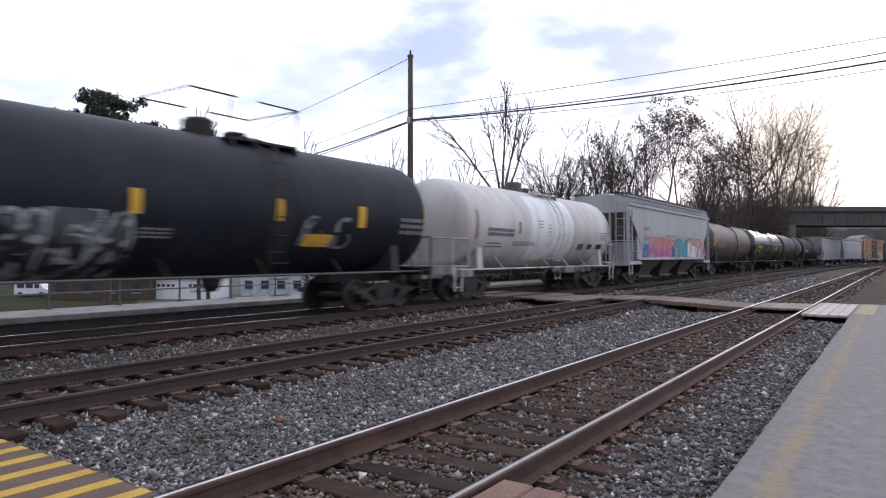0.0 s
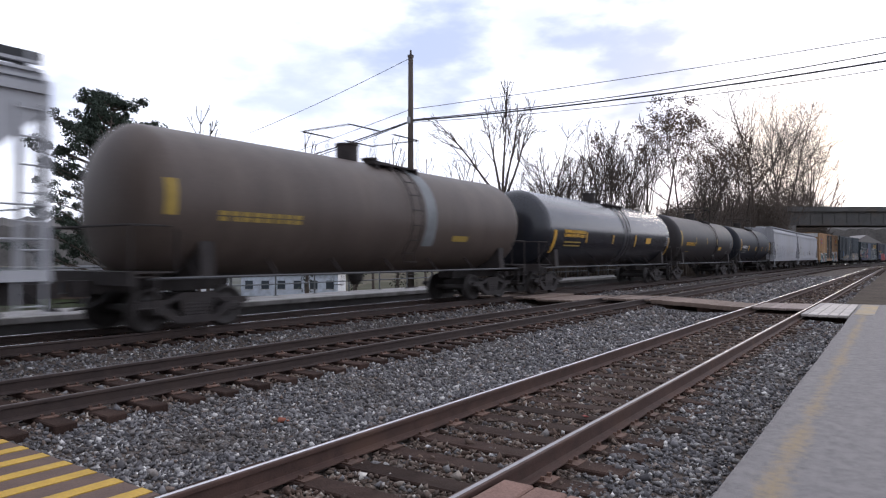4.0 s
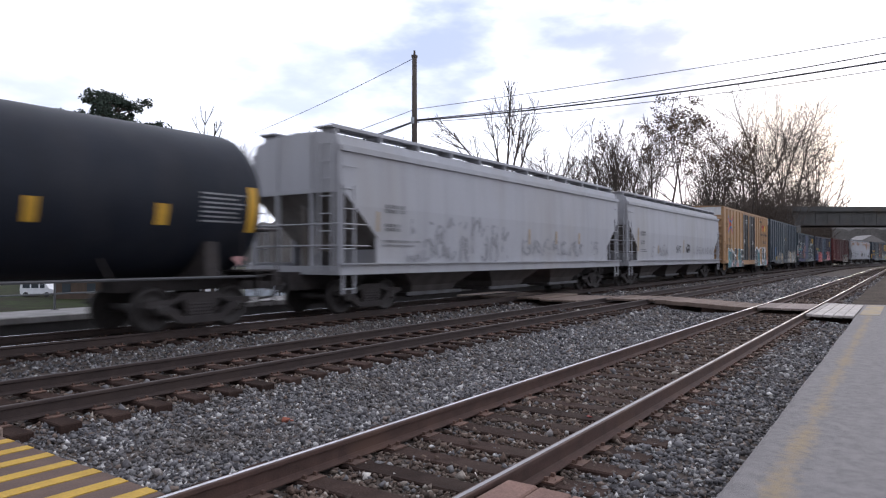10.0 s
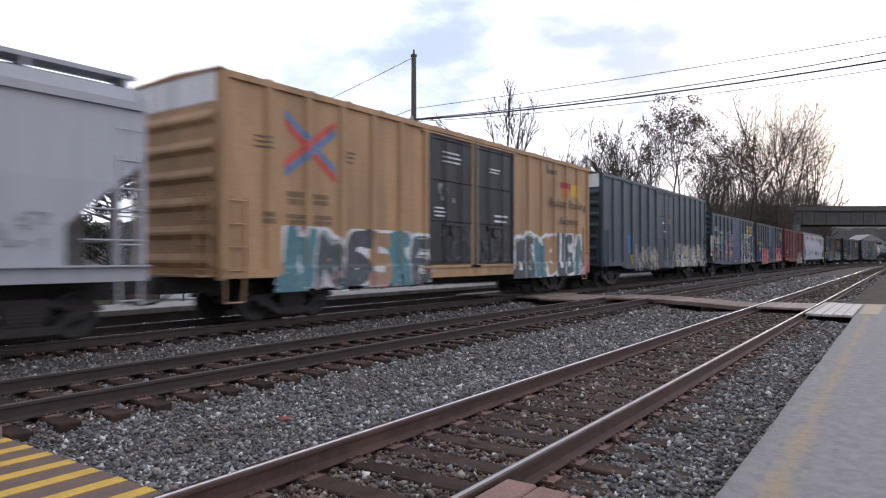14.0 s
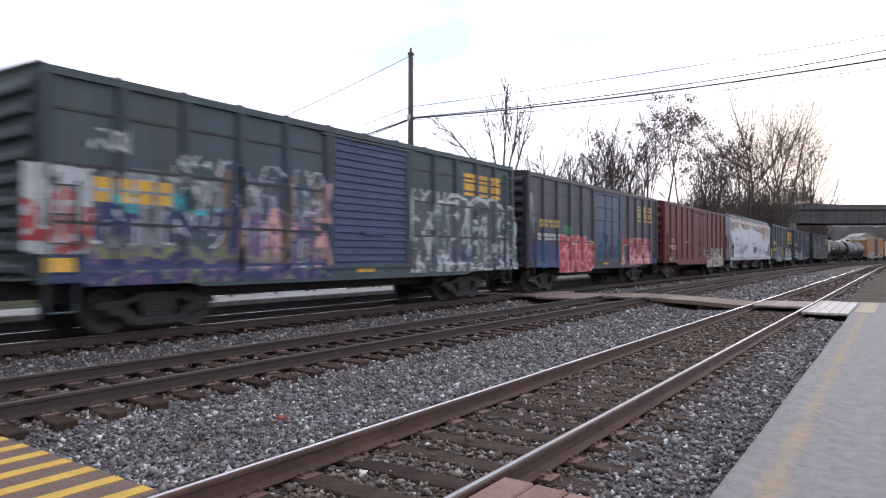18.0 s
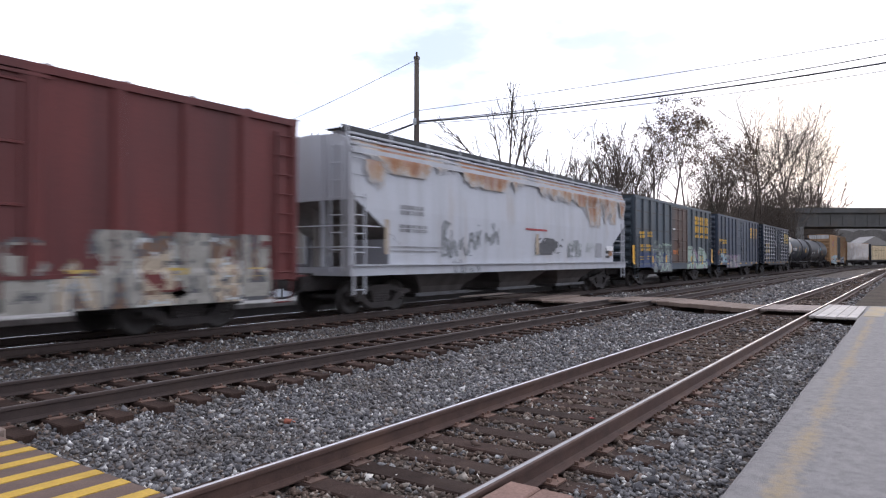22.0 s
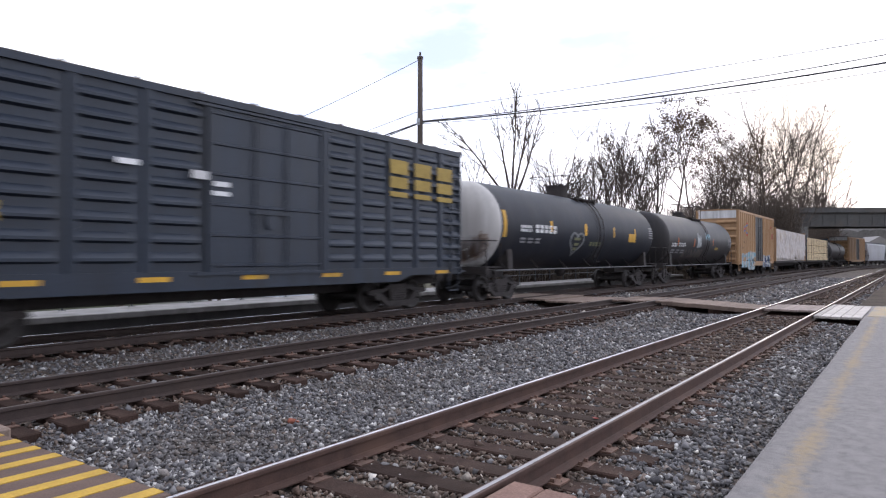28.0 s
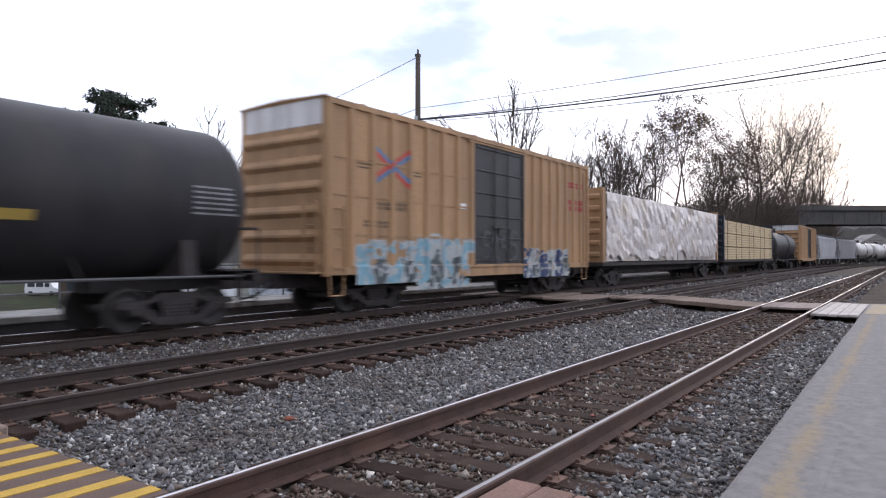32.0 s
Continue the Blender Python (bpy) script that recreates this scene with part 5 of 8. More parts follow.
def hopper(m, L, x0, x1, z1, mat, label, bays=3, style="curved", seed=1, end_mat=None, ribs=False, low=None, cut=(3.08, 1.3, 1.94)):
    """A covered hopper: the side sheet from x0 to x1, cut back below cut[0] to an upright edge cut[1] in, over sloping ends."""
    car = tagged(thing("covered_hopper", m), label, "hopper car", group="freight cars of the passing train")
    half = 1.56
    zs = 1.10
    zp, back, zq = cut
    steep = (zp - zq) / back
    sheet_low = low or zs + 0.1
    SKIN[car.name] = lambda x, z: -np.interp(z, [sheet_low + 0.02, sheet_low + 0.06, 1.9, 2.7, z1 - 0.72, z1 - 0.58, z1 - 0.34], [half + 0.08, half + 0.02, half + 0.028, half + 0.048, half + 0.08, half + 0.01, half - 0.1]) - 0.004
    # body: slightly bulging sides closed by slope sheets
    bm = bmesh.new()
    prof = [(-half + 0.01, sheet_low), (-half - 0.02, 1.9), (-half - 0.04, 2.7), (-half, z1 - 0.72), (-half + 0.06, z1 - 0.62), (-half + 0.12, z1 - 0.34), (-1.0, z1 - 0.20), (0.0, z1 - 0.14)]
    prof += [(-y, z) for y, z in prof[:-1]][::-1]
    xa, xb = x0 + 0.07, x1 - 0.07
    rings = [[bm.verts.new((xa + (xb - xa) * i / 24, y, z)) for y, z in prof] for i in range(25)]
    k = len(prof)
    for A, B in zip(rings, rings[1:]):
        for i in range(k):
            bm.faces.new((A[i], A[(i + 1) % k], B[(i + 1) % k], B[i]))
    bm.faces.new(rings[0]), bm.faces.new(rings[-1][::-1])
    for s, x in ((-1, xa), (1, xb)):
        nrm = Vector((s * steep, 0, -1)).normalized()
        bmesh.ops.bisect_plane(bm, geom=list(bm.verts) + list(bm.edges) + list(bm.faces), plane_co=(x, 0, zp), plane_no=nrm, clear_outer=True)
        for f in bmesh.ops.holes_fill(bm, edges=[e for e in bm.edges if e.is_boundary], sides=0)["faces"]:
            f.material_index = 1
    bmesh.ops.recalc_face_normals(bm, faces=bm.faces)
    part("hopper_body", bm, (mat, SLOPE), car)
    for s in (-1, 1):
        yy = s * (half + 0.02)
        bm = bmesh.new()
        box(bm, x0 + 0.02, x1 - 0.02, *sorted((yy - s * 0.06, yy + s * 0.05)), z1 - 0.72, z1 - 0.58)
        part("roof_rail", bm, mat, car)
        for x, g in ((x0 + 0.07, 1), (x1 - 0.07, -1)):
            # the side sheet's lower corner, in front of the slope sheet
            foot = (zp - sheet_low) / steep
            bm = bmesh.new()
            extrude(bm, [(x + g * back, zq), (x + g * (back + 0.1), zq - 0.06), (x + g * (foot + 0.05), sheet_low), (x + g * back, sheet_low)], "y", *sorted((s * (half - 0.05), s * (half + 0.012))))
            part("side_gusset", bm, mat, car)
        if low:
            # the sheet ends high, over dark chutes; only the ends carry a sill
            bm = bmesh.new()
            box(bm, x0 + 1.35, x1 - 1.35, *sorted((yy - s * 0.04, yy + s * 0.06)), low - 0.07, low + 0.04)
            part("side_sill", bm, mat, car)
            for a, b in ((x0, x0 + 1.75), (x1 - 1.75, x1)):
                bm = bmesh.new()
                box(bm, a, b, *sorted((yy - s * 0.04, yy + s * 0.06)), zs - 0.04, zs + 0.13)
                part("end_sill", bm, mat, car)
        else:
            bm = bmesh.new()
            box(bm, x0 - 0.02, x1 + 0.02, *sorted((yy - s * 0.04, yy + s * 0.05)), zs - 0.09, zs + 0.16)
            part("side_sill", bm, mat, car)
            bm = bmesh.new()
            box(bm, x0 - 0.02, x1 + 0.02, *sorted((yy, yy + s * 0.15)), zs + 0.16, zs + 0.19)
            part("sill_flange", bm, mat, car)
        if ribs:
            for i in range(3):
                bm = bmesh.new()
                z = z1 - 0.50 + 0.13 * i
                y2 = s * (half - 0.06 - 0.03 * i)
                box(bm, x0 + 0.1, x1 - 0.1, *sorted((y2 - s * 0.03, y2 + s * 0.05)), z, z + 0.05)
                part("roof_rib", bm, mat, car)
    # roof running boards and hatches
    for s in (-1, 1):
        bm = bmesh.new()
        box(bm, x0 + 0.0, x1 - 0.0, *sorted((s * 0.72, s * 1.26)), z1 - 0.10, z1 - 0.07)
        box(bm, x0 + 0.0, x1 - 0.0, *sorted((s * 1.26, s * 1.29)), z1 - (0.18 if style == "curved" else 0.12), z1 - (0.0 if style == "curved" else 0.04))
        rb = part("running_board", bm, WALKWAY if style == "curved" else mat, car)
        nb = 12
        for i in range(nb):
            xx = x0 + 0.2 + (x1 - x0 - 0.4) * i / (nb - 1)
            bm = bmesh.new()
            box(bm, xx - 0.03, xx + 0.03, *sorted((s * 0.78, s * 1.31)), z1 - 0.34, z1 - 0.10)
            if style == "curved":
                box(bm, xx - 0.03, xx + 0.03, *sorted((s * 1.29, s * 1.31)), z1 - 0.20, z1 + 0.01)
            part("board_bracket", bm, mat, rb)
    bm = bmesh.new()
    box(bm, x0 + 0.8, x1 - 0.8, -0.32, 0.32, z1 - 0.15, z1 - 0.02)
    part("hatch_cover", bevel(bm, 0.04), mat, car)
    for s, x in ((-1, x0), (1, x1)):
        # upper end panel, its posts, and the corner posts down to the platform
        bm = bmesh.new()
        extrude(bm, [(-half, zp), (half, zp), (half, z1 - 0.62), (half - 0.1, z1 - 0.36), (0.9, z1 - 0.2), (-0.9, z1 - 0.2), (-half + 0.1, z1 - 0.36), (-half, z1 - 0.62)], "x", *sorted((x - s * 0.03, x - s * 0.068)))
        part("end_panel", bm, mat, car)
        for yy in (-half + 0.05, -0.62, 0.62, half - 0.05):
            bm = bmesh.new()
            w = 0.05 if abs(yy) > 1 else 0.035
            box(bm, *sorted((x + s * 0.01, x - s * 0.10)), yy - w, yy + w, zs, z1 - (0.6 if abs(yy) > 1 else 0.24))
            part("end_post", bm, mat, car)
        bm = bmesh.new()
        box(bm, *sorted((x + s * 0.01, x - s * 0.08)), -half, half, zp - 0.06, zp + 0.04)
        part("end_beam", bm, mat, car)
        for yy in (-1, 1):
            ladder(car, x - s * 0.30, yy * (half + 0.04), zs - 0.55, zp + 0.1, mat, 0.40)
            for z in (zp + 0.55, zp + 0.95):
                if z < z1 - 0.75:
                    bm = bmesh.new()
                    pipe(bm, [(x - s * 0.1, yy * (half + 0.03), z), (x - s * 0.1, yy * (half + 0.09), z), (x - s * 0.5, yy * (half + 0.09), z), (x - s * 0.5, yy * (half + 0.03), z)], 0.012)
                    part("grab_iron", bm, mat, car)
        ladder(car, x + s * 0.06, -half + 0.38, zs, z1 - 0.45, mat, 0.42, along="y")
        bm = bmesh.new()
        box(bm, *sorted((x, x - s * 2.2)), -half, half, zs - 0.03, zs + 0.02)
        box(bm, *sorted((x, x - s * 0.12)), -half, half, zs - 0.09, zs + 0.12)
        part("end_platform", bm, mat, car)
        top = zp - steep * 1.62
        bm = bmesh.new()
        box(bm, *sorted((x - s * 1.62, x - s * 1.67)), -half + 0.06, half - 0.06, zs, max(zs + 0.3, top - 0.02))
        part("bolster_web", bm, mat, car)
        bm = bmesh.new()
        extrude(bm, [(x - s * 0.3, zs + 0.02), (x - s * 1.62, zs + 0.02), (x - s * 1.62, max(zs + 0.3, top - 0.03)), (x - s * 0.3, zp - steep * 0.3 - 0.03)], "y", -0.03, 0.03)
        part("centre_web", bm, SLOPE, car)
        for z in (zs + 0.62, zs + 1.15):
            bm = bmesh.new()
            pipe(bm, [(x - s * 1.1, -half, z), (x + s * 0.03, -half, z), (x + s * 0.03, half, z), (x - s * 1.1, half, z)], 0.018)
            part("end_grab", bm, mat, car)
        bm = bmesh.new()
        lathe(bm, [(-0.37, 0.1), (-0.35, 0.2), (0.35, 0.2), (0.37, 0.1)], 14, "y")
        bmesh.ops.translate(bm, vec=(x - s * 0.9, 0.1, zs + 0.3), verts=bm.verts)
        part("air_reservoir", bm, UNDER, car, smooth=True)
        bm = bmesh.new()
        box(bm, *sorted((x + s * 0.4, x - s * 3.2)), -0.28, 0.28, 0.62, zs - 0.03)
        part("draft_sill", bm, UNDER, car)
        truck(car, x - s * 1.75)
        coupler(car, s * (L / 2 - 0.34), s)
    # discharge chutes
    span = (x1 - x0 - 5.0) / bays
    for b in range(bays):
        c = x0 + 2.5 + span * (b + 0.5)
        bm = bmesh.new()
        w = span * 0.5 - 0.05
        vs = []
        for z, ww, yy in ((sheet_low + 0.02, w, 1.46), (0.62, w * 0.52, 0.95), (0.40, w * 0.46, 0.85)):
            vs.append([bm.verts.new((c + sx * ww, sy * yy, z)) for sx, sy in ((-1, -1), (1, -1), (1, 1), (-1, 1))])
        for A, B in zip(vs, vs[1:]):
            for i in range(4):
                bm.faces.new((A[i], B[i], B[(i + 1) % 4], A[(i + 1) % 4]))
        bm.faces.new(vs[0]), bm.faces.new(vs[-1][::-1])
        bmesh.ops.recalc_face_normals(bm, faces=bm.faces)
        ch = part("discharge_chute", bm, CHUTE, car)
        bm = bmesh.new()
        box(bm, c - w * 0.5, c + w * 0.5, -0.92, 0.92, 0.30, 0.398)
        part("outlet_gate", bm, UNDER, ch)
        bm = bmesh.new()
        box(bm, c - w * 0.62, c + w * 0.62, -1.0, -0.94, 0.34, 0.44)
        part("gate_rack", bm, DULLRAIL, ch)
    return car


def lumberflat(m, L, x0, x1, z1, label, wrapped, seed=1):
    car = tagged(thing("bulkhead_flatcar", m), label, "flat car", group="freight cars of the passing train")
    half = 1.45
    bm = bmesh.new()
    box(bm, x0, x1, -half, half, 1.0, 1.16)
    extrude(bm, [(x0 + 0.2, 1.0), (x1 - 0.2, 1.0), (x1 - 3.4, 0.62), (x0 + 3.4, 0.62)], "y", -0.5, 0.5)
    part("deck", bm, UNDER, car)
    for s, x in ((-1, x0), (1, x1)):
        bm = bmesh.new()
        box(bm, *sorted((x, x - s * 0.35)), -half, half, 1.16, z1)
        part("bulkhead", bm, BOX_TAN if seed % 2 else BOX_NAVY, car)
        def rib(bm):
            extrude(bm, [(0.0, -0.14), (0.07, -0.06), (0.07, 0.06), (0.0, 0.14)], "y", -1.3, 1.3)
        me = shared(f"bulkhead_rib_{seed % 2}", rib, BOX_TAN if seed % 2 else BOX_NAVY)
        for i in range(6):
            at(part("bulkhead_rib", me, None, car), Matrix.Translation((x, 0, 1.5 + (z1 - 1.9) * i / 5)) @ Matrix.Rotation(0 if s > 0 else math.pi, 4, "Z"))
        bm = bmesh.new()
        box(bm, *sorted((x + s * 0.45, x - s * 3.0)), -0.28, 0.28, 0.66, 1.0)
        part("draft_sill", bm, UNDER, car)
        truck(car, x - s * 2.2)
        coupler(car, s * (L / 2 - 0.34), s)
    bm = bmesh.new()
    box(bm, x0 + 0.4, x1 - 0.4, -0.12, 0.12, 1.16, z1 - 0.05)
    part("centre_beam", bm, UNDER, car)
    # packs of timber, stacked three high
    n, rows_ = 4, 3
    w = (x1 - x0 - 0.9) / n
    h = (z1 - 0.25 - 1.2) / rows_
    bm = bmesh.new()
    box(bm, -w / 2 + 0.02, w / 2 - 0.02, -0.62, 0.62, 0.0, h - 0.07)
    for i in range(4):
        z = (h - 0.07) * (i + 1) / 5
        box(bm, -w / 2 + 0.01, w / 2 - 0.01, -0.628, 0.628, z - 0.012, z + 0.012, 1)
    for sx in (-0.3, 0.3):
        box(bm, w * sx - 0.02, w * sx + 0.02, -0.64, 0.64, -0.005, h - 0.062, 1)
    pack = mesh_of("timber_pack", bm, (WRAP if wrapped else TIMBER, BLACKPAINT if not wrapped else WRAP2))
    for i, j, s in itertools.product(range(n), range(rows_), (-1, 1)):
        at(part("timber_pack", pack, None, car, "pack of pale sawn timber" if not wrapped else "pack in white plastic wrap"), Matrix.Translation((x0 + 0.45 + w * (i + 0.5), s * 0.77, 1.2 + h * j)))
    if wrapped:
        # a loose sheet over the load, ragged along its lower edge
        rng = random.Random(seed)
        bm = bmesh.new()
        cols = []
        nx = 60
        for i in range(nx + 1):
            x = x0 + 0.42 + (x1 - x0 - 0.84) * i / nx
            low = 1.22 + 0.9 * max(0.0, noise.noise((x * 0.35, 7, 1))) + rng.uniform(0, 0.22)
            col = []
            for k in range(9):
                z = z1 - 0.16 - (z1 - 0.16 - low) * k / 8
                col.append(bm.verts.new((x, -1.43 - 0.16 * abs(noise.noise((x * 1.1 + k * 0.5, k * 0.45, 3))) - rng.uniform(0, 0.018), z)))
            col.insert(0, bm.verts.new((x, -0.1, z1 - 0.1)))
            cols.append(col)
        for A, B in zip(cols, cols[1:]):
            for k in range(9):
                bm.faces.new((A[k], B[k], B[k + 1], A[k + 1]))
        part("plastic_sheet", bm, WRAP, car, "torn white plastic sheet hanging over the timber")
    return car


TIMBER = material("sawn_timber", (0.56, 0.43, 0.25), 0.8, grain=(0.85, 1.12), scale=2, fine=40, bump=0.2)
WRAP = material("crumpled_plastic_wrap", (0.58, 0.53, 0.51), 0.3, grain=(0.7, 1.2), scale=2.2, fine=7, bump=1.0, stain=(0.42, 0.33, 0.24), stain_at=(0.5, 0.72), stain_scale=0.9)
WRAP2 = material("wrap_folds", (0.5, 0.46, 0.44), 0.4, bump=0.2)

SPEED = 10.9
LINE = 12.70
CARS = []
TRAIN = {}


def place(cl, cr):
    """The pose at t = 0 of a car between couplings cl and cr, and its length."""
    s = (cl + cr) / 2
    x, y, a = on_line(s, LINE)
    return Matrix.Translation((x, y, TRACKS[2][2])) @ Matrix.Rotation(a, 4, "Z"), cr - cl, s


def tank(cl, cr, t0, t1, *args, **kw):
    m, L, s = place(cl, cr)
    car = tankcar(m, L, t0 - s, t1 - s, *args, **kw)
    CARS.append((car, s))
    return car


def boxc(cl, cr, b0, b1, *args, doors=(), **kw):
    m, L, s = place(cl, cr)
    car = boxcar(m, L, b0 - s, b1 - s, *args, doors=[(a - s, b - s, c, d) for a, b, c, d in doors], **kw)
    CARS.append((car, s))
    return car


def hop(cl, cr, b0, b1, *args, **kw):
    m, L, s = place(cl, cr)
    car = hopper(m, L, b0 - s, b1 - s, *args, **kw)
    CARS.append((car, s))
    return car


def flat(cl, cr, b0, b1, *args, **kw):
    m, L, s = place(cl, cr)
    car = lumberflat(m, L, b0 - s, b1 - s, *args, **kw)
    CARS.append((car, s))
    return car


def train():
    TRAIN["A"] = tank(-1.6, 16.3, -0.6, 15.8, 1.55, TANK_BLACK, "dull black tank car with faded white graffiti", big_dome=False, gear=1.7, seed=1)
    TRAIN["B"] = tank(16.3, 31.1, 17.2, 30.4, 1.50, TANK_WHITE, "dirty white tank car with white frame and railings", white_frame=True, big_dome=False, zc=2.53, gear=-0.15, seed=2)
    TRAIN["C"] = hop(31.1, 49.6, 32.2, 48.75, 4.72, HOPPER_GREY, "pale grey covered hopper with pink and turquoise graffiti", low=1.36, ribs=True, cut=(3.72, 1.3, 2.52), seed=3)
    TRAIN["D"] = tank(49.6, 65.7, 50.4, 64.9, 1.55, TANK_DUST, "dusty brown-grey tank car with a pale band", seed=4)
    TRAIN["E"] = tank(65.7, 84.2, 66.5, 83.4, 1.55, TANK_GLOSS, "glossy black tank car with yellow lettering and stripes", seed=5)
    TRAIN["F"] = tank(84.2, 101.7, 84.85, 101.0, 1.55, TANK_BROWN, "dusty dark tank car with faded yellow lettering", gear=0.9, seed=6)
    TRAIN["G"] = tank(101.7, 119.4, 102.8, 118.75, 1.55, TANK_BLACK, "plain black tank car with white stencilled bars and yellow stripes", gear=-0.22, seed=7)
    TRAIN["H"] = hop(119.4, 139.85, 120.6, 139.2, 4.72, HOPPER_LIGHT, "pale grey covered hopper with black scrawled graffiti", style="flat", seed=8)
    TRAIN["I"] = hop(139.85, 160.1, 140.5, 159.3, 4.72, HOPPER_LIGHT, "pale grey covered hopper with dark tags along its sill", style="flat", seed=9)
    TRAIN["J"] = boxc(160.1, 180.2, 160.9, 179.4, 5.16, BOX_TAN, "tan yellow high boxcar with black doors and graffiti", doors=((167.84, 170.3, DOOR_BLACK, "plug"), (170.3, 172.8, DOOR_BLACK, "plug")), seams=False, posts=12, end_ribs=6, white_top=True, roofmat=BOX_TAN, yellow_sill=False, seed=10)
    TRAIN["K"] = boxc(180.2, 200.3, 181.0, 199.4, 5.16, BOX_SLATE, "slate grey high boxcar with pale graffiti along the bottom", doors=((188.85, 192.05, BOX_SLATE, "plug"),), posts=11, seams=False, end_ribs=7, white_top=True, roofmat=BOX_SLATE, yellow_sill=False, seed=11)
    TRAIN["L"] = boxc(200.3, 217.2, 201.2, 216.6, 4.45, BOX_TEAL, "teal boxcar covered in graffiti with a ribbed blue door", doors=((207.66, 210.66, DOOR_NAVY, "ribs"),), posts=9, end_ribs=9, post_mat=POST_DARK, seed=12)
    TRAIN["M"] = boxc(217.2, 233.65, 217.7, 233.0, 4.45, BOX_PLUM, "faded plum boxcar with a blue door and pink graffiti", doors=((223.99, 227.24, DOOR_BLUE, "slide"),), posts=9, end_ribs=9, post_mat=POST_BLUE, seed=13)
    TRAIN["N"] = boxc(233.65, 250.8, 234.4, 250.0, 4.47, BOX_RED, "oxide red boxcar with white graffiti near its end", doors=((240.7, 244.53, BOX_RED, "plug"),), posts=9, seams=False, end_ribs=7, yellow_sill=False, roofmat=BOX_RED, seed=14)
    TRAIN["O"] = hop(250.8, 271.3, 251.7, 270.5, 4.75, HOPPER_RUST, "rust-streaked pale covered hopper with black graffiti", ribs=True, cut=(2.95, 1.4, 2.1), seed=15)
    TRAIN["P"] = boxc(271.3, 288.1, 272.0, 287.1, 4.58, BOX_SLATE, "slate blue boxcar with a brown door and yellow lettering", doors=((278.09, 281.28, DOOR_BROWN, "slide"),), posts=9, end_ribs=9, yellow_sill=False, post_mat=POST_DARK, seed=16)
    TRAIN["Q"] = boxc(288.1, 305.4, 289.1, 304.2, 4.58, BOX_BLUE, "dark blue boxcar with pale graffiti along its sill", doors=((295.13, 299.0, BOX_BLUE, "slide"),), posts=9, end_ribs=10, post_mat=POST_BLUE, seed=17)
    TRAIN["R"] = boxc(305.4, 322.85, 306.5, 321.8, 4.58, BOX_NAVY, "navy boxcar with horizontally ribbed sides", doors=((313.0, 316.13, BOX_NAVY, "slide"),), style="ribbed", end_ribs=11, seed=18)
    TRAIN["S"] = tank(322.85, 341.0, 323.6, 340.1, 1.55, TANK_BLACK, "black tank car with a white rounded end", head=TANK_WHITE, dome_r=0.46, seed=19)
    TRAIN["T"] = tank(341.0, 358.6, 341.9, 358.05, 1.55, TANK_SOOT, "sooty black tank car with white stencilled bars and orange stripes", big_dome=False, gear=-0.22, seed=20)
    TRAIN["U"] = boxc(358.6, 376.1, 359.9, 375.1, 5.16, BOX_TAN, "tan yellow boxcar with a black door and pale blue graffiti", doors=((366.22, 369.44, DOOR_BLACK, "slide"),), posts=15, end_ribs=6, white_top=True, roofmat=BOX_TAN, yellow_sill=False, seed=21)
    flat(376.1, 399.1, 377.0, 398.2, 4.5, "bulkhead flatcar of timber under torn white plastic", True, seed=1)
    flat(399.1, 421.6, 400.0, 420.7, 4.4, "bulkhead flatcar stacked with bare pale timber", False, seed=2)
    tank(421.6, 437.6, 422.6, 436.6, 1.45, TANK_BROWN, "weathered dark grey tank car", seed=22)
    boxc(437.6, 455.4, 438.5, 454.4, 5.16, BOX_TAN, "tan boxcar with a white-topped end", doors=((445.5, 448.5, DOOR_BLACK, "slide"),), white_top=True, posts=9, end_ribs=6, yellow_sill=False, seed=23)
    hop(455.4, 474.5, 456.4, 473.6, 4.6, HOPPER_GREY, "plain pale grey covered hopper", seed=24)
    hop(474.5, 493.6, 475.5, 492.7, 4.6, HOPPER_GREY, "plain pale grey covered hopper", seed=25)
    tank(493.6, 510.6, 494.6, 509.6, 1.5, TANK_WHITE, "plain dirty white tank car", seed=26)
    tank(510.6, 527.6, 511.6, 526.6, 1.5, TANK_WHITE, "plain dirty white tank car", seed=27)
    tank(527.6, 545.0, 528.6, 544.0, 1.5, TANK_BLACK, "plain dull black tank car", seed=28)


train()


# ---- paint on the cars: lettering as plain bars, block marks, graffiti ----
def spray(name, colour):
    return material(name, colour, 0.6, grain=(0.75, 1.15), scale=3, fine=30, bump=0.03, spec=0.3, stain=tuple(c * 0.6 for c in colour), stain_at=(0.55, 0.8), stain_scale=2.5)


SPRAY_GREY, SPRAY_MIST, SPRAY_SMOKE = spray("grey_spray", (0.19, 0.20, 0.205)), spray("pale_spray", (0.40, 0.42, 0.42)), spray("smoke_spray", (0.085, 0.085, 0.09))
SPRAY_PINK, SPRAY_RED, SPRAY_ROSE = spray("pink_spray", (0.50, 0.13, 0.26)), spray("red_spray", (0.33, 0.05, 0.05)), spray("rose_spray", (0.50, 0.27, 0.26))
SPRAY_TEAL, SPRAY_BLUE, SPRAY_SKY = spray("teal_spray", (0.04, 0.33, 0.38)), spray("blue_spray", (0.06, 0.15, 0.33)), spray("sky_spray", (0.20, 0.36, 0.44))
SPRAY_PURPLE, SPRAY_NAVY, SPRAY_CORAL = spray("purple_spray", (0.13, 0.08, 0.15)), spray("navy_spray", (0.03, 0.04, 0.10)), spray("coral_spray", (0.55, 0.13, 0.15))
SPRAY_SAND, SPRAY_OLIVE, SPRAY_MINT = spray("sand_spray", (0.38, 0.31, 0.23)), spray("olive_spray", (0.16, 0.17, 0.09)), spray("mint_spray", (0.28, 0.36, 0.29))
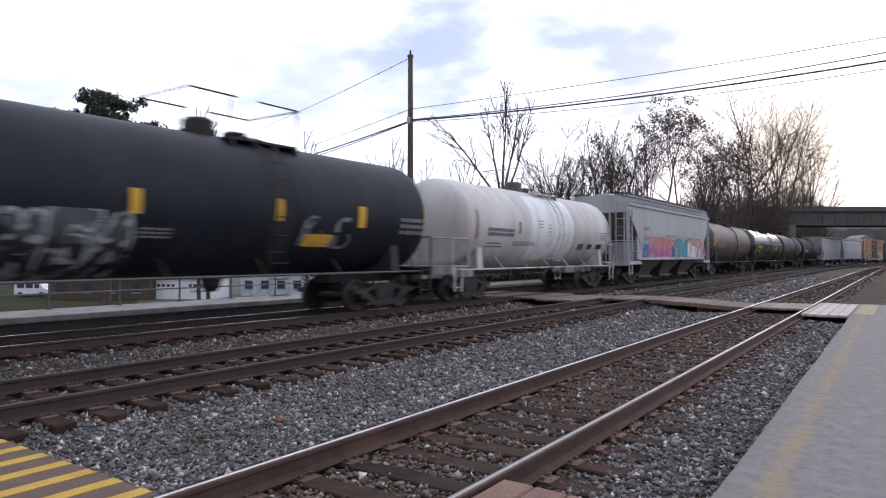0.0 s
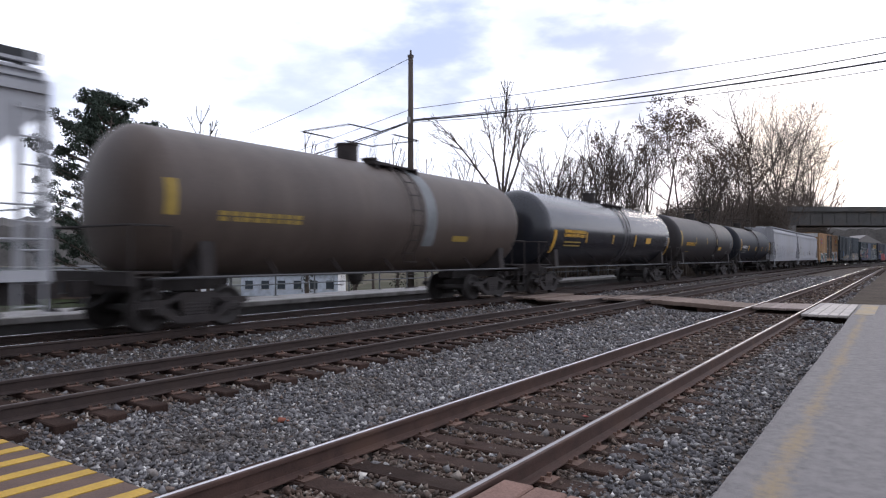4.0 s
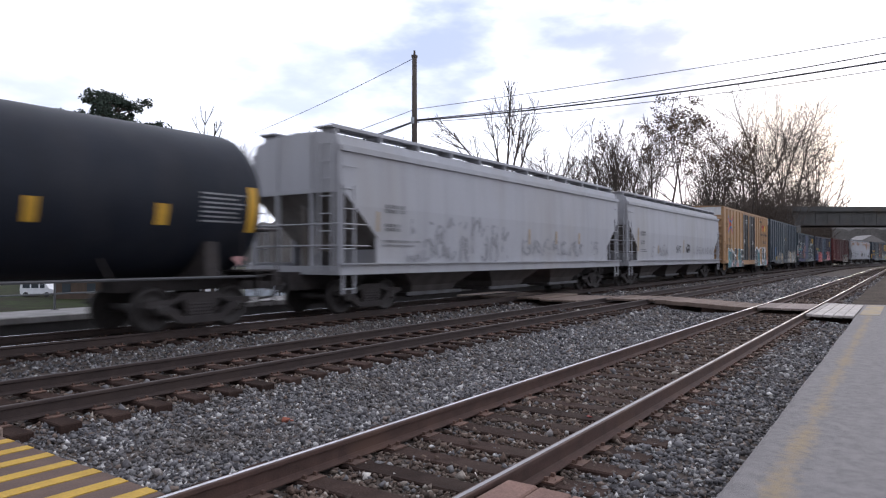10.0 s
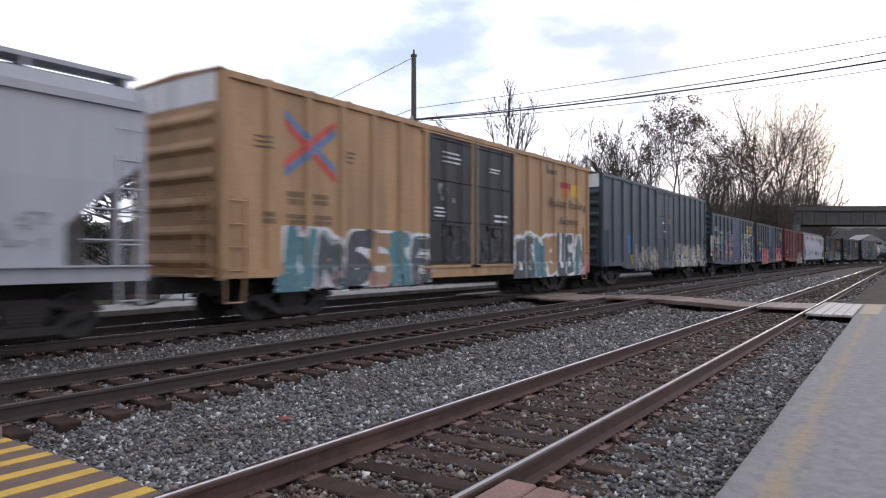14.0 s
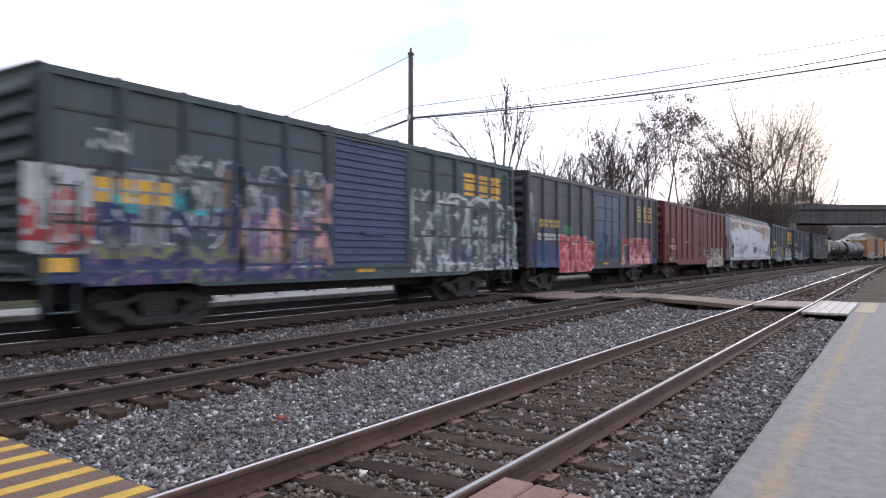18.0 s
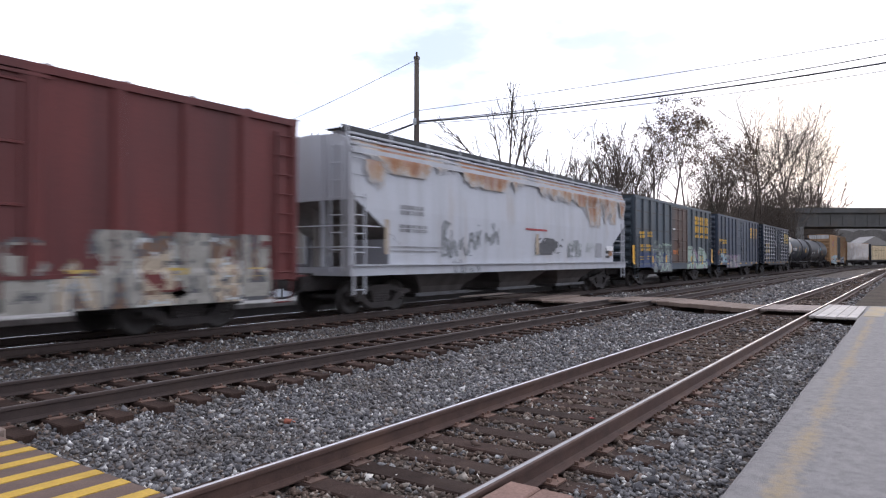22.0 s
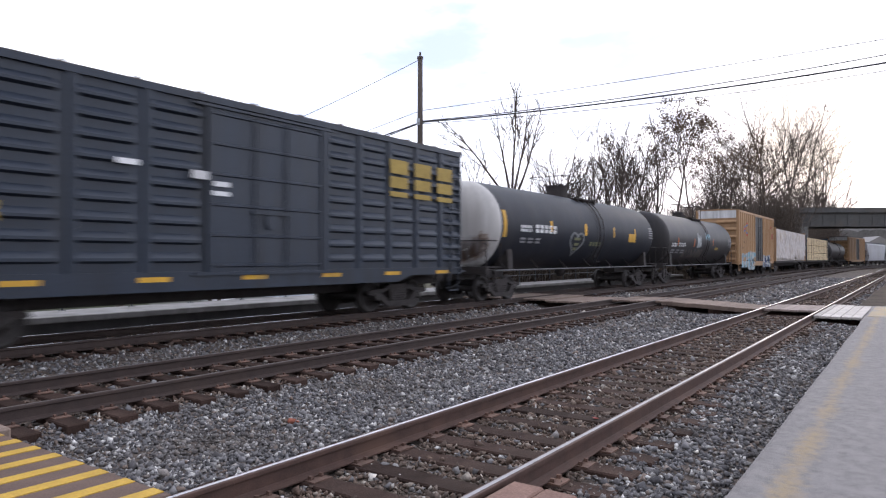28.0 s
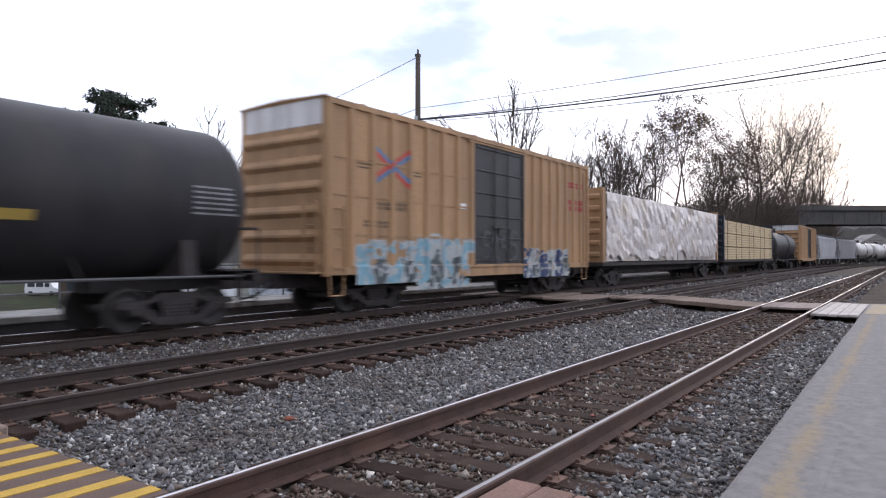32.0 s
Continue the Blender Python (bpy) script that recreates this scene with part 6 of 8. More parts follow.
SPRAY_GREEN, SPRAY_ORANGE, SPRAY_BROWN = spray("green_spray", (0.05, 0.16, 0.08)), spray("orange_spray", (0.55, 0.16, 0.04)), spray("brown_spray", (0.15, 0.09, 0.06))
RUSTPAINT, FADEDYELLOW, SLATEPAINT = spray("rust_run", (0.27, 0.14, 0.07)), spray("faded_yellow_paint", (0.36, 0.25, 0.06)), spray("slate_lettering", (0.20, 0.24, 0.30))
SPRAY_SALMON, SPRAY_DARKTEAL, SPRAY_SLATE = spray("salmon_spray", (0.52, 0.20, 0.20)), spray("dark_teal_spray", (0.10, 0.21, 0.23)), spray("slate_spray", (0.085, 0.10, 0.105))
SPRAY_LILAC = spray("lilac_spray", (0.30, 0.22, 0.29))
SPRAY_FAINT = spray("faint_grey_spray", (0.285, 0.285, 0.30))
SPRAY_MAGENTA = spray("magenta_spray", (0.43, 0.10, 0.27))
SPRAY_STONE, SPRAY_PLUMGREY = spray("stone_spray", (0.27, 0.255, 0.225)), spray("plum_grey_spray", (0.16, 0.14, 0.17))
DARKTAN, BLUEDARK = spray("brown_lettering", (0.135, 0.092, 0.055)), spray("dark_blue_spray", (0.03, 0.05, 0.12))


def cells(car, name, xs, zs, index, mats, label="", lift=0.0):
    """Paint on a car's side: a grid of small faces that follows the sheet, each coloured by its index (-1: bare)."""
    sheet = SKIN[car.name]
    X, Z = np.meshgrid(xs, zs, indexing="ij")
    Y = sheet(X, Z) - lift
    nx, nz = X.shape
    ids = np.arange(nx * nz).reshape(nx, nz)
    q = np.stack([ids[:-1, :-1], ids[1:, :-1], ids[1:, 1:], ids[:-1, 1:]], -1).reshape(-1, 4)
    idx = index.reshape(-1)
    q, idx = q[idx >= 0], idx[idx >= 0]
    if not len(q):
        return None
    me = bpy.data.meshes.new(name)
    use, inv = np.unique(q, return_inverse=True)
    co = np.stack([X, Y, Z], -1).reshape(-1, 3)[use]
    me.vertices.add(len(co))
    me.vertices.foreach_set("co", co.reshape(-1))
    me.loops.add(len(q) * 4)
    me.loops.foreach_set("vertex_index", inv.reshape(-1))
    me.polygons.add(len(q))
    me.polygons.foreach_set("loop_start", np.arange(len(q)) * 4)
    me.polygons.foreach_set("loop_total", np.full(len(q), 4))
    for m in mats:
        me.materials.append(m)
    me.polygons.foreach_set("material_index", idx.astype(np.int32))
    me.update()
    return part(name, me, None, car, label)


def patch(car, x0, x1, z0, z1, mat, name="marking", lift=0.004):
    xs = np.linspace(x0, x1, max(2, int((x1 - x0) / 0.05) + 1))
    zs = np.linspace(z0, z1, max(2, int((z1 - z0) / 0.12) + 1))
    cells(car, name, xs, zs, np.zeros((len(xs) - 1, len(zs) - 1), int), (mat,), lift=lift)


def lettering(car, x0, x1, z0, z1, rows, cols, mat):
    """Rows of bars in place of stencilled characters."""
    rng = random.Random(int(x0 * 100) + rows)
    h = (z1 - z0) / rows
    for i in range(rows):
        z = z0 + h * i
        if cols == 1:
            patch(car, x0, x0 + (x1 - x0) * rng.uniform(0.7, 1.0), z + h * 0.3, z + h * 0.7, mat, "lettering_bar")
            continue
        w = (x1 - x0) / cols
        for j in range(cols):
            a = x0 + w * j
            if rows == 1 and h > 0.15:
                # each one of two bars, joined on one side at times
                patch(car, a + w * 0.06, a + w * 0.78, z + h * 0.56, z + h * 0.98, mat, "lettering_bar")
                patch(car, a + w * (0.06 if rng.random() < 0.75 else 0.3), a + w * 0.78, z + h * 0.02, z + h * 0.44, mat, "lettering_bar")
            else:
                patch(car, a + w * 0.08, a + w * 0.74, z + h * 0.2, z + h * 0.8, mat, "lettering_bar")


def block_logo(car, x0, x1, z0, z1, mat):
    """Three plain blocks, each over a line."""
    w, h = (x1 - x0) / 3, z1 - z0
    for j in range(3):
        a, b = x0 + w * (j + 0.09), x0 + w * (j + 0.8)
        patch(car, a, b, z0 + h * 0.62, z1, mat, "logo_block")
        patch(car, a, b, z0 + h * 0.24, z0 + h * 0.54, mat, "logo_block")
        patch(car, a, b, z0, z0 + h * 0.14, mat, "logo_block")


def near_line(X, Z, a, b):
    ax, az = a
    dx, dz = b[0] - ax, b[1] - az
    t = np.clip(((X - ax) * dx + (Z - az) * dz) / max(dx * dx + dz * dz, 1e-9), 0, 1)
    return np.hypot(X - ax - t * dx, Z - az - t * dz)


def centres(lo, hi, step):
    e = np.linspace(lo, hi, max(3, int((hi - lo) / step) + 1))
    return e, (e[1:] + e[:-1]) / 2


def crossed_rails(car, x0, x1, z0, z1):
    """A red and blue cross."""
    xs, cx = centres(x0, x1, 0.035)
    zs, cz = centres(z0, z1, 0.035)
    X, Z = np.meshgrid(cx, cz, indexing="ij")
    w = (z1 - z0) * 0.056
    mx, mz = (x0 + x1) / 2, (z0 + z1) / 2
    idx = np.full(X.shape, -1)
    for a, b, up, c in (((x0, z1 - w * 1.2), (x1, z0 + w * 3.4), 0, 0), ((x0, z1 - w * 3.4), (x1, z0 + w * 1.2), 0, 1), ((x0, z0 + w * 3.4), (x1, z1 - w * 1.2), 0, 1), ((x0, z0 + w * 1.2), (x1, z1 - w * 3.4), 0, 0)):
        idx[near_line(X, Z, a, b) < w] = c
    cells(car, "cross_emblem", xs, zs, idx, (EMBLEM_BLUE, SPRAY_ORANGE_RED), "red and blue crossed-bar emblem", lift=0.004)


EMBLEM_BLUE = spray("faded_blue_emblem", (0.125, 0.20, 0.33))
SPRAY_ORANGE_RED = spray("orange_red_paint", (0.52, 0.09, 0.06))


def heart(car, x0, x1, z0, z1):
    xs, cx = centres(x0, x1, 0.035)
    zs, cz = centres(z0, z1, 0.035)
    X, Z = np.meshgrid(cx, cz, indexing="ij")
    u, v = (X - (x0 + x1) / 2) / (x1 - x0) * 2.1, (Z - (z0 + z1) / 2) / (z1 - z0) * 2.1
    a = np.linspace(0, 2 * math.pi, 40)
    hx, hz = np.sin(a) ** 3, (13 * np.cos(a) - 5 * np.cos(2 * a) - 2 * np.cos(3 * a) - np.cos(4 * a) + 2.5) / 15
    gap = np.min([near_line(u, v, (hx[i], hz[i]), (hx[i + 1], hz[i + 1])) for i in range(39)], axis=0)
    idx = np.where(gap < 0.085, 0, -1)
    for k in range(3):
        idx[(np.abs(v - 0.45 + 0.42 * k) < 0.11) & (np.abs(u) < 0.42 - 0.08 * k)] = 1
    cells(car, "heart_emblem", xs, zs, idx, (SPRAY_GREY, SPRAY_OLIVE), "pale outlined heart with barred lettering", lift=0.004)


def rust_bloom(car, x0, x1, z0, z1, hang=True, mats=None):
    """Rust that has run down from the roof edge."""
    z1 = min(z1, 4.40)
    xs, cx = centres(x0, x1, 0.035)
    zs, cz = centres(z0, z1, 0.05)
    X, Z = np.meshgrid(cx, cz, indexing="ij")
    n = np.array([[0.7 * noise.noise((x * 1.3, 3.1, z * 0.4)) + 0.4 * noise.noise((x * 4.5, 1.0, z * 1.2)) + 0.3 * noise.noise((x * 19, 4.0, z * 7)) for z in cz] for x in cx])
    u, v = np.abs((X - (x0 + x1) / 2) / (x1 - x0) * 2), (z1 - Z) / (z1 - z0)
    f = n * 0.8 + 0.55 - 0.7 * u ** 2 - 0.65 * v ** 2
    if not hang:
        f = n * 0.9 + 0.42 - 0.9 * u ** 2 - 0.9 * (2 * v - 1) ** 2
    idx = np.select([f > 0.46, f > 0.32, f > 0.17, f > 0.04, f > -0.09], [0, 1, 2, 3, 4], -1)
    cells(car, "rust_bloom", xs, zs, idx, mats or RUST_RUN, "orange rust run down the side", lift=0.002)


def rust(name, colour):
    return material(name, colour, 0.85, grain=(0.75, 1.2), scale=3, fine=40, bump=0.1, streak=0.3, stain=tuple(0.5 * (c + d) for c, d in zip(colour, (0.42, 0.42, 0.44))), stain_at=(0.45, 0.7), stain_scale=2.5)


# from solid rust to a faint tan wash over the pale paint
RUST_RUN = (rust("orange_rust", (0.28, 0.125, 0.06)), rust("worn_rust", (0.32, 0.165, 0.085)), rust("thin_rust", (0.37, 0.24, 0.155)), rust("rust_wash", (0.385, 0.315, 0.26)), rust("faint_rust_wash", (0.40, 0.375, 0.36)))


RUST_DARK = (rust("brown_grime", (0.09, 0.06, 0.045)), rust("worn_grime", (0.15, 0.105, 0.08)), rust("thin_grime", (0.26, 0.205, 0.17)), rust("grime_wash", (0.38, 0.33, 0.29)), rust("faint_grime", (0.47, 0.44, 0.41)))


def wording(car, x0, x1, z0, z1, words):
    cu = bpy.data.curves.new("wording", "FONT")
    cu.body, cu.size, cu.extrude = words, (z1 - z0) * 1.35, 0.002
    ob = new("wording", cu)
    bpy.context.view_layer.update()
    me = bpy.data.meshes.new_from_object(ob)
    bpy.data.objects.remove(ob)
    wide = max(v.co.x for v in me.vertices)
    me.materials.append(BLACKPAINT)
    o = part("wording", me, None, car, "black painted slogan")
    at(o, Matrix.Translation((x0, -1.60, z0)) @ Matrix.Rotation(math.pi / 2, 4, "X") @ Matrix.Diagonal(((x1 - x0) / wide, 1, 1, 1)))


def placard(car, x0, x1, z0, z1, mat):
    """A small diamond-shaped sign in a holder."""
    cx, cz, w, h = (x0 + x1) / 2, (z0 + z1) / 2, (x1 - x0) / 2, (z1 - z0) / 2
    y = float(SKIN[car.name](np.array([cx]), np.array([cz]))[0]) - 0.03
    bm = bmesh.new()
    extrude(bm, [(cx - w, cz), (cx, cz - h), (cx + w, cz), (cx, cz + h)], "y", y - 0.01, y)
    part("placard", bm, mat, car, "small diamond placard")


# bent forms, as polylines in a unit square
FORMS = (((0.1, 0), (0.1, 1), (0.9, 1)), ((0.05, 0), (0.2, 1), (0.75, 0.55), (0.3, 0.45), (0.95, 0)), ((0.9, 0.9), (0.2, 1), (0.1, 0.5), (0.9, 0.45), (0.85, 0.05), (0.1, 0.0)), ((0.05, 0), (0.25, 1), (0.5, 0.3), (0.75, 1), (0.95, 0)),
         ((0.1, 1), (0.1, 0.1), (0.9, 0.05), (0.9, 1)), ((0.9, 0.8), (0.5, 1), (0.1, 0.6), (0.3, 0.0), (0.9, 0.15), (0.85, 0.5), (0.5, 0.5)), ((0.05, 0), (0.45, 1), (0.95, 0.05)), ((0.15, 0), (0.1, 1), (0.15, 0.5), (0.9, 1), (0.3, 0.5), (0.95, 0)))


def graffiti(car, x0, x1, z0, z1, n, seed, fill, edge, halo, thin=False, mix=(), low=None, shine=None, crisp=False, rim=0.045, fade=True):
    """Sprayed abstract forms: fat bent strokes with an outline, a ground where one is given, worn and patchy."""
    rng = random.Random(seed * 7 + 1)
    step = 0.03 if x1 - x0 < 3.5 else 0.04
    xs, cx = centres(x0, x1, step)
    zs, cz = centres(z0, z1, step)
    X, Z = np.meshgrid(cx, cz, indexing="ij")
    h, w = z1 - z0, (x1 - x0) / n
    d = np.full(X.shape, 9.0)
    owner = np.zeros(X.shape, int)
    for i in range(n):
        a0, wide = x0 + w * (i + rng.uniform(-0.06, 0.06)), w * rng.uniform(0.95, 1.12)
        lo, hi = z0 + h * rng.uniform(0.02, 0.14), z1 - h * rng.uniform(0.06, 0.26)
        lean = rng.uniform(-0.12, 0.22) * wide
        for form in rng.sample(FORMS, 2 if thin or rng.random() < 0.45 else 1):
            line = [(a0 + wide * (0.08 + 0.84 * u) + lean * v + rng.uniform(-0.05, 0.05) * wide, lo + (hi - lo) * v) for u, v in form]
            for _ in range(2 if rng.random() < 0.5 or thin else 0):
                soft = [line[0]]
                for a, b in zip(line, line[1:]):
                    soft += [(a[0] * 0.75 + b[0] * 0.25, a[1] * 0.75 + b[1] * 0.25), (a[0] * 0.25 + b[0] * 0.75, a[1] * 0.25 + b[1] * 0.75)]
                line = soft + [line[-1]]
            for a, b in zip(line, line[1:]):
                e = near_line(X, Z, a, b)
                owner = np.where(e < d, i, owner)
                d = np.minimum(d, e)
    rough = np.array([[noise.noise((x * 2.3 + seed, 0.3, z * 2.3)) for z in cz] for x in cx])
    worn = np.array([[noise.noise((x * 1.1 + seed * 3, 5.3, z * 1.6)) + 0.6 * noise.noise((x * 5.0, 2.2 + seed, z * 4.0)) for z in cz] for x in cx])
    idx = np.full(X.shape, -1)
    if thin:
        core = 0.016 * h / 0.9 + rough * 0.01
        idx[d < core + 0.014] = 1
        idx[worn > 0.12] = -1
    else:
        core = 0.20 * min(w, h * 0.8) * (1 + 0.4 * rough)
        rim = core + rim * h
        if halo:
            idx[(d < rim + 0.10 * h) | ((d < rim + 0.4 * h) & (rough + worn > -0.1))] = 2
            ends = np.minimum(np.minimum(X - x0, x1 - X), z1 - Z)
            idx[ends < (0.22 + 0.35 * rough + 0.2 * worn) * h] = -1
        idx[d < rim] = 1
        inner = d < core
        idx[inner] = 0
        if halo and fade:
            idx[inner & (Z > z0 + h * (0.62 + 0.3 * rough))] = 2
        if low:
            idx[inner & (Z < z0 + h * (0.48 + 0.35 * rough))] = 3 + len(mix)
        # the forms are parted by their outlines, and carry a thin shine
        seam = np.zeros(X.shape, bool)
        seam[1:] |= owner[1:] != owner[:-1]
        seam[:-1] |= seam[1:]
        idx[inner & seam] = 1
        if shine:
            idx[(np.abs(d - core * 0.72) < 0.028) & (rough > -0.05)] = 4 + len(mix)
        for k in range(len(mix)):
            idx[inner & ((owner + k) % (len(mix) + 1) == 0)] = 3 + k
            idx[(idx == 2) & (worn > 0.18 + 0.16 * k) & (worn < 0.34 + 0.16 * k)] = 3 + k
        fleck = np.array([[noise.noise((x * 5.5 + seed, 8.1, z * 5.5)) for z in cz] for x in cx])
        if crisp:
            idx[worn + 0.5 * fleck > 0.85] = -1
        else:
            idx[(idx >= 0) & (fleck > 0.36)] = 1
            idx[(idx == 0) & (fleck < -0.38)] = 2
            idx[(worn > 0.5) | ((worn > 0.32) & (fleck > 0.12))] = -1
    cells(car, "graffiti", xs, zs, idx, (fill, edge, halo or fill) + tuple(mix) + (low or fill, shine or fill), "sprayed graffiti", lift=0.002)


def paintwork():
    c = TRAIN["A"]
    graffiti(c, -2.85, -0.67, 1.04, 2.25, 3, 1, BLACKPAINT, SPRAY_MIST, SPRAY_SLATE, shine=SPRAY_GREY)
    graffiti(c, 3.14, 4.98, 1.64, 2.43, 3, 2, SPRAY_MIST, SPRAY_GREY, None, thin=True)
    patch(c, 3.4, 4.31, 1.68, 1.97, CARYELLOW)
    patch(c, -0.84, -0.63, 2.21, 2.66, CARYELLOW)
    patch(c, 2.48, 2.69, 2.22, 2.71, CARYELLOW)
    patch(c, 5.13, 5.4, 2.17, 2.7, CARYELLOW)
    lettering(c, 6.82, 7.97, 2.02, 2.53, 3, 5, GREYTEXT)
    lettering(c, -0.6, 0.07, 1.77, 1.99, 3, 5, GREYTEXT)
    patch(c, 7.89, 8.17, 2.01, 2.78, CARYELLOW)
    c = TRAIN["B"]
    patch(c, -1.69, 2.05, 1.34, 3.73, FRESH_WHITE)
    lettering(c, -4.82, -3, 2.14, 2.42, 1, 9, SPRAY_SMOKE)
    lettering(c, -4.75, -3.38, 1.73, 1.96, 2, 1, SPRAY_GREY)
    lettering(c, -2.94, -1.22, 1.84, 2, 1, 8, SLATEPAINT)
    lettering(c, -1.12, -0.69, 2.5, 2.84, 3, 1, SLATEPAINT)
    patch(c, -2.7, -2.53, 2.26, 2.69, RUSTPAINT)
    patch(c, -0.25, -0.08, 2.26, 2.69, RUSTPAINT)
    lettering(c, 4.97, 5.93, 2.17, 2.55, 5, 1, SLATEPAINT)
    patch(c, 3.78, 4.26, 1.77, 1.99, BLACKPAINT)
    patch(c, 4.74, 5.4, 1.79, 2, BLACKPAINT)
    patch(c, 2.73, 3.34, 1.74, 1.99, SPRAY_BROWN)
    patch(c, -5.56, -5.44, 2.03, 2.95, RUSTPAINT)
    patch(c, 5.91, 6.06, 2.39, 2.94, RUSTPAINT)
    patch(c, -0.6, 1.75, 1.87, 1.94, WHITE)
    c = TRAIN["C"]
    lettering(c, -5.84, -4.89, 2.83, 3.03, 1, 5, GREYTEXT)
    lettering(c, -5.84, -4.89, 2.32, 2.51, 1, 5, GREYTEXT)
    graffiti(c, -6.09, -5.03, 1.4, 2.16, 1, 3, SPRAY_BLUE, SPRAY_BLUE, SPRAY_BLUE)
    graffiti(c, -5.03, -0.27, 1.39, 2.53, 4, 4, SPRAY_SALMON, SPRAY_PURPLE, None, low=SPRAY_MAGENTA, shine=SPRAY_ROSE, crisp=True)
    graffiti(c, -0.75, -0.1, 1.42, 2.2, 1, 70, SPRAY_BLUE, SPRAY_PURPLE, None)
    graffiti(c, -0.13, 2.67, 1.42, 2.53, 3, 5, SPRAY_TEAL, SPRAY_RED, None, low=SPRAY_TEAL, shine=SPRAY_DARKTEAL, crisp=True)
    graffiti(c, 2.76, 6.47, 1.42, 2.62, 4, 6, WHITE, SPRAY_PURPLE, SPRAY_ROSE, crisp=True)
    graffiti(c, 6.47, 7.49, 1.44, 2.14, 1, 7, SPRAY_PINK, SPRAY_PURPLE, None)
    lettering(c, -1.88, 0.11, 2.54, 2.72, 1, 16, SPRAY_ROSE)
    lettering(c, 3.67, 4.65, 2.71, 3.01, 2, 1, GREYTEXT)
    patch(c, 1.07, 1.71, 1.37, 1.44, CARYELLOW)
    c = TRAIN["D"]
    lettering(c, -5.7, -3.41, 2.16, 2.37, 1, 8, FADEDYELLOW)
    patch(c, -6.84, -6.62, 2.23, 2.92, FADEDYELLOW)
    patch(c, 2.75, 3.59, 1.91, 2.08, FADEDYELLOW)
    patch(c, 1.28, 1.8, 1.75, 4.06, SPRAY_GREY)
    c = TRAIN["E"]
    patch(c, -7.56, -7.32, 1.61, 2.5, CARYELLOW)
    patch(c, -4.34, -4.24, 2.05, 2.5, CARYELLOW)
    patch(c, -1.17, -1.05, 2.05, 2.45, CARYELLOW)
    patch(c, 1.96, 2.12, 1.97, 2.56, CARYELLOW)
    patch(c, 3.7, 4.49, 2.14, 2.43, CARYELLOW)
    lettering(c, -6.59, -4.43, 2.25, 2.55, 1, 13, CARYELLOW)
    lettering(c, -6.49, -4.85, 1.84, 2.12, 2, 1, FADEDYELLOW)
    lettering(c, 7.2, 8.28, 2.06, 2.61, 5, 1, GREYTEXT)
    patch(c, 7.66, 7.93, 1.57, 2.53, CARYELLOW)
    placard(c, 7.06, 7.56, 1.19, 1.61, WHITE)
    c = TRAIN["F"]
    patch(c, -7.46, -7.18, 2.15, 3.06, FADEDYELLOW)
    patch(c, -3.94, -3.81, 2.29, 2.73, FADEDYELLOW)
    patch(c, -1.06, -0.89, 2.31, 2.75, FADEDYELLOW)
    patch(c, 1.86, 2, 2.34, 2.73, FADEDYELLOW)
    patch(c, 2.71, 3.5, 1.93, 2.17, CARYELLOW)
    lettering(c, -6.28, -4.14, 2.17, 2.38, 1, 12, CARYELLOW)
    lettering(c, -6.09, -5.09, 1.72, 1.85, 1, 1, FADEDYELLOW)
    lettering(c, 6.37, 7.46, 2.1, 2.58, 6, 1, GREYTEXT)
    lettering(c, 5.49, 5.99, 1.67, 1.93, 2, 1, GREYTEXT)
    patch(c, 7.57, 7.77, 2.16, 3.07, CARYELLOW)
    c = TRAIN["G"]
    patch(c, -6.69, -6.45, 2, 2.93, CARYELLOW)
    patch(c, -3.5, -3.17, 1.99, 2.42, CARYELLOW)
    patch(c, -0.08, 0.19, 1.98, 2.39, CARYELLOW)
    patch(c, 3.16, 3.36, 1.99, 2.39, CARYELLOW)
    patch(c, 5.37, 5.61, 2.03, 2.42, CARYELLOW)
    lettering(c, -6.07, -3.96, 2.19, 2.41, 1, 11, WHITE)
    lettering(c, -5.82, -4.19, 1.77, 2.04, 2, 4, GREYTEXT)
    lettering(c, 6.3, 7.42, 2.1, 2.73, 7, 1, GREYTEXT)
    patch(c, 7.4, 7.63, 1.95, 2.88, CARYELLOW)
    placard(c, 7.36, 7.7, 1.25, 1.57, SPRAY_ROSE)
    c = TRAIN["H"]
    lettering(c, -7.36, -6.5, 2.58, 2.81, 1, 5, GREYTEXT)
    lettering(c, -7.39, -6.69, 2.11, 2.31, 1, 5, GREYTEXT)
    lettering(c, -7.47, -5.68, 1.69, 1.92, 2, 1, GREYTEXT)
    graffiti(c, -6.42, -0.85, 1.22, 2.77, 9, 8, SPRAY_MIST, SPRAY_FAINT, None, thin=True)
    graffiti(c, 0.09, 7.16, 1.45, 2.23, 9, 9, SPRAY_GREY, SPRAY_FAINT, None, thin=True)
    patch(c, -7.71, -7.58, 2.09, 2.6, SPRAY_SAND)
    patch(c, 0.58, 0.72, 1.89, 2.43, SPRAY_SAND)
    patch(c, 2.79, 2.95, 1.93, 2.42, SPRAY_SAND)
    patch(c, 4.93, 5.12, 1.97, 2.43, SPRAY_SAND)
    c = TRAIN["I"]
    lettering(c, -7.66, -6.84, 2.52, 2.78, 1, 5, GREYTEXT)
    lettering(c, -7.66, -7, 2.09, 2.3, 1, 5, GREYTEXT)
    lettering(c, -7.77, -6.4, 1.68, 1.88, 2, 1, GREYTEXT)
    graffiti(c, -6, -2.84, 1.45, 2.2, 5, 10, SPRAY_MIST, SPRAY_FAINT, None, thin=True)
    graffiti(c, -2.03, -0.44, 1.7, 2.19, 3, 11, SPRAY_GREY, SPRAY_SMOKE, None, thin=True)
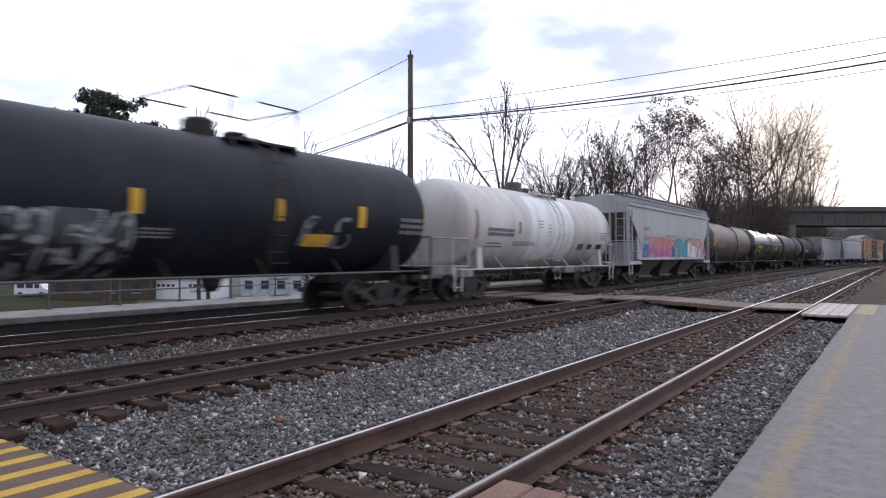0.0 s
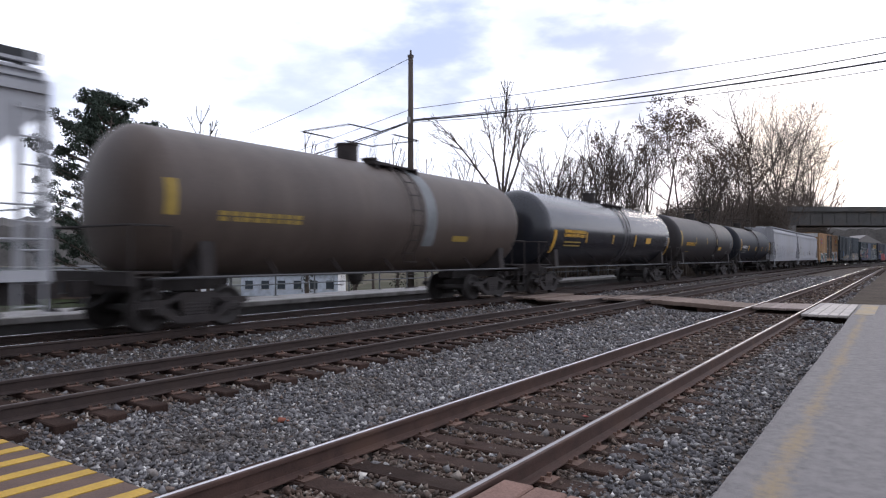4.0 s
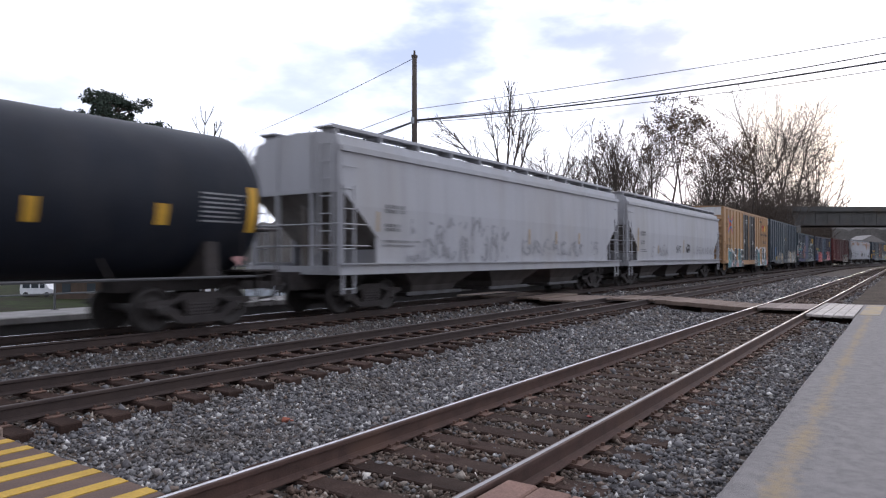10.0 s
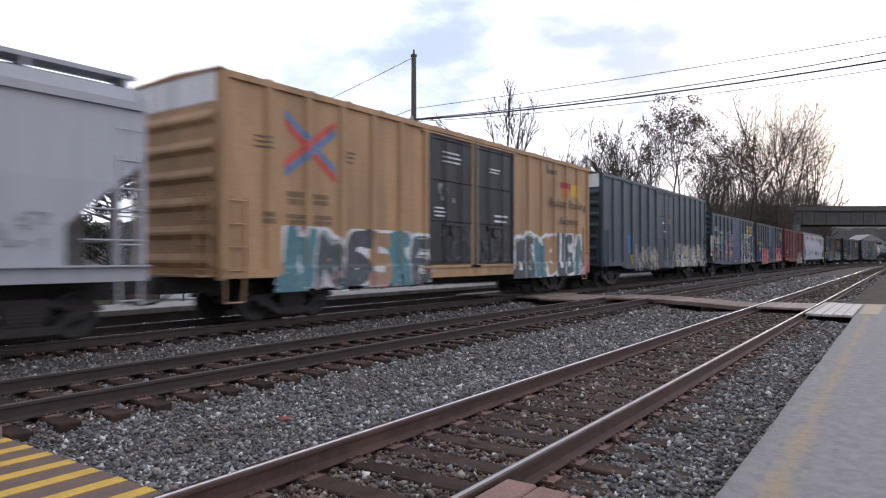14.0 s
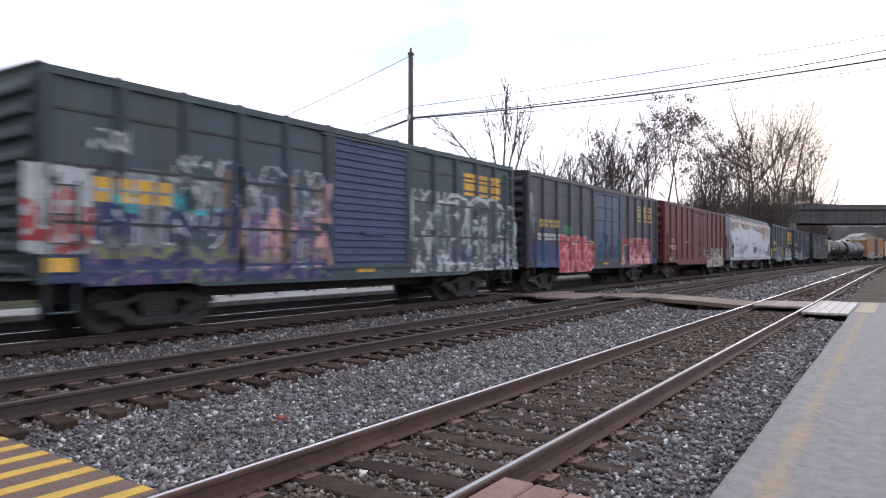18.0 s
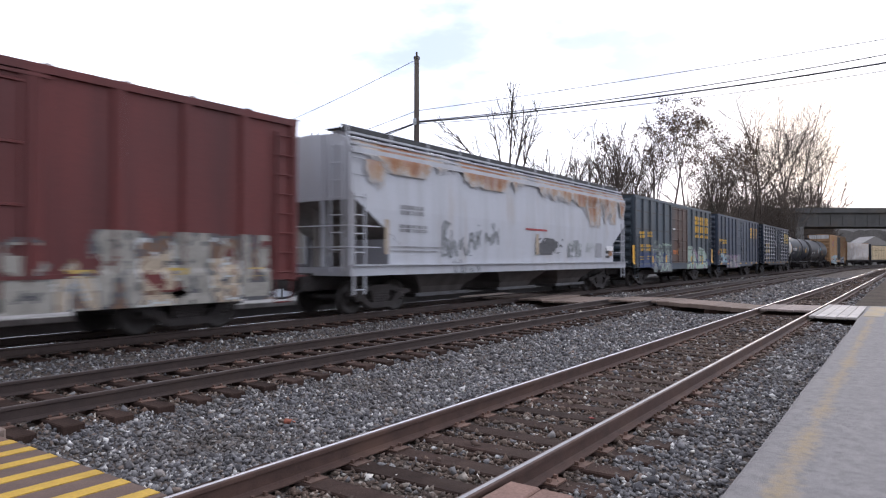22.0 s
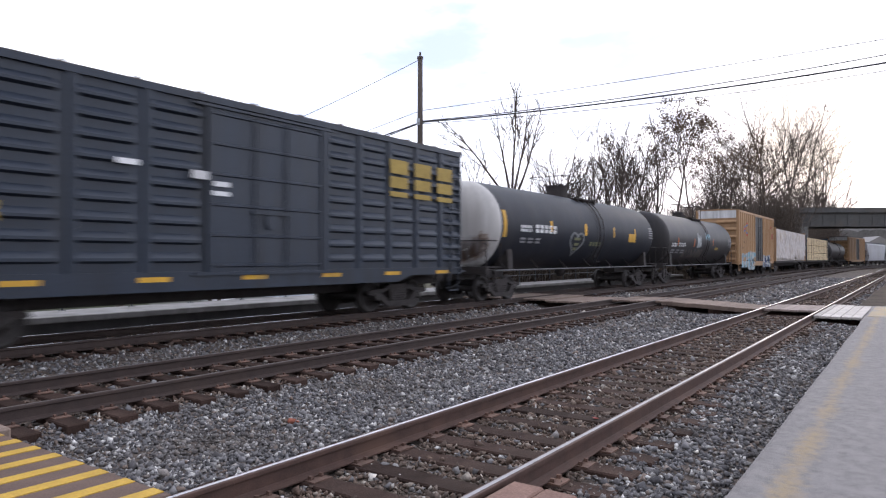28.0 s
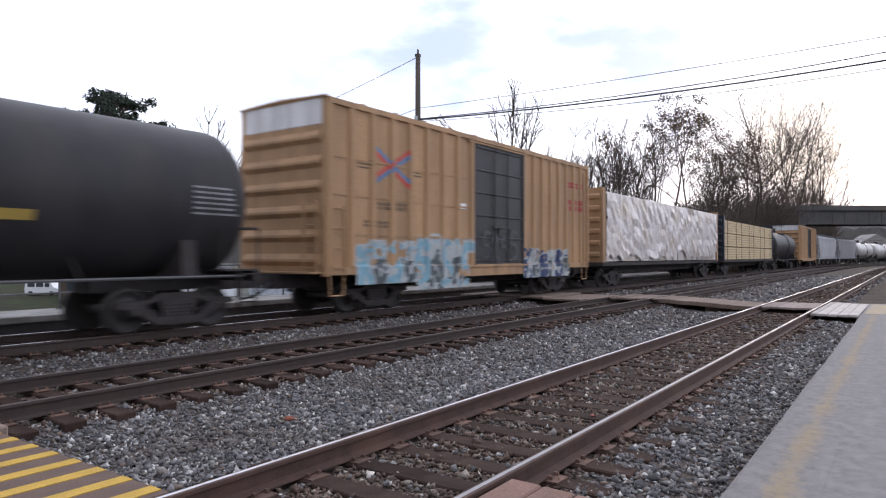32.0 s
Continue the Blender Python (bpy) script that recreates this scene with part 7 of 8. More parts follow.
    graffiti(c, 0.66, 1.66, 1.72, 2.3, 1, 12, BLACKPAINT, SPRAY_SMOKE, None)
    graffiti(c, 2.32, 7.72, 1.6, 2.22, 8, 13, SPRAY_SMOKE, SPRAY_FAINT, None, thin=True)
    patch(c, -8.15, -7.91, 1.74, 2.91, SPRAY_SAND)
    patch(c, -4.81, -4.6, 1.63, 2.08, SPRAY_SAND)
    patch(c, 0.11, 0.31, 1.71, 2.48, SPRAY_SAND)
    c = TRAIN["J"]
    crossed_rails(c, -7.59, -6, 3.16, 4.68)
    lettering(c, -8.41, -7.88, 3.7, 4.03, 3, 1, DARKTAN)
    lettering(c, -5.71, -5.28, 3.67, 4.02, 3, 1, DARKTAN)
    lettering(c, -7.52, -7.01, 2.58, 2.89, 1, 3, DARKTAN)
    lettering(c, -6.73, -6.24, 2.61, 2.87, 1, 3, DARKTAN)
    lettering(c, -8.18, -7.83, 2.13, 2.4, 1, 3, DARKTAN)
    lettering(c, -7.52, -6.96, 2.14, 2.38, 1, 3, DARKTAN)
    lettering(c, -6.69, -6.12, 2.15, 2.39, 1, 3, DARKTAN)
    graffiti(c, -7.64, -2.21, 0.71, 2.12, 6, 14, SPRAY_SLATE, WHITE, None, mix=(SPRAY_DARKTEAL, BOX_TAN, SPRAY_SMOKE), shine=SPRAY_MIST, crisp=True, rim=0.075)
    graffiti(c, -7.9, -2.0, 0.66, 1.1, 6, 61, SPRAY_ROSE, SPRAY_MIST, None, mix=(SPRAY_DARKTEAL,))
    graffiti(c, 2.64, 8.6, 0.67, 2.36, 7, 15, SPRAY_SLATE, WHITE, None, mix=(SPRAY_SMOKE, BOX_TAN, SPRAY_DARKTEAL), shine=SPRAY_MIST, crisp=True, rim=0.075)
    graffiti(c, 8.3, 9.2, 0.67, 1.9, 2, 62, SPRAY_ROSE, SPRAY_RED, None, mix=(SPRAY_MIST,))
    lettering(c, -1.62, -0.52, 4.16, 4.56, 3, 1, WHITE)
    lettering(c, -2.04, -1.38, 2.56, 2.9, 3, 1, WHITE)
    lettering(c, 0.96, 1.73, 4.12, 4.32, 2, 1, WHITE)
    lettering(c, 1.35, 2.37, 2.5, 2.85, 2, 1, WHITE)
    graffiti(c, -2.04, -0.7, 3, 3.76, 3, 16, GREYTEXT, GREYTEXT, None, thin=True)
    graffiti(c, -1.8, 2.21, 1.17, 2.46, 7, 17, GREYTEXT, SPRAY_SMOKE, None, thin=True)
    patch(c, 5.3, 6.2, 4.58, 4.74, DARKTAN)
    patch(c, 5.3, 5.46, 4.74, 4.92, DARKTAN)
    patch(c, 5.98, 6.2, 3.88, 4.58, DARKTAN)
    patch(c, 6.5, 7.5, 4.12, 4.36, SPRAY_RED)
    patch(c, 6.66, 7.3, 3.84, 4.12, SPRAY_ORANGE)
    patch(c, 7.5, 8.2, 3.84, 4.34, CARYELLOW)
    wording(c, 5.44, 8.85, 3.36, 3.69, "Railcar Pooling")
    wording(c, 6.34, 8.08, 2.71, 2.99, "Experts")
    c = TRAIN["K"]
    patch(c, -0.51, -0.1, 3.23, 3.34, WHITE)
    patch(c, -0.33, 0.05, 2.76, 2.86, WHITE)
    lettering(c, 0.42, 1.15, 3.25, 3.56, 2, 3, FADEDYELLOW)
    graffiti(c, -4.9, -1.3, 0.72, 2.05, 6, 18, SPRAY_STONE, SPRAY_SMOKE, None, mix=(SPRAY_GREY, SPRAY_SAND))
    graffiti(c, -1.05, 2.12, 0.78, 2.1, 4, 19, SPRAY_GREY, SPRAY_SMOKE, None, mix=(SPRAY_SLATE,))
    graffiti(c, 2.12, 9.3, 0.81, 2.2, 8, 20, SPRAY_MIST, SPRAY_SMOKE, SPRAY_GREY, mix=(SPRAY_STONE, SPRAY_SAND))
    patch(c, -5.97, -5.57, 1.59, 2.47, SPRAY_BLUE)
    patch(c, -5.5, -5.33, 1.06, 1.52, FADEDYELLOW)
    patch(c, -3.14, -2.98, 1.04, 1.53, FADEDYELLOW)
    patch(c, -0.21, -0.06, 1.55, 1.8, FADEDYELLOW)
    c = TRAIN["L"]
    patch(c, -7.4, -1.0, 0.98, 1.55, SPRAY_NAVY, "lower_band", 0.0005)
    patch(c, 2.0, 7.9, 0.98, 1.6, SPRAY_NAVY, "lower_band", 0.0005)
    graffiti(c, -5.2, -1.2, 2.3, 3.35, 4, 80, BOX_TEAL, SPRAY_MIST, None)
    graffiti(c, -7.79, -6.7, 1.45, 2.9, 2, 21, SPRAY_RED, SPRAY_MIST, SPRAY_MIST)
    lettering(c, -6.7, -5.16, 2.33, 2.77, 1, 4, CARYELLOW)
    graffiti(c, -6.75, -4.11, 1.56, 2.99, 4, 22, SPRAY_TEAL, SPRAY_SMOKE, SPRAY_GREY, low=SPRAY_NAVY, shine=SPRAY_MIST)
    graffiti(c, -4.11, -1.09, 1.09, 3.29, 6, 23, SPRAY_PURPLE, SPRAY_NAVY, SPRAY_PLUMGREY, mix=(SPRAY_BROWN, SPRAY_ROSE), shine=SPRAY_MIST)
    graffiti(c, -6.84, -1.18, 0.91, 1.62, 7, 24, SPRAY_NAVY, SPRAY_PURPLE, SPRAY_OLIVE)
    graffiti(c, 1.98, 8.16, 0.94, 3.29, 6, 25, SPRAY_SLATE, SPRAY_MIST, SPRAY_SLATE, mix=(SPRAY_SMOKE,), shine=SPRAY_MINT)
    graffiti(c, 1.98, 7.55, 0.91, 1.81, 6, 26, SPRAY_MIST, SPRAY_SLATE, None, thin=True)
    block_logo(c, 4.7, 7.16, 3.29, 3.98, CARYELLOW)
    patch(c, -7.5, -7, 1.16, 1.39, CARYELLOW)
    graffiti(c, -6.76, -6, 3.19, 3.68, 2, 27, SPRAY_MIST, SPRAY_MIST, None, thin=True)
    c = TRAIN["M"]
    patch(c, -7.3, -5.2, 0.98, 1.9, BLUEDARK, "lower_band", 0.0005)
    patch(c, 6.2, 7.2, 0.98, 1.6, BLUEDARK, "lower_band", 0.0005)
    graffiti(c, -7.66, -7.06, 2.2, 4.1, 1, 28, SPRAY_GREY, SPRAY_GREY, None, thin=True)
    lettering(c, -6.75, -5.07, 2.49, 2.79, 1, 4, FADEDYELLOW)
    lettering(c, -6.84, -4.93, 1.96, 2.26, 1, 6, SPRAY_MIST)
    patch(c, -4.62, -3.88, 2.29, 2.61, SPRAY_GREEN)
    graffiti(c, -5.07, -1.54, 0.73, 2.25, 4, 29, SPRAY_CORAL, SPRAY_ROSE, SPRAY_RED, low=SPRAY_RED, shine=SPRAY_ROSE, crisp=True)
    graffiti(c, -7.12, -5.07, 0.86, 1.87, 4, 30, SPRAY_SMOKE, BLUEDARK, SPRAY_GREY, thin=True)
    graffiti(c, 2, 6.3, 0.95, 2.3, 4, 31, SPRAY_RED, SPRAY_ROSE, None, low=SPRAY_SALMON, shine=BOX_PLUM, crisp=True)
    block_logo(c, 4.19, 6.91, 3.12, 3.94, FADEDYELLOW)
    graffiti(c, -1.21, 1.69, 1.19, 2.63, 4, 32, SPRAY_SMOKE, BLUEDARK, None, thin=True)
    c = TRAIN["N"]
    lettering(c, -6.51, -5.63, 2.17, 2.39, 1, 3, SPRAY_ROSE)
    lettering(c, -6.72, -5.3, 1.76, 2, 1, 3, SPRAY_ROSE)
    lettering(c, -6.74, -5.32, 0.98, 1.61, 3, 3, SPRAY_BROWN)
    patch(c, -6.74, -6.19, 1.06, 1.28, CARYELLOW)
    graffiti(c, 1.91, 7.04, 0.58, 1.93, 7, 33, SPRAY_SAND, SPRAY_SMOKE, SPRAY_BROWN, mix=(SPRAY_STONE,), shine=SPRAY_MIST)
    patch(c, 2.89, 3.3, 1.12, 1.25, FADEDYELLOW)
    patch(c, 4.69, 5.04, 1.14, 1.27, FADEDYELLOW)
    patch(c, 6.48, 6.89, 1.08, 1.25, FADEDYELLOW)
    graffiti(c, -1.56, 0.85, 1.1, 1.96, 4, 34, SPRAY_MIST, SPRAY_SMOKE, None, thin=True)
    lettering(c, -3.21, -2.67, 2.18, 2.33, 2, 1, SPRAY_MIST)
    lettering(c, 0.85, 1.49, 1.35, 1.85, 2, 1, SPRAY_MIST)
    c = TRAIN["O"]
    lettering(c, -7.44, -6.39, 2.6, 2.87, 1, 5, GREYTEXT)
    lettering(c, -7.47, -6.2, 2.14, 2.35, 1, 5, GREYTEXT)
    lettering(c, -7.83, -5.15, 1.58, 1.8, 2, 1, GREYTEXT)
    graffiti(c, -5.61, -2.28, 1.39, 2.64, 7, 35, SPRAY_GREY, SPRAY_GREY, None, thin=True)
    graffiti(c, 0.71, 2.67, 1.62, 2.32, 3, 36, SPRAY_MIST, SPRAY_SMOKE, None, thin=True)
    graffiti(c, -5.01, -3.48, 0.94, 1.48, 3, 37, SPRAY_GREY, SPRAY_GREY, None, thin=True)
    patch(c, -0.44, 1.24, 2.44, 2.51, SPRAY_RED)
    patch(c, -8.08, -7.91, 1.55, 2.45, SPRAY_SAND)
    patch(c, 0.36, 0.59, 1.57, 2.33, SPRAY_SAND)
    patch(c, 7.06, 7.55, 1.66, 1.89, BLACKPAINT)
    patch(c, 7.06, 7.55, 1.46, 1.57, BLACKPAINT)
    rust_bloom(c, -8.99, -7.99, 3.16, 3.92)
    rust_bloom(c, 4.64, 6.74, 2.72, 4.49)
    rust_bloom(c, 6.6, 8.64, 2.96, 4.69)
    rust_bloom(c, 8.53, 9.4, 3.25, 4.79)
    rust_bloom(c, -9.36, -5.02, 3.64, 4.51)
    rust_bloom(c, -5.7, 0.47, 3.63, 4.49)
    rust_bloom(c, -0.66, 9.29, 3.56, 4.88)
    graffiti(c, 0.31, 2.18, 1.58, 2.19, 4, 60, SPRAY_SMOKE, SPRAY_SMOKE, None)
    graffiti(c, 3.08, 4.39, 1.49, 2.17, 4, 61, SPRAY_GREY, SPRAY_MIST, None)
    graffiti(c, 4.85, 6.3, 1.68, 2.22, 4, 62, SPRAY_ROSE, SPRAY_MIST, None, thin=True)
    patch(c, 5.89, 6.59, 1.49, 2.09, SPRAY_FAINT)
    patch(c, 7.17, 7.97, 1.79, 1.99, WHITE)
    patch(c, 7.38, 7.84, 1.54, 1.77, RUSTPAINT)
    c = TRAIN["P"]
    patch(c, -7.1, -1.5, 0.98, 1.75, BLUEDARK, "lower_band", 0.0005)
    patch(c, 1.9, 7.2, 0.98, 1.4, BLUEDARK, "lower_band", 0.0005)
    lettering(c, -6.92, -6.25, 2.48, 2.81, 1, 2, CARYELLOW)
    lettering(c, -5.71, -5.11, 2.55, 2.84, 1, 2, CARYELLOW)
    lettering(c, -7.03, -6.16, 1.82, 2.16, 1, 3, CARYELLOW)
    lettering(c, -5.87, -4.98, 1.83, 2.17, 1, 3, CARYELLOW)
    lettering(c, -6.84, -6.39, 1.34, 1.58, 2, 1, FADEDYELLOW)
    lettering(c, -5.73, -5.3, 1.35, 1.62, 2, 1, FADEDYELLOW)
    block_logo(c, 3.45, 7.0, 2.76, 4.09, CARYELLOW)
    patch(c, -7.93, -7.71, 1.15, 2.1, CARYELLOW)
    patch(c, -4.91, -4.68, 1.09, 1.57, CARYELLOW)
    patch(c, -2.6, -2.33, 1.06, 1.62, CARYELLOW)
    patch(c, -0.47, -0.28, 1.64, 2.06, CARYELLOW)
    patch(c, 2.57, 2.81, 1.11, 1.59, CARYELLOW)
    patch(c, 4.82, 5.12, 1.08, 1.61, CARYELLOW)
    patch(c, 7.64, 8.01, 1.14, 2.06, CARYELLOW)
    graffiti(c, -4.82, -1.66, 0.72, 2.39, 4, 38, SPRAY_GREY, SPRAY_MINT, SPRAY_SLATE)
    graffiti(c, 1.5, 6.4, 0.8, 2.2, 4, 39, SPRAY_MINT, SPRAY_SMOKE, SPRAY_LILAC, shine=SPRAY_MIST, crisp=True, fade=False)
    patch(c, -1.39, -0.97, 3.07, 3.17, WHITE)
    lettering(c, -1.34, -0.4, 1.68, 1.91, 1, 3, SPRAY_ORANGE)
    c = TRAIN["Q"]
    lettering(c, -7, -6.14, 2.44, 2.83, 1, 2, CARYELLOW)
    lettering(c, -5.86, -4.94, 2.5, 2.82, 1, 2, CARYELLOW)
    lettering(c, -7, -6.14, 1.82, 2.13, 1, 3, CARYELLOW)
    lettering(c, -5.85, -4.94, 1.82, 2.14, 1, 3, CARYELLOW)
    block_logo(c, 3.81, 6.98, 3.16, 4.02, CARYELLOW)
    graffiti(c, -7, -4.81, 1.15, 1.84, 3, 40, SPRAY_SKY, SPRAY_SMOKE, SPRAY_MIST)
    graffiti(c, -4.9, -0.45, 0.76, 1.75, 5, 41, SPRAY_STONE, SPRAY_PURPLE, SPRAY_LILAC, mix=(SPRAY_GREY,))
    patch(c, -7.64, -7.25, 1.73, 2.03, SPRAY_ORANGE)
    graffiti(c, -0.1, 5.54, 1.23, 2.14, 5, 42, SPRAY_SMOKE, SPRAY_SMOKE, None, thin=True)
    c = TRAIN["R"]
    lettering(c, -6.56, -5.89, 2.51, 2.84, 1, 2, FADEDYELLOW)
    lettering(c, -5.43, -4.77, 2.53, 2.88, 1, 2, FADEDYELLOW)
    lettering(c, -6.62, -5.87, 1.97, 2.29, 1, 3, FADEDYELLOW)
    lettering(c, -5.46, -4.67, 1.99, 2.32, 1, 3, FADEDYELLOW)
    lettering(c, -6.56, -6.11, 1.36, 1.58, 2, 1, FADEDYELLOW)
    lettering(c, -5.42, -4.82, 1.36, 1.6, 2, 1, FADEDYELLOW)
    block_logo(c, 4.21, 7.31, 3.05, 4.02, FADEDYELLOW)
    patch(c, -2.93, -2.52, 3.07, 3.17, WHITE)
    patch(c, -1.48, -1.12, 2.95, 3.11, WHITE)
    patch(c, -1, -0.63, 2.84, 2.94, WHITE)
    patch(c, -1.02, -0.63, 2.66, 2.75, WHITE)
    c = TRAIN["S"]
    patch(c, -7.58, -7.38, 2.15, 3.06, CARYELLOW)
    patch(c, -4.12, -3.94, 2.43, 2.84, CARYELLOW)
    patch(c, -0.96, -0.75, 2.38, 2.86, CARYELLOW)
    patch(c, 2.19, 2.37, 2.38, 2.83, CARYELLOW)
    patch(c, 4.94, 5.11, 2.34, 2.86, CARYELLOW)
    patch(c, 4.17, 5.09, 2.21, 2.6, CARYELLOW)
    lettering(c, -6.41, -5.56, 2.37, 2.61, 1, 5, WHITE)
    lettering(c, -5.33, -3.56, 2.36, 2.66, 1, 5, WHITE)
    lettering(c, -6.38, -4.72, 1.96, 2.19, 2, 3, GREYTEXT)
    heart(c, -2.31, -0.96, 1.52, 2.49)
    lettering(c, 7.04, 8.03, 2.42, 3.01, 5, 1, GREYTEXT)
    rust_bloom(c, -8.86, -8.5, 1.12, 1.7, hang=False, mats=RUST_DARK)
    rust_bloom(c, -8.42, -7.95, 1.1, 2.35, hang=False, mats=RUST_DARK)
    lettering(c, -0.32, 0.88, 1.96, 2.14, 1, 4, SPRAY_OLIVE)
    c = TRAIN["T"]
    patch(c, -5.68, -5.54, 2.16, 2.63, SPRAY_ORANGE)
    patch(c, -2.28, -2.14, 2.13, 2.62, SPRAY_ORANGE)
    patch(c, 2.26, 2.4, 2.27, 2.68, SPRAY_ORANGE)
    patch(c, 2.98, 3.81, 2.0, 2.17, FADEDYELLOW)
    lettering(c, -6.78, -5.82, 2.1, 2.32, 1, 5, WHITE)
    lettering(c, -5.46, -4.04, 2.12, 2.35, 1, 5, WHITE)
    lettering(c, -6.71, -3.87, 1.72, 1.98, 2, 3, GREYTEXT)
    graffiti(c, -1.5, -0.6, 2.1, 3.0, 2, 43, SPRAY_MIST, SPRAY_GREY, SPRAY_GREY, crisp=True)
    graffiti(c, -4.2, 0.2, 1.5, 2.0, 5, 44, TANK_DUST, SPRAY_SLATE, None)
    graffiti(c, 0.49, 1.52, 2.62, 3.08, 2, 45, SPRAY_SKY, SPRAY_GREY, None)
    lettering(c, 6.59, 7.77, 2.21, 2.82, 6, 1, GREYTEXT)
    c = TRAIN["U"]
    crossed_rails(c, -5.75, -4.36, 3.24, 4.31)
    lettering(c, -6.38, -5.84, 3.6, 3.88, 3, 1, DARKTAN)
    lettering(c, -4.21, -3.65, 3.59, 3.87, 3, 1, DARKTAN)
    lettering(c, -5.66, -5.12, 2.63, 2.83, 1, 3, DARKTAN)
    lettering(c, -4.94, -4.41, 2.64, 2.85, 1, 3, DARKTAN)
    lettering(c, -6.15, -5.83, 2.17, 2.34, 1, 3, DARKTAN)
    lettering(c, -5.66, -5.17, 2.16, 2.34, 1, 3, DARKTAN)
    graffiti(c, -6.46, -4.08, 0.73, 1.86, 4, 46, SPRAY_SLATE, SPRAY_MIST, SPRAY_MIST, mix=(SPRAY_SKY,))
    graffiti(c, -4.08, -1.13, 0.51, 2.16, 5, 47, SPRAY_SLATE, SPRAY_MIST, SPRAY_MIST, mix=(SPRAY_SKY,))
    graffiti(c, 2.04, 5.81, 0.68, 1.73, 6, 48, SPRAY_SLATE, SPRAY_MIST, SPRAY_MIST, mix=(BLUEDARK,))
    lettering(c, 5.78, 7.44, 4.15, 4.38, 1, 3, SPRAY_RED)
    lettering(c, 5.77, 7.26, 3.23, 3.69, 1, 3, SPRAY_RED)
    patch(c, -1.89, -1.51, 2.87, 3.04, WHITE)
    graffiti(c, -0.8, 1.64, 1.14, 2.62, 4, 49, SPRAY_SMOKE, SPRAY_SMOKE, None, thin=True)


paintwork()


# ---- bridge, pole, wires, trees, houses ----
def bridge():
    b = tagged(thing("road_bridge"), "dark steel girder road bridge over the tracks", "bridge", kind="structure")
    # the deck spans across the line, a little askew
    ang = math.atan2(2.25 - 15.92, 132.1 - 122.6)
    m = Matrix.Translation((122.6, 15.9, 0)) @ Matrix.Rotation(ang, 4, "Z")
    b.matrix_basis = m
    bm = bmesh.new()
    box(bm, -6, 60, -0.2, 0.2, 6.75, 8.9)
    for i in range(34):
        x = -6 + 2.0 * i
        box(bm, x - 0.05, x + 0.05, -0.28, -0.2, 6.8, 8.85)
    box(bm, -6, 60, -0.45, 0.45, 6.68, 6.78)
    box(bm, -6, 60, -0.45, 0.45, 8.86, 8.98)
    part("girder", bm, BRIDGE, b)
    bm = bmesh.new()
    box(bm, -8, 62, -0.6, 9.0, 8.98, 9.2)
    part("deck", bm, BRIDGE, b)
    bm = bmesh.new()
    box(bm, -8, 62, -0.55, -0.35, 9.2, 9.78)
    part("parapet", bm, BRIDGE, b)
    bm = bmesh.new()
    box(bm, -6, 60, 8.4, 8.8, 6.75, 8.9)
    part("girder", bm, BRIDGE, b)
    bm = bmesh.new()
    box(bm, -14, 1.2, -0.9, 9.4, -1.2, 6.66)
    part("abutment", bm, ABUT, b)
    bm = bmesh.new()
    box(bm, 34, 60, -0.9, 9.4, -1.2, 6.66)
    part("abutment", bm, ABUT, b)


def utility_pole():
    p = tagged(thing("utility_pole", Matrix.Translation((28.64, 21.9, -1.25))), "tall dark wooden utility pole", "utility pole")
    bm = bmesh.new()
    tube(bm, (0, 0, 0), (0, 0, 13.7), 0.20, 0.13, n=12)
    part("shaft", bm, POLE, p, smooth=True)
    bm = bmesh.new()
    tube(bm, (0, 0, 13.7), (0, 0, 13.95), 0.06, 0.05, n=8)
    box(bm, -0.12, 0.12, -0.12, 0.12, 13.55, 13.7)
    part("pole_cap", bm, POLE, p)
    bm = bmesh.new()
    box(bm, -0.22, -0.1, -0.08, 0.08, 9.95, 10.3)
    tube(bm, (-0.3, -0.05, 10.1), (0.3, -0.05, 10.1), 0.04, n=8)
    part("cable_bracket", bm, GALV, p)


def wire(a, b, sag, r):
    a, b = Vector(a), Vector(b)
    pts = []
    for i in range(25):
        t = i / 24
        p = a.lerp(b, t)
        p.z -= sag * 4 * t * (1 - t)
        pts.append(p)
    return bent(pts, r, 5)


def wires():
    top, high, mid = Vector((28.64, 21.9, 12.3)), Vector((28.64, 21.9, 9.5)), Vector((28.64, 21.9, 8.87))
    for a, b, sag, r, words in ((mid, (35.44, -2.07, 10.29), 0.30, 0.042, "thick black cable strung from the pole"),
                                (mid + Vector((0, 0, 0.06)), (35.44, -2.07, 10.72), 0.36, 0.026, "black cable strung from the pole"),
                                (high, (35.44, -2.08, 11.3), 0.12, 0.017, "thin wire strung from the pole"),
                                (mid - Vector((0, 0, 0.08)), (35.44, -2.06, 9.95), 0.38, 0.017, "thin slack wire strung from the pole"),
                                (mid, (39.56, 51.84, 8.81), 0.25, 0.042, "thick black cable running off behind the pole"),
                                (mid - Vector((0, 0, 0.05)), (39.56, 51.84, 8.55), 0.3, 0.026, "black cable running off behind the pole"),
                                (high, (39.56, 51.84, 9.13), 0.1, 0.017, "thin wire running off behind the pole"),
                                (top, (34.17, 42.04, 11.17), 0.15, 0.017, "thin wire from the top of the pole")):
        tagged(part("overhead_cable", wire(a, b, sag, r), WIRE), words, "cable", group="overhead cables")


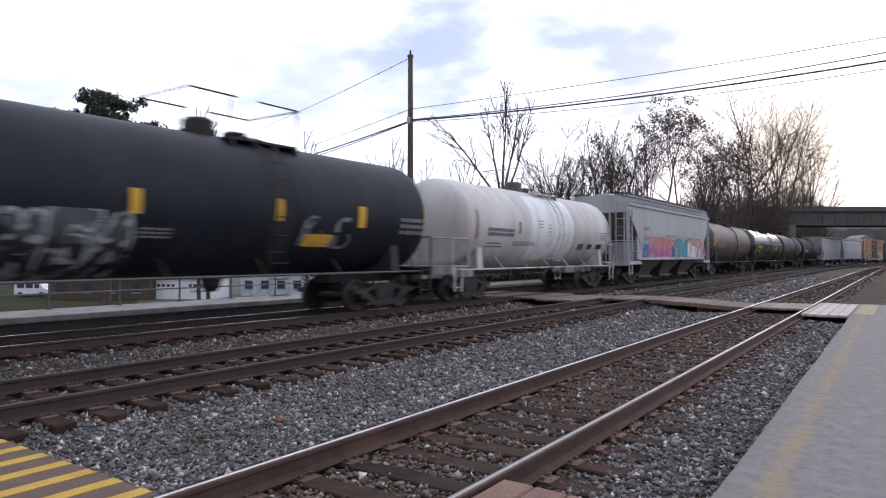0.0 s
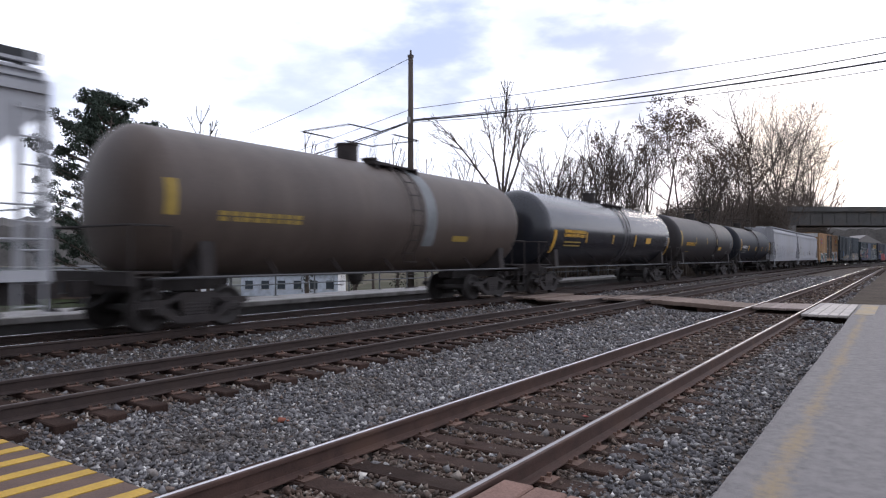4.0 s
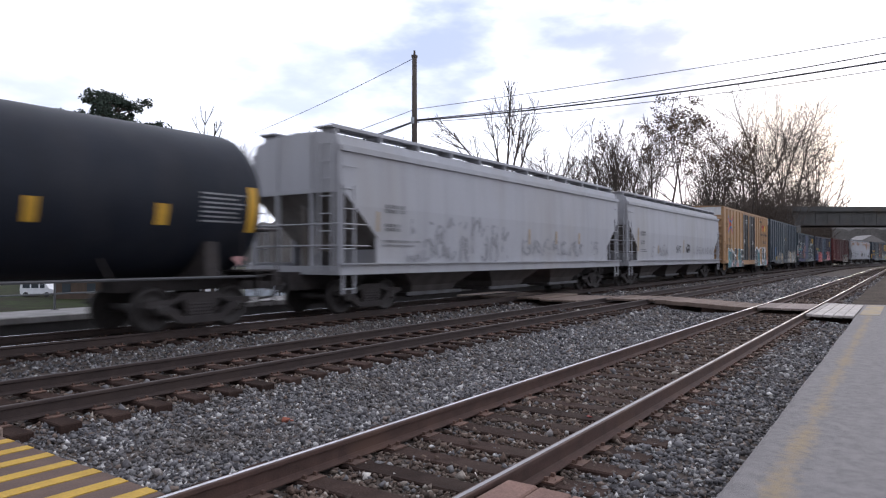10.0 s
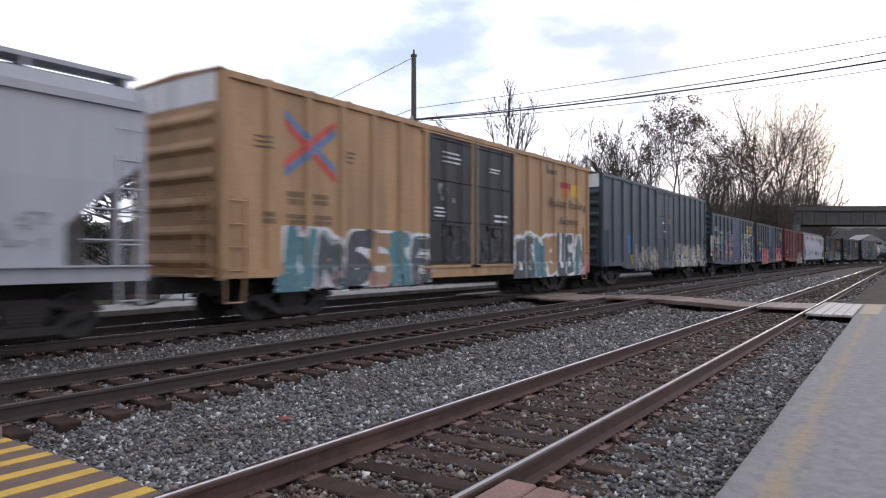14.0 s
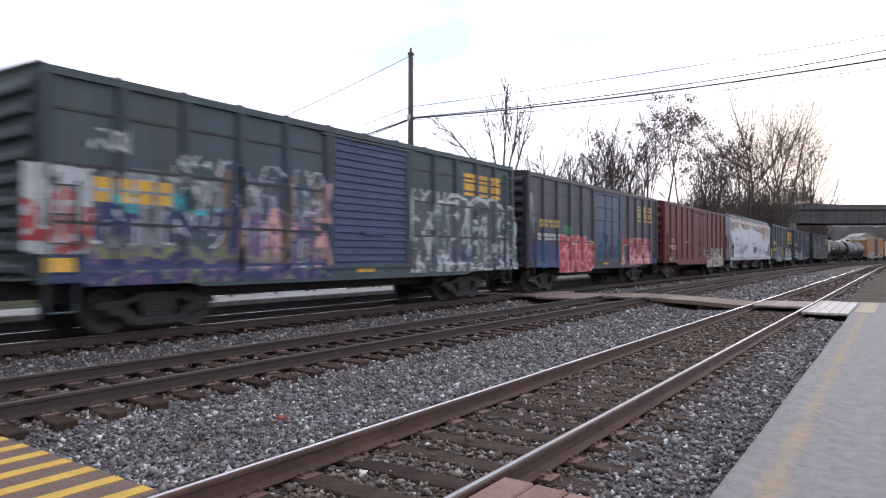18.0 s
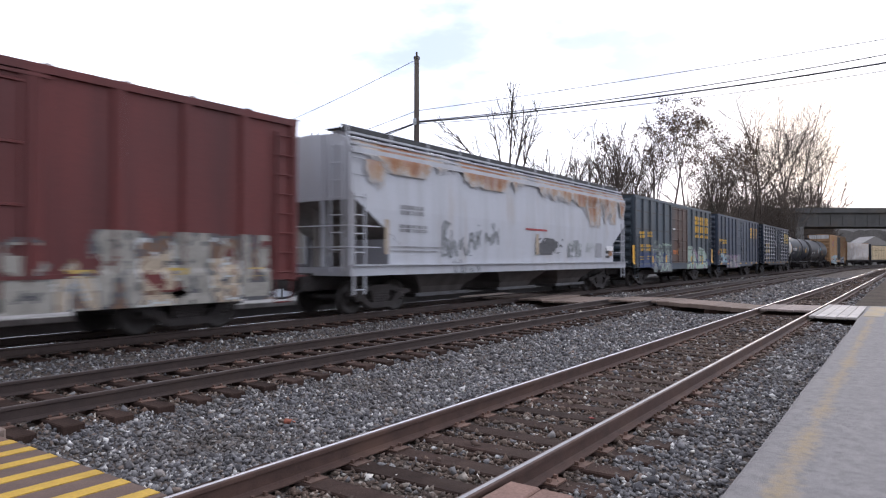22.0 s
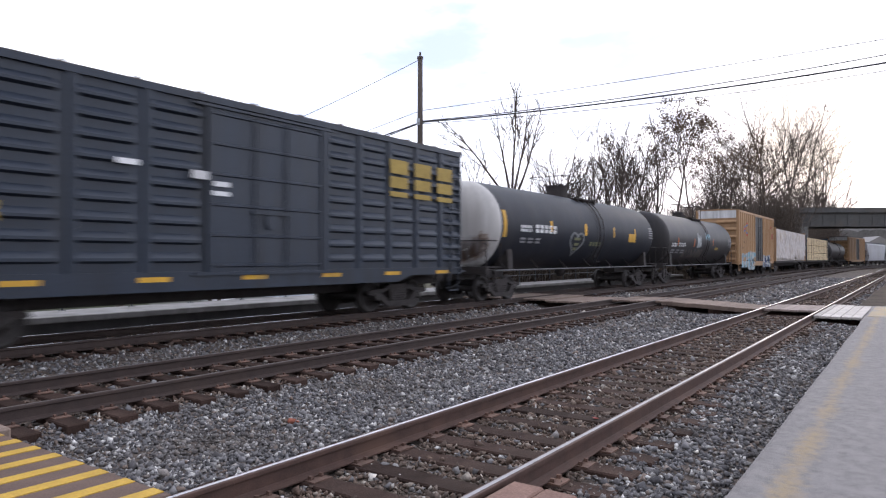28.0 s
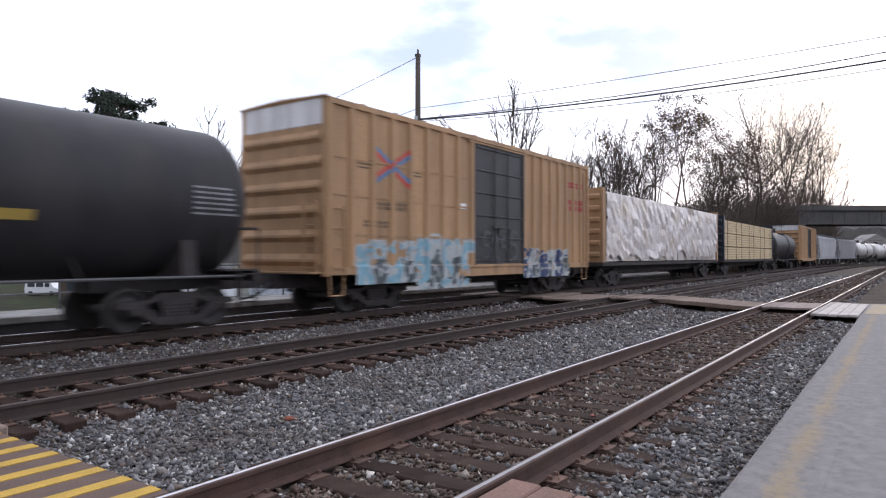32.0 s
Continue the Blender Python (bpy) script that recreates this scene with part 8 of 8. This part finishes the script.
def branch_mesh(name, segs, mat, sides=4):
    """Tapered tubes from (start, end, r0, r1), in one mesh."""
    n = len(segs)
    A = np.array([s[0] for s in segs], float)
    B = np.array([s[1] for s in segs], float)
    R0 = np.array([s[2] for s in segs])
    R1 = np.array([s[3] for s in segs])
    d = B - A
    d /= np.maximum(np.linalg.norm(d, axis=1), 1e-6)[:, None]
    ref = np.where(np.abs(d[:, 2:3]) > 0.9, np.array([[1.0, 0, 0]]), np.array([[0, 0, 1.0]]))
    u = np.cross(d, ref)
    u /= np.linalg.norm(u, axis=1)[:, None]
    w = np.cross(d, u)
    ang = np.arange(sides) * 2 * math.pi / sides
    off = np.cos(ang)[None, :, None] * u[:, None] + np.sin(ang)[None, :, None] * w[:, None]
    v = np.concatenate([A[:, None] + off * R0[:, None, None], B[:, None] + off * R1[:, None, None]], 1)
    i = np.arange(sides)
    j = (i + 1) % sides
    quad = np.stack([i, j, j + sides, i + sides], 1)
    f = (quad[None] + (np.arange(n) * 2 * sides)[:, None, None]).reshape(-1, 4)
    me = bpy.data.meshes.new(name)
    me.vertices.add(n * 2 * sides)
    me.vertices.foreach_set("co", v.reshape(-1))
    me.loops.add(len(f) * 4)
    me.loops.foreach_set("vertex_index", f.reshape(-1))
    me.polygons.add(len(f))
    me.polygons.foreach_set("loop_start", np.arange(len(f)) * 4)
    me.polygons.foreach_set("loop_total", np.full(len(f), 4))
    me.materials.append(mat)
    me.update()
    return me


def grow(rng, height, stems=((0.0, 0.0, 1.0),), start=0.35, angle=0.6, reach=0.7, dense=1.0, lift=0.05, fork=0.0):
    """A bare tree: limbs and twigs as two lists of segments, and the twig ends. The stems part at fork of the height: lean along x and y, and share of what is left."""
    limbs, fine, tips = [], [], []
    state = [rng.uniform(0, 6.28)]

    def shoot(p, d, length, r, depth):
        n = max(2, int(length / (0.8, 0.55, 0.42, 0.35)[depth]))
        base = r
        for k in range(n):
            f = (k + 1) / n
            jog = (0.045, 0.11, 0.17, 0.22)[depth]
            d = (d + Vector((rng.gauss(0, 1), rng.gauss(0, 1), rng.gauss(0, 0.7))) * jog + Vector((0, 0, lift * (0.4, 1.3, 0.9, 0.5)[depth]))).normalized()
            q = p + d * (length / n)
            r2 = max((0.020, 0.017, 0.014, 0.012)[depth], base * (1 - (0.9, 0.85, 0.7, 0.5)[depth] * f))
            (limbs if depth < 2 else fine).append((p[:], q[:], r, r2))
            if depth < 3 and f > (start, 0.22, 0.15)[depth] and k < n - 1:
                hope = dense * (1.25, 1.15, 0.9)[depth]
                for _ in range(int(hope) + (rng.random() < hope % 1)):
                    state[0] += 2.4 + rng.gauss(0, 0.5)
                    u = d.cross(Vector((0.3, 1, 0.1))).normalized()
                    v = d.cross(u)
                    side = u * math.cos(state[0]) + v * math.sin(state[0])
                    a = angle * rng.uniform(0.65, 1.35) * (1, 0.95, 1.1)[depth]
                    far = length * ((1 - f) * 0.78 + 0.10) * rng.uniform(0.55, 1.1) * (1.4 * reach, 1.05, 1.15)[depth]
                    if far > 0.3:
                        shoot(q, (d * math.cos(a) + side * math.sin(a)).normalized(), far, max((0.030, 0.019, 0.013)[depth], r2 * rng.uniform(0.45, 0.65)), depth + 1)
            p, r = q, r2
        tips.append(p[:])
    foot, thick = Vector((0, 0, 0)), height * 0.0085 + 0.03
    if fork:
        top = Vector((0.1, 0.05, fork * height))
        limbs.append((foot[:], top[:], thick * 1.25, thick * 1.05))
        foot = top
    for lx, ly, share in stems:
        shoot(foot + Vector((lx * 0.3, ly * 0.3, 0)), Vector((lx, ly, 1)).normalized(), height * (1 - fork) * share, thick * (0.7 if len(stems) > 1 else 1.0), 0)
    return limbs, fine, tips


def leaf_mesh(name, pts, size, mat, rng):
    n = len(pts)
    p = np.array(pts)
    a = rng.normal(0, 1, (n, 3))
    a /= np.linalg.norm(a, axis=1)[:, None]
    b = np.cross(a, rng.normal(0, 1, (n, 3)))
    b /= np.linalg.norm(b, axis=1)[:, None]
    s = size * rng.uniform(0.6, 1.4, (n, 1))
    v = np.stack([p - a * s, p + b * s * 0.6, p + a * s, p - b * s * 0.6], 1)
    me = bpy.data.meshes.new(name)
    me.vertices.add(n * 4)
    me.vertices.foreach_set("co", v.reshape(-1))
    me.loops.add(n * 4)
    me.loops.foreach_set("vertex_index", np.arange(n * 4))
    me.polygons.add(n)
    me.polygons.foreach_set("loop_start", np.arange(n) * 4)
    me.polygons.foreach_set("loop_total", np.full(n, 4))
    me.materials.append(mat)
    me.update()
    return me


TALL = {}


def bare_tree(seed, height, leaves=0, ivy=0, high=0.5, **kw):
    """leaves: withered leaves held in clumps at the twig ends; ivy: dark leaves clinging to the trunk."""
    rng = random.Random(seed)
    limbs, fine, tips = grow(rng, height, **kw)
    t = thing("bare_tree")
    TALL[seed] = sorted(p[2] for p in tips)[int(len(tips) * 0.985)]
    part("trunk", branch_mesh("trunk", limbs, BARK, 6), None, t)
    part("crown", branch_mesh("crown", fine, CROWN, 3), None, t, "bare twigs")
    nr = np.random.default_rng(seed)
    if leaves:
        base = np.array([p for p in tips if p[2] > height * high])
        clump = base[nr.integers(0, len(base), leaves // 26)]
        pick = np.repeat(clump, 26, 0) + nr.normal(0, 0.24, (len(clump) * 26, 3))
        part("leaves", leaf_mesh("leaves", pick, 0.085, LEAFBROWN, nr), None, t, "withered brown leaves")
    if ivy:
        z = height * 0.62 * nr.random(ivy)
        axis = np.array([s[0] for s in limbs if s[2] > height * 0.004])
        near = axis[np.abs(axis[None, :, 2] - z[:, None]).argmin(1)]
        part("ivy", leaf_mesh("ivy", near + nr.normal(0, 1, (ivy, 3)) * (0.2, 0.2, 0.4), 0.075, IVY, nr), None, t, "dark ivy on the trunk")
    return t


IVY = material("dark_ivy_leaves", (0.040, 0.046, 0.030), 0.8, grain=(0.7, 1.3), scale=4, fine=20, bump=0, island=0.4, spec=0.3)


def spot(x, dist):
    """A place on the ground dist metres ahead of the camera, at x (from -1, left edge of the view, to 1)."""
    h = radians(34.6)
    f, r = Vector((math.cos(h), math.sin(h), 0)), Vector((math.sin(h), -math.cos(h), 0))
    return EYE + (f + r * x * 0.6644) * dist


def trees():
    kinds = {}
    kinds["fan"] = bare_tree(3, 14, fork=0.48, stems=((-0.66, 0.1, 1.0), (-0.2, 0.2, 0.95), (0.0, -0.1, 1.05), (0.14, 0.15, 0.9), (0.36, -0.1, 0.95)), start=0.28, angle=0.42, reach=0.58, lift=0.035, dense=1.4)
    kinds["slim"] = bare_tree(5, 13, ivy=700, start=0.30, angle=0.55, reach=0.58, dense=1.05)
    kinds["pole"] = bare_tree(8, 13, start=0.36, angle=0.5, reach=0.55, dense=1.05)
    kinds["forked"] = bare_tree(21, 11, ivy=350, fork=0.25, stems=((-0.22, 0.05, 1.0), (0.28, -0.1, 0.9)), start=0.2, angle=0.6, reach=0.6, dense=0.9)
    kinds["wide"] = bare_tree(9, 24, stems=((0.0, 0.0, 1.0),), start=0.24, angle=0.85, reach=0.66, dense=0.85, lift=0.05)
    kinds["broad"] = bare_tree(14, 20, fork=0.2, stems=((-0.12, 0.1, 1.0), (0.3, 0.0, 0.9)), start=0.25, angle=0.7, reach=0.6, dense=0.78, lift=0.05)
    kinds["leafy"] = bare_tree(12, 14, leaves=3400, start=0.42, angle=0.9, reach=0.78, dense=0.85, high=0.5)
    kinds["shrub"] = bare_tree(31, 7, stems=((-0.5, 0.1, 0.8), (-0.15, 0.3, 1.0), (0.2, -0.2, 0.95), (0.55, 0.1, 0.75)), start=0.15, angle=0.6, reach=0.6, dense=0.9)
    words = {"fan": "bare tree with several fanned trunks", "slim": "slim bare tree with ivy on its trunk", "pole": "straight slim bare tree beside the line", "wide": "tall bare tree with wide limbs",
             "broad": "tall bare tree forked near its foot", "leafy": "tree holding clumps of withered brown leaves", "forked": "thin forked bare tree beside the line", "shrub": "many-stemmed bare shrub on the bank"}
    used = set()
    seeds = {"fan": 3, "slim": 5, "pole": 8, "wide": 9, "broad": 14, "leafy": 12, "forked": 21, "shrub": 31}

    def beyond(x):
        """How far ahead the ground behind the far platform begins, at that place across the view."""
        return 1180 * 19.5 / (0.823 * (1598 - min(x, 1405)))

    def plant(kind, x, dist, top, turn):
        # top: how high the crown reaches
        src = kinds[kind]
        p = spot((x - 784) / 784, dist)
        p.z = fall(p.x, p.y) - 0.1
        m = Matrix.Translation(p) @ Matrix.Rotation(turn, 4, "Z")
        ob = src if kind not in used else copy_thing(src, m)
        used.add(kind)
        ob.matrix_basis = m @ Matrix.Scale((top - p.z) / TALL[seeds[kind]], 4)
        tagged(ob, words[kind], "tree", group="trees along the line")

    def grown(kind, x, level, turn, more=1.0):
        """Plant at x so that the crown's top stands at that angle over the horizon (in thousandths)."""
        d = max(50, beyond(x) * more)
        plant(kind, x, d, 1.5 + level * d / 1180, turn)
    rng = random.Random(4)
    for kind, x, level, turn in (("fan", 887, 306, -0.967), ("slim", 962, 232, 1.0), ("forked", 940, 178, 2.0), ("forked", 1012, 212, 2.0), ("slim", 1048, 252, 2.9), ("pole", 1034, 205, 0.4), ("pole", 1088, 240, 1.2),
                                 ("slim", 1105, 212, 0.2), ("leafy", 1163, 266, 0.4), ("leafy", 1214, 250, 3.0), ("pole", 1140, 248, 4.4), ("slim", 1128, 225, 3.6), ("wide", 1330, 298, -0.6),
                                 ("broad", 1392, 272, 2.6), ("broad", 1285, 205, 1.6), ("leafy", 1262, 195, 1.6), ("slim", 1248, 188, 0.5), ("forked", 705, 200, 0.9), ("forked", 775, 192, 2.2), ("pole", 755, 175, 2.2),
                                 ("forked", 817, 190, 4.0), ("pole", 352, 262, 0.2), ("pole", 370, 240, 2.2), ("forked", 545, 212, 1.1), ("forked", 625, 190, 5.1), ("pole", 660, 180, 3.1),
                                 ("slim", 985, 190, 4.0), ("pole", 1068, 215, 5.0), ("slim", 1022, 180, 5.5), ("pole", 922, 150, 1.5), ("slim", 1232, 215, 2.5), ("broad", 1312, 240, 4.0), ("wide", 1372, 262, 2.1)):
        grown(kind, x, level, turn)
    for kind, x, level, turn in (("forked", 1418, 195, 1.9), ("broad", 1432, 215, 0.7), ("forked", 1450, 150, 4.1), ("shrub", 1436, 135, 3.3), ("shrub", 1418, 150, 2.0), ("shrub", 1448, 110, 0.6)):
        plant(kind, x, 150, 1.5 + level * 150 / 1180, turn)
    for i in range(14):
        x = rng.uniform(1200, 1440)
        grown(rng.choice(("forked", "slim", "shrub", "shrub")), x, rng.uniform(100, 165), rng.uniform(0, 6.28), rng.uniform(0.98, 1.2))
    for i in range(12):
        grown(rng.choice(("forked", "shrub", "pole")), 905 + 22 * i + rng.uniform(-9, 9), rng.uniform(95, 150), rng.uniform(0, 6.28), rng.uniform(1.0, 1.35))


def brush():
    """Dense winter undergrowth on the bank below the trees: many thin curved stems with twigs."""
    rng = np.random.default_rng(11)
    segs = []
    for i in range(4200):
        x = rng.uniform(800, 1200) if i < 1300 else rng.uniform(1165, 1462)
        d = 1180 * 19.5 / (0.823 * (1598 - min(x, 1400)))
        d = (min(d, 103) if x < 1392 else 142) * rng.uniform(0.97, 1.16)
        p = spot((x - 784) / 784, d)
        crest = np.interp(x, (800, 950, 1100, 1180, 1260, 1340, 1410, 1445, 1463), (40, 60, 74, 88, 114, 136, 138, 110, 50))
        q = Vector((p.x, p.y, fall(p.x, p.y)))
        h = (1.5 - q.z + crest * d / 1180) * rng.uniform(0.3, 1.0) ** 0.75
        bow = Vector((rng.normal(0, 0.09 * h), rng.normal(0, 0.09 * h), 0))
        mid, e = q + bow * 0.35 + Vector((0, 0, h * 0.55)), q + bow + Vector((0, 0, h))
        segs += [(q[:], mid[:], 0.05, 0.034), (mid[:], e[:], 0.034, 0.014)]
        for k in range(8):
            f = rng.uniform(0.25, 1.0)
            s = mid.lerp(e, f * 2 - 1) if f > 0.5 else q.lerp(mid, f * 2)
            o = s + Vector((rng.normal(0, 0.6), rng.normal(0, 0.6), rng.uniform(0.1, 1.1)))
            segs.append((s[:], o[:], 0.022, 0.012))
            if k % 2:
                segs.append((s.lerp(o, 0.5)[:], (s.lerp(o, 0.5) + Vector((rng.normal(0, 0.4), rng.normal(0, 0.4), rng.uniform(0, 0.6))))[:], 0.016, 0.01))
    tagged(part("undergrowth", branch_mesh("undergrowth", segs, TWIG, 3), None), "tangled brown winter undergrowth on the bank", "undergrowth", kind="stuff")


def lawn():
    """Rough grass in front of the shed."""
    bm = bmesh.new()
    rows = [[bm.verts.new((*spot(u, d)[:2], -3.93 + 0.1 * noise.noise((u * 9, d * 0.2, 0)))) for u in np.linspace(-1.2, -0.69, 14)] for d in np.linspace(56, 170, 20)]
    for A, B in zip(rows, rows[1:]):
        for i in range(13):
            bm.faces.new((A[i], A[i + 1], B[i + 1], B[i]))
    bmesh.ops.recalc_face_normals(bm, faces=bm.faces)
    tagged(part("lawn", bm, LAWN), "rough green winter grass below the platform", "grass", kind="structure")


LAWN = material("rough_winter_grass", (0.030, 0.038, 0.016), 0.95, grain=(0.5, 1.5), scale=0.6, fine=6, bump=0.8, stain=(0.026, 0.022, 0.016), stain_at=(0.42, 0.6), stain_scale=0.2, spec=0.05)


def far_woods():
    """A low wooded skyline a long way off, all round the view."""
    rng = np.random.default_rng(7)
    bm = bmesh.new()
    prev = None
    for i in range(420):
        a = radians(-40 + 160 * i / 419)
        r = 420 + 30 * math.sin(i * 0.13)
        h = 21 + 3.5 * noise.noise((i * 0.05, 0, 0)) + 2.2 * noise.noise((i * 0.6, 1, 0)) + rng.uniform(-0.8, 0.8)
        c, s = math.cos(a), math.sin(a)
        cur = [bm.verts.new((c * r, s * r, -3)), bm.verts.new((c * r, s * r, h * 0.8)), bm.verts.new((c * (r + 6), s * (r + 6), h)), bm.verts.new((c * (r + 30), s * (r + 30), h * 0.9)), bm.verts.new((c * (r + 40), s * (r + 40), -3))]
        if prev:
            for k in range(4):
                bm.faces.new((prev[k], prev[k + 1], cur[k + 1], cur[k]))
        prev = cur
    tagged(part("far_woods", bm, WOODS), "low grey-brown wooded skyline far away", "woods", kind="stuff")


# bare woods, with the distance haze mixed into a paler grey
WOODS = material("far_bare_woods", (0.14, 0.13, 0.122), 0.95, grain=(0.7, 1.25), scale=0.12, fine=1.2, bump=0.3)


def distant_house():
    g = tagged(thing("distant_house"), "grey gabled house beyond the bridge", "house")
    p = spot((1532 - 784) / 784, 215)
    g.matrix_basis = Matrix.Translation((p.x, p.y, -1.0)) @ Matrix.Rotation(radians(-62), 4, "Z")
    bm = bmesh.new()
    box(bm, -5.5, 5.5, 0, 9, 0, 6.2)
    part("wall", bm, ABUT, g)
    bm = bmesh.new()
    extrude(bm, [(-6.2, 6.1), (6.2, 6.1), (0, 9.6)], "y", -0.5, 9.5)
    part("roof", bm, material("pale_house_roof", (0.24, 0.225, 0.215), 0.9), g)
    for x in (-3, 0, 3):
        bm = bmesh.new()
        box(bm, x - 0.5, x + 0.5, -0.06, 0, 3.4, 4.9)
        part("window", bm, DARKGLASS, g)


def pine():
    rng, nr = random.Random(2), np.random.default_rng(2)
    t = tagged(thing("pine_tree"), "dark evergreen pine with clumped needles", "tree")
    p = spot((190 - 784) / 784, 44)
    t.matrix_basis = Matrix.Translation((p.x, p.y, fall(p.x, p.y) - 0.05))
    limbs, pts = [], []
    h = 16.0
    limbs.append(((0, 0, 0), (0.2, 0, h * 0.95), 0.30, 0.06))
    for i in range(125):
        z = h * (1 - 0.72 * rng.random())
        r = min(5.2, 7.6 * (1 - min(0.985, z / h)) ** 0.42) * rng.uniform(0.3, 1.1)
        a = rng.uniform(0, 6.28)
        root = Vector((0.2 * z / h, 0, z - 0.10 * r))
        e = root + Vector((math.cos(a) * r, math.sin(a) * r, 0.32 * r + 0.2))
        limbs.append((root[:], e[:], 0.07, 0.025))
        for k in range(4):
            f = (1.0, 0.86, 0.72, 0.6)[k]
            c = root.lerp(e, f) + Vector((rng.gauss(0, 0.26), rng.gauss(0, 0.26), rng.gauss(0, 0.12) + 0.15))
            limbs.append((root.lerp(e, f * 0.85)[:], c[:], 0.03, 0.015))
            q = nr.normal(0, 1, (95, 3))
            q /= np.linalg.norm(q, axis=1)[:, None]
            pts.append(np.array(c) + q * (0.40, 0.40, 0.32) * nr.random((95, 1)) ** 0.45 * rng.uniform(0.7, 1.25))
    part("trunk", branch_mesh("trunk", limbs, BARK, 5), None, t)
    part("crown", leaf_mesh("needles", np.concatenate(pts), 0.085, NEEDLE, nr), None, t, "dark green needle clumps")


def house():
    g = tagged(thing("garage_building"), "low white garage building with panelled doors", "building")
    p = spot((322 - 784) / 784, 88)
    g.matrix_basis = Matrix.Translation((p.x, p.y, -4.15)) @ Matrix.Rotation(radians(-56), 4, "Z")
    bm = bmesh.new()
    box(bm, -4.2, 4.2, 0, 6, 0, 2.75)
    part("wall", bm, HOUSE, g)
    bm = bmesh.new()
    extrude(bm, [(-0.4, 2.75), (6.4, 2.75), (3.0, 4.3)], "x", -4.5, 4.5)
    part("roof", bm, ROOF, g)
    for c in (-2.1, 2.1):
        bm = bmesh.new()
        box(bm, c - 1.3, c + 1.3, -0.06, 0.0, 0, 2.2)
        for k in range(1, 4):
            box(bm, c - 1.3, c + 1.3, -0.07, -0.06, k * 0.55 - 0.012, k * 0.55 + 0.012)
        d = part("garage_door", bm, HOUSE, g)
        for k in range(4):
            bm = bmesh.new()
            xx = c - 0.96 + 0.64 * k
            box(bm, xx - 0.22, xx + 0.22, -0.075, -0.06, 1.72, 2.05)
            part("window_pane", bm, DARKGLASS, d)


def parked_van(x, dist, words):
    v = tagged(thing("parked_van"), words, "van")
    p = spot((x - 784) / 784, dist)
    v.matrix_basis = Matrix.Translation((p.x, p.y, fall(p.x, p.y) + (0.2 if dist > 70 else 0))) @ Matrix.Rotation(radians(-56), 4, "Z")
    bm = bmesh.new()
    extrude(bm, [(-2.3, 0.35), (2.3, 0.35), (2.35, 1.0), (1.75, 1.15), (1.2, 1.95), (-2.2, 2.0), (-2.35, 1.0)], "y", -0.9, 0.9)
    part("body", bevel(bm, 0.05), HOUSE, v)
    for x in (-1.45, 1.45):
        for y in (-0.86, 0.86):
            bm = bmesh.new()
            lathe(bm, [(-0.1, 0.2), (-0.1, 0.33), (0.1, 0.33), (0.1, 0.2)], 16, "y")
            bmesh.ops.translate(bm, vec=(x, y, 0.33), verts=bm.verts)
            part("wheel", bm, BLACKPAINT, v)
    for x0, x1 in ((-1.9, -0.9), (-0.7, 0.3), (0.5, 1.15)):
        bm = bmesh.new()
        box(bm, x0, x1, -0.915, -0.9, 1.2, 1.75)
        part("window", bm, DARKGLASS, v)


def low_building(name, words, x, dist, wide, high, mat, roof, bays):
    g = tagged(thing(name), words, "building")
    p = spot((x - 784) / 784, dist)
    g.matrix_basis = Matrix.Translation((p.x, p.y, -4.1)) @ Matrix.Rotation(radians(-56), 4, "Z")
    bm = bmesh.new()
    box(bm, -wide / 2, wide / 2, 0, 7, 0, high)
    part("wall", bm, mat, g)
    bm = bmesh.new()
    extrude(bm, [(-0.5, high), (7.5, high), (3.5, high + 1.6)], "x", -wide / 2 - 0.4, wide / 2 + 0.4)
    part("roof", bm, roof, g)
    for k in range(bays):
        c = wide * ((k + 0.5) / bays - 0.5)
        bm = bmesh.new()
        box(bm, c - 0.55, c + 0.55, -0.05, 0, 1.0, 2.2)
        w = part("window", bm, DARKGLASS, g)
        bm = bmesh.new()
        box(bm, c - 0.65, c + 0.65, -0.09, 0, 0.9, 0.998)
        part("sill", bm, CONCRETE, w)


low_building("brown_shed", "long brown timber shed below the platform", 175, 86, 13, 2.9, material("brown_shed_boards", (0.085, 0.058, 0.042), 0.85, scale=2, fine=20, stain=(0.05, 0.038, 0.03), streak=0.3), ROOF, 4)
low_building("pale_workshop", "long pale blue-white workshop below the platform", 512, 96, 14, 3.2, material("pale_workshop_wall", (0.52, 0.56, 0.62), 0.6, scale=1.5, fine=20, stain=(0.36, 0.38, 0.42), stain_at=(0.5, 0.75)), ROOF, 6)
bridge(), utility_pole(), wires(), trees(), brush(), lawn(), far_woods(), distant_house(), pine(), house(), parked_van(878, 58, "white van parked beyond the far platform"), parked_van(62, 92, "white van parked on the grass below the platform")


# ---- the train rolls by at a steady pace ----
def motions():
    for car, s0 in CARS:
        rows = []
        for i in range(33):
            s = s0 - SPEED * i
            x, y, a = on_line(s, LINE)
            rows.append((float(i), Matrix.Translation((x, y, TRACKS[2][2])) @ Matrix.Rotation(a, 4, "Z")))
        walk(car, rows)
    turn = SPEED / 0.42
    lead = {}
    for wheels, side in SPINNERS:
        if side not in lead:
            walk(wheels, [(k / FPS, Matrix.Translation((side * 0.89, 0, 0.42)) @ Matrix.Rotation(-turn * k / FPS, 4, "Y")) for k in range(32 * FPS + 1)])
            lead[side] = wheels
        else:
            # every other wheelset shares the same roll
            wheels.rotation_mode = "QUATERNION"
            keys = wheels.animation_data_create()
            keys.action = lead[side].animation_data.action
            keys.action_slot = lead[side].animation_data.action_slot


motions()
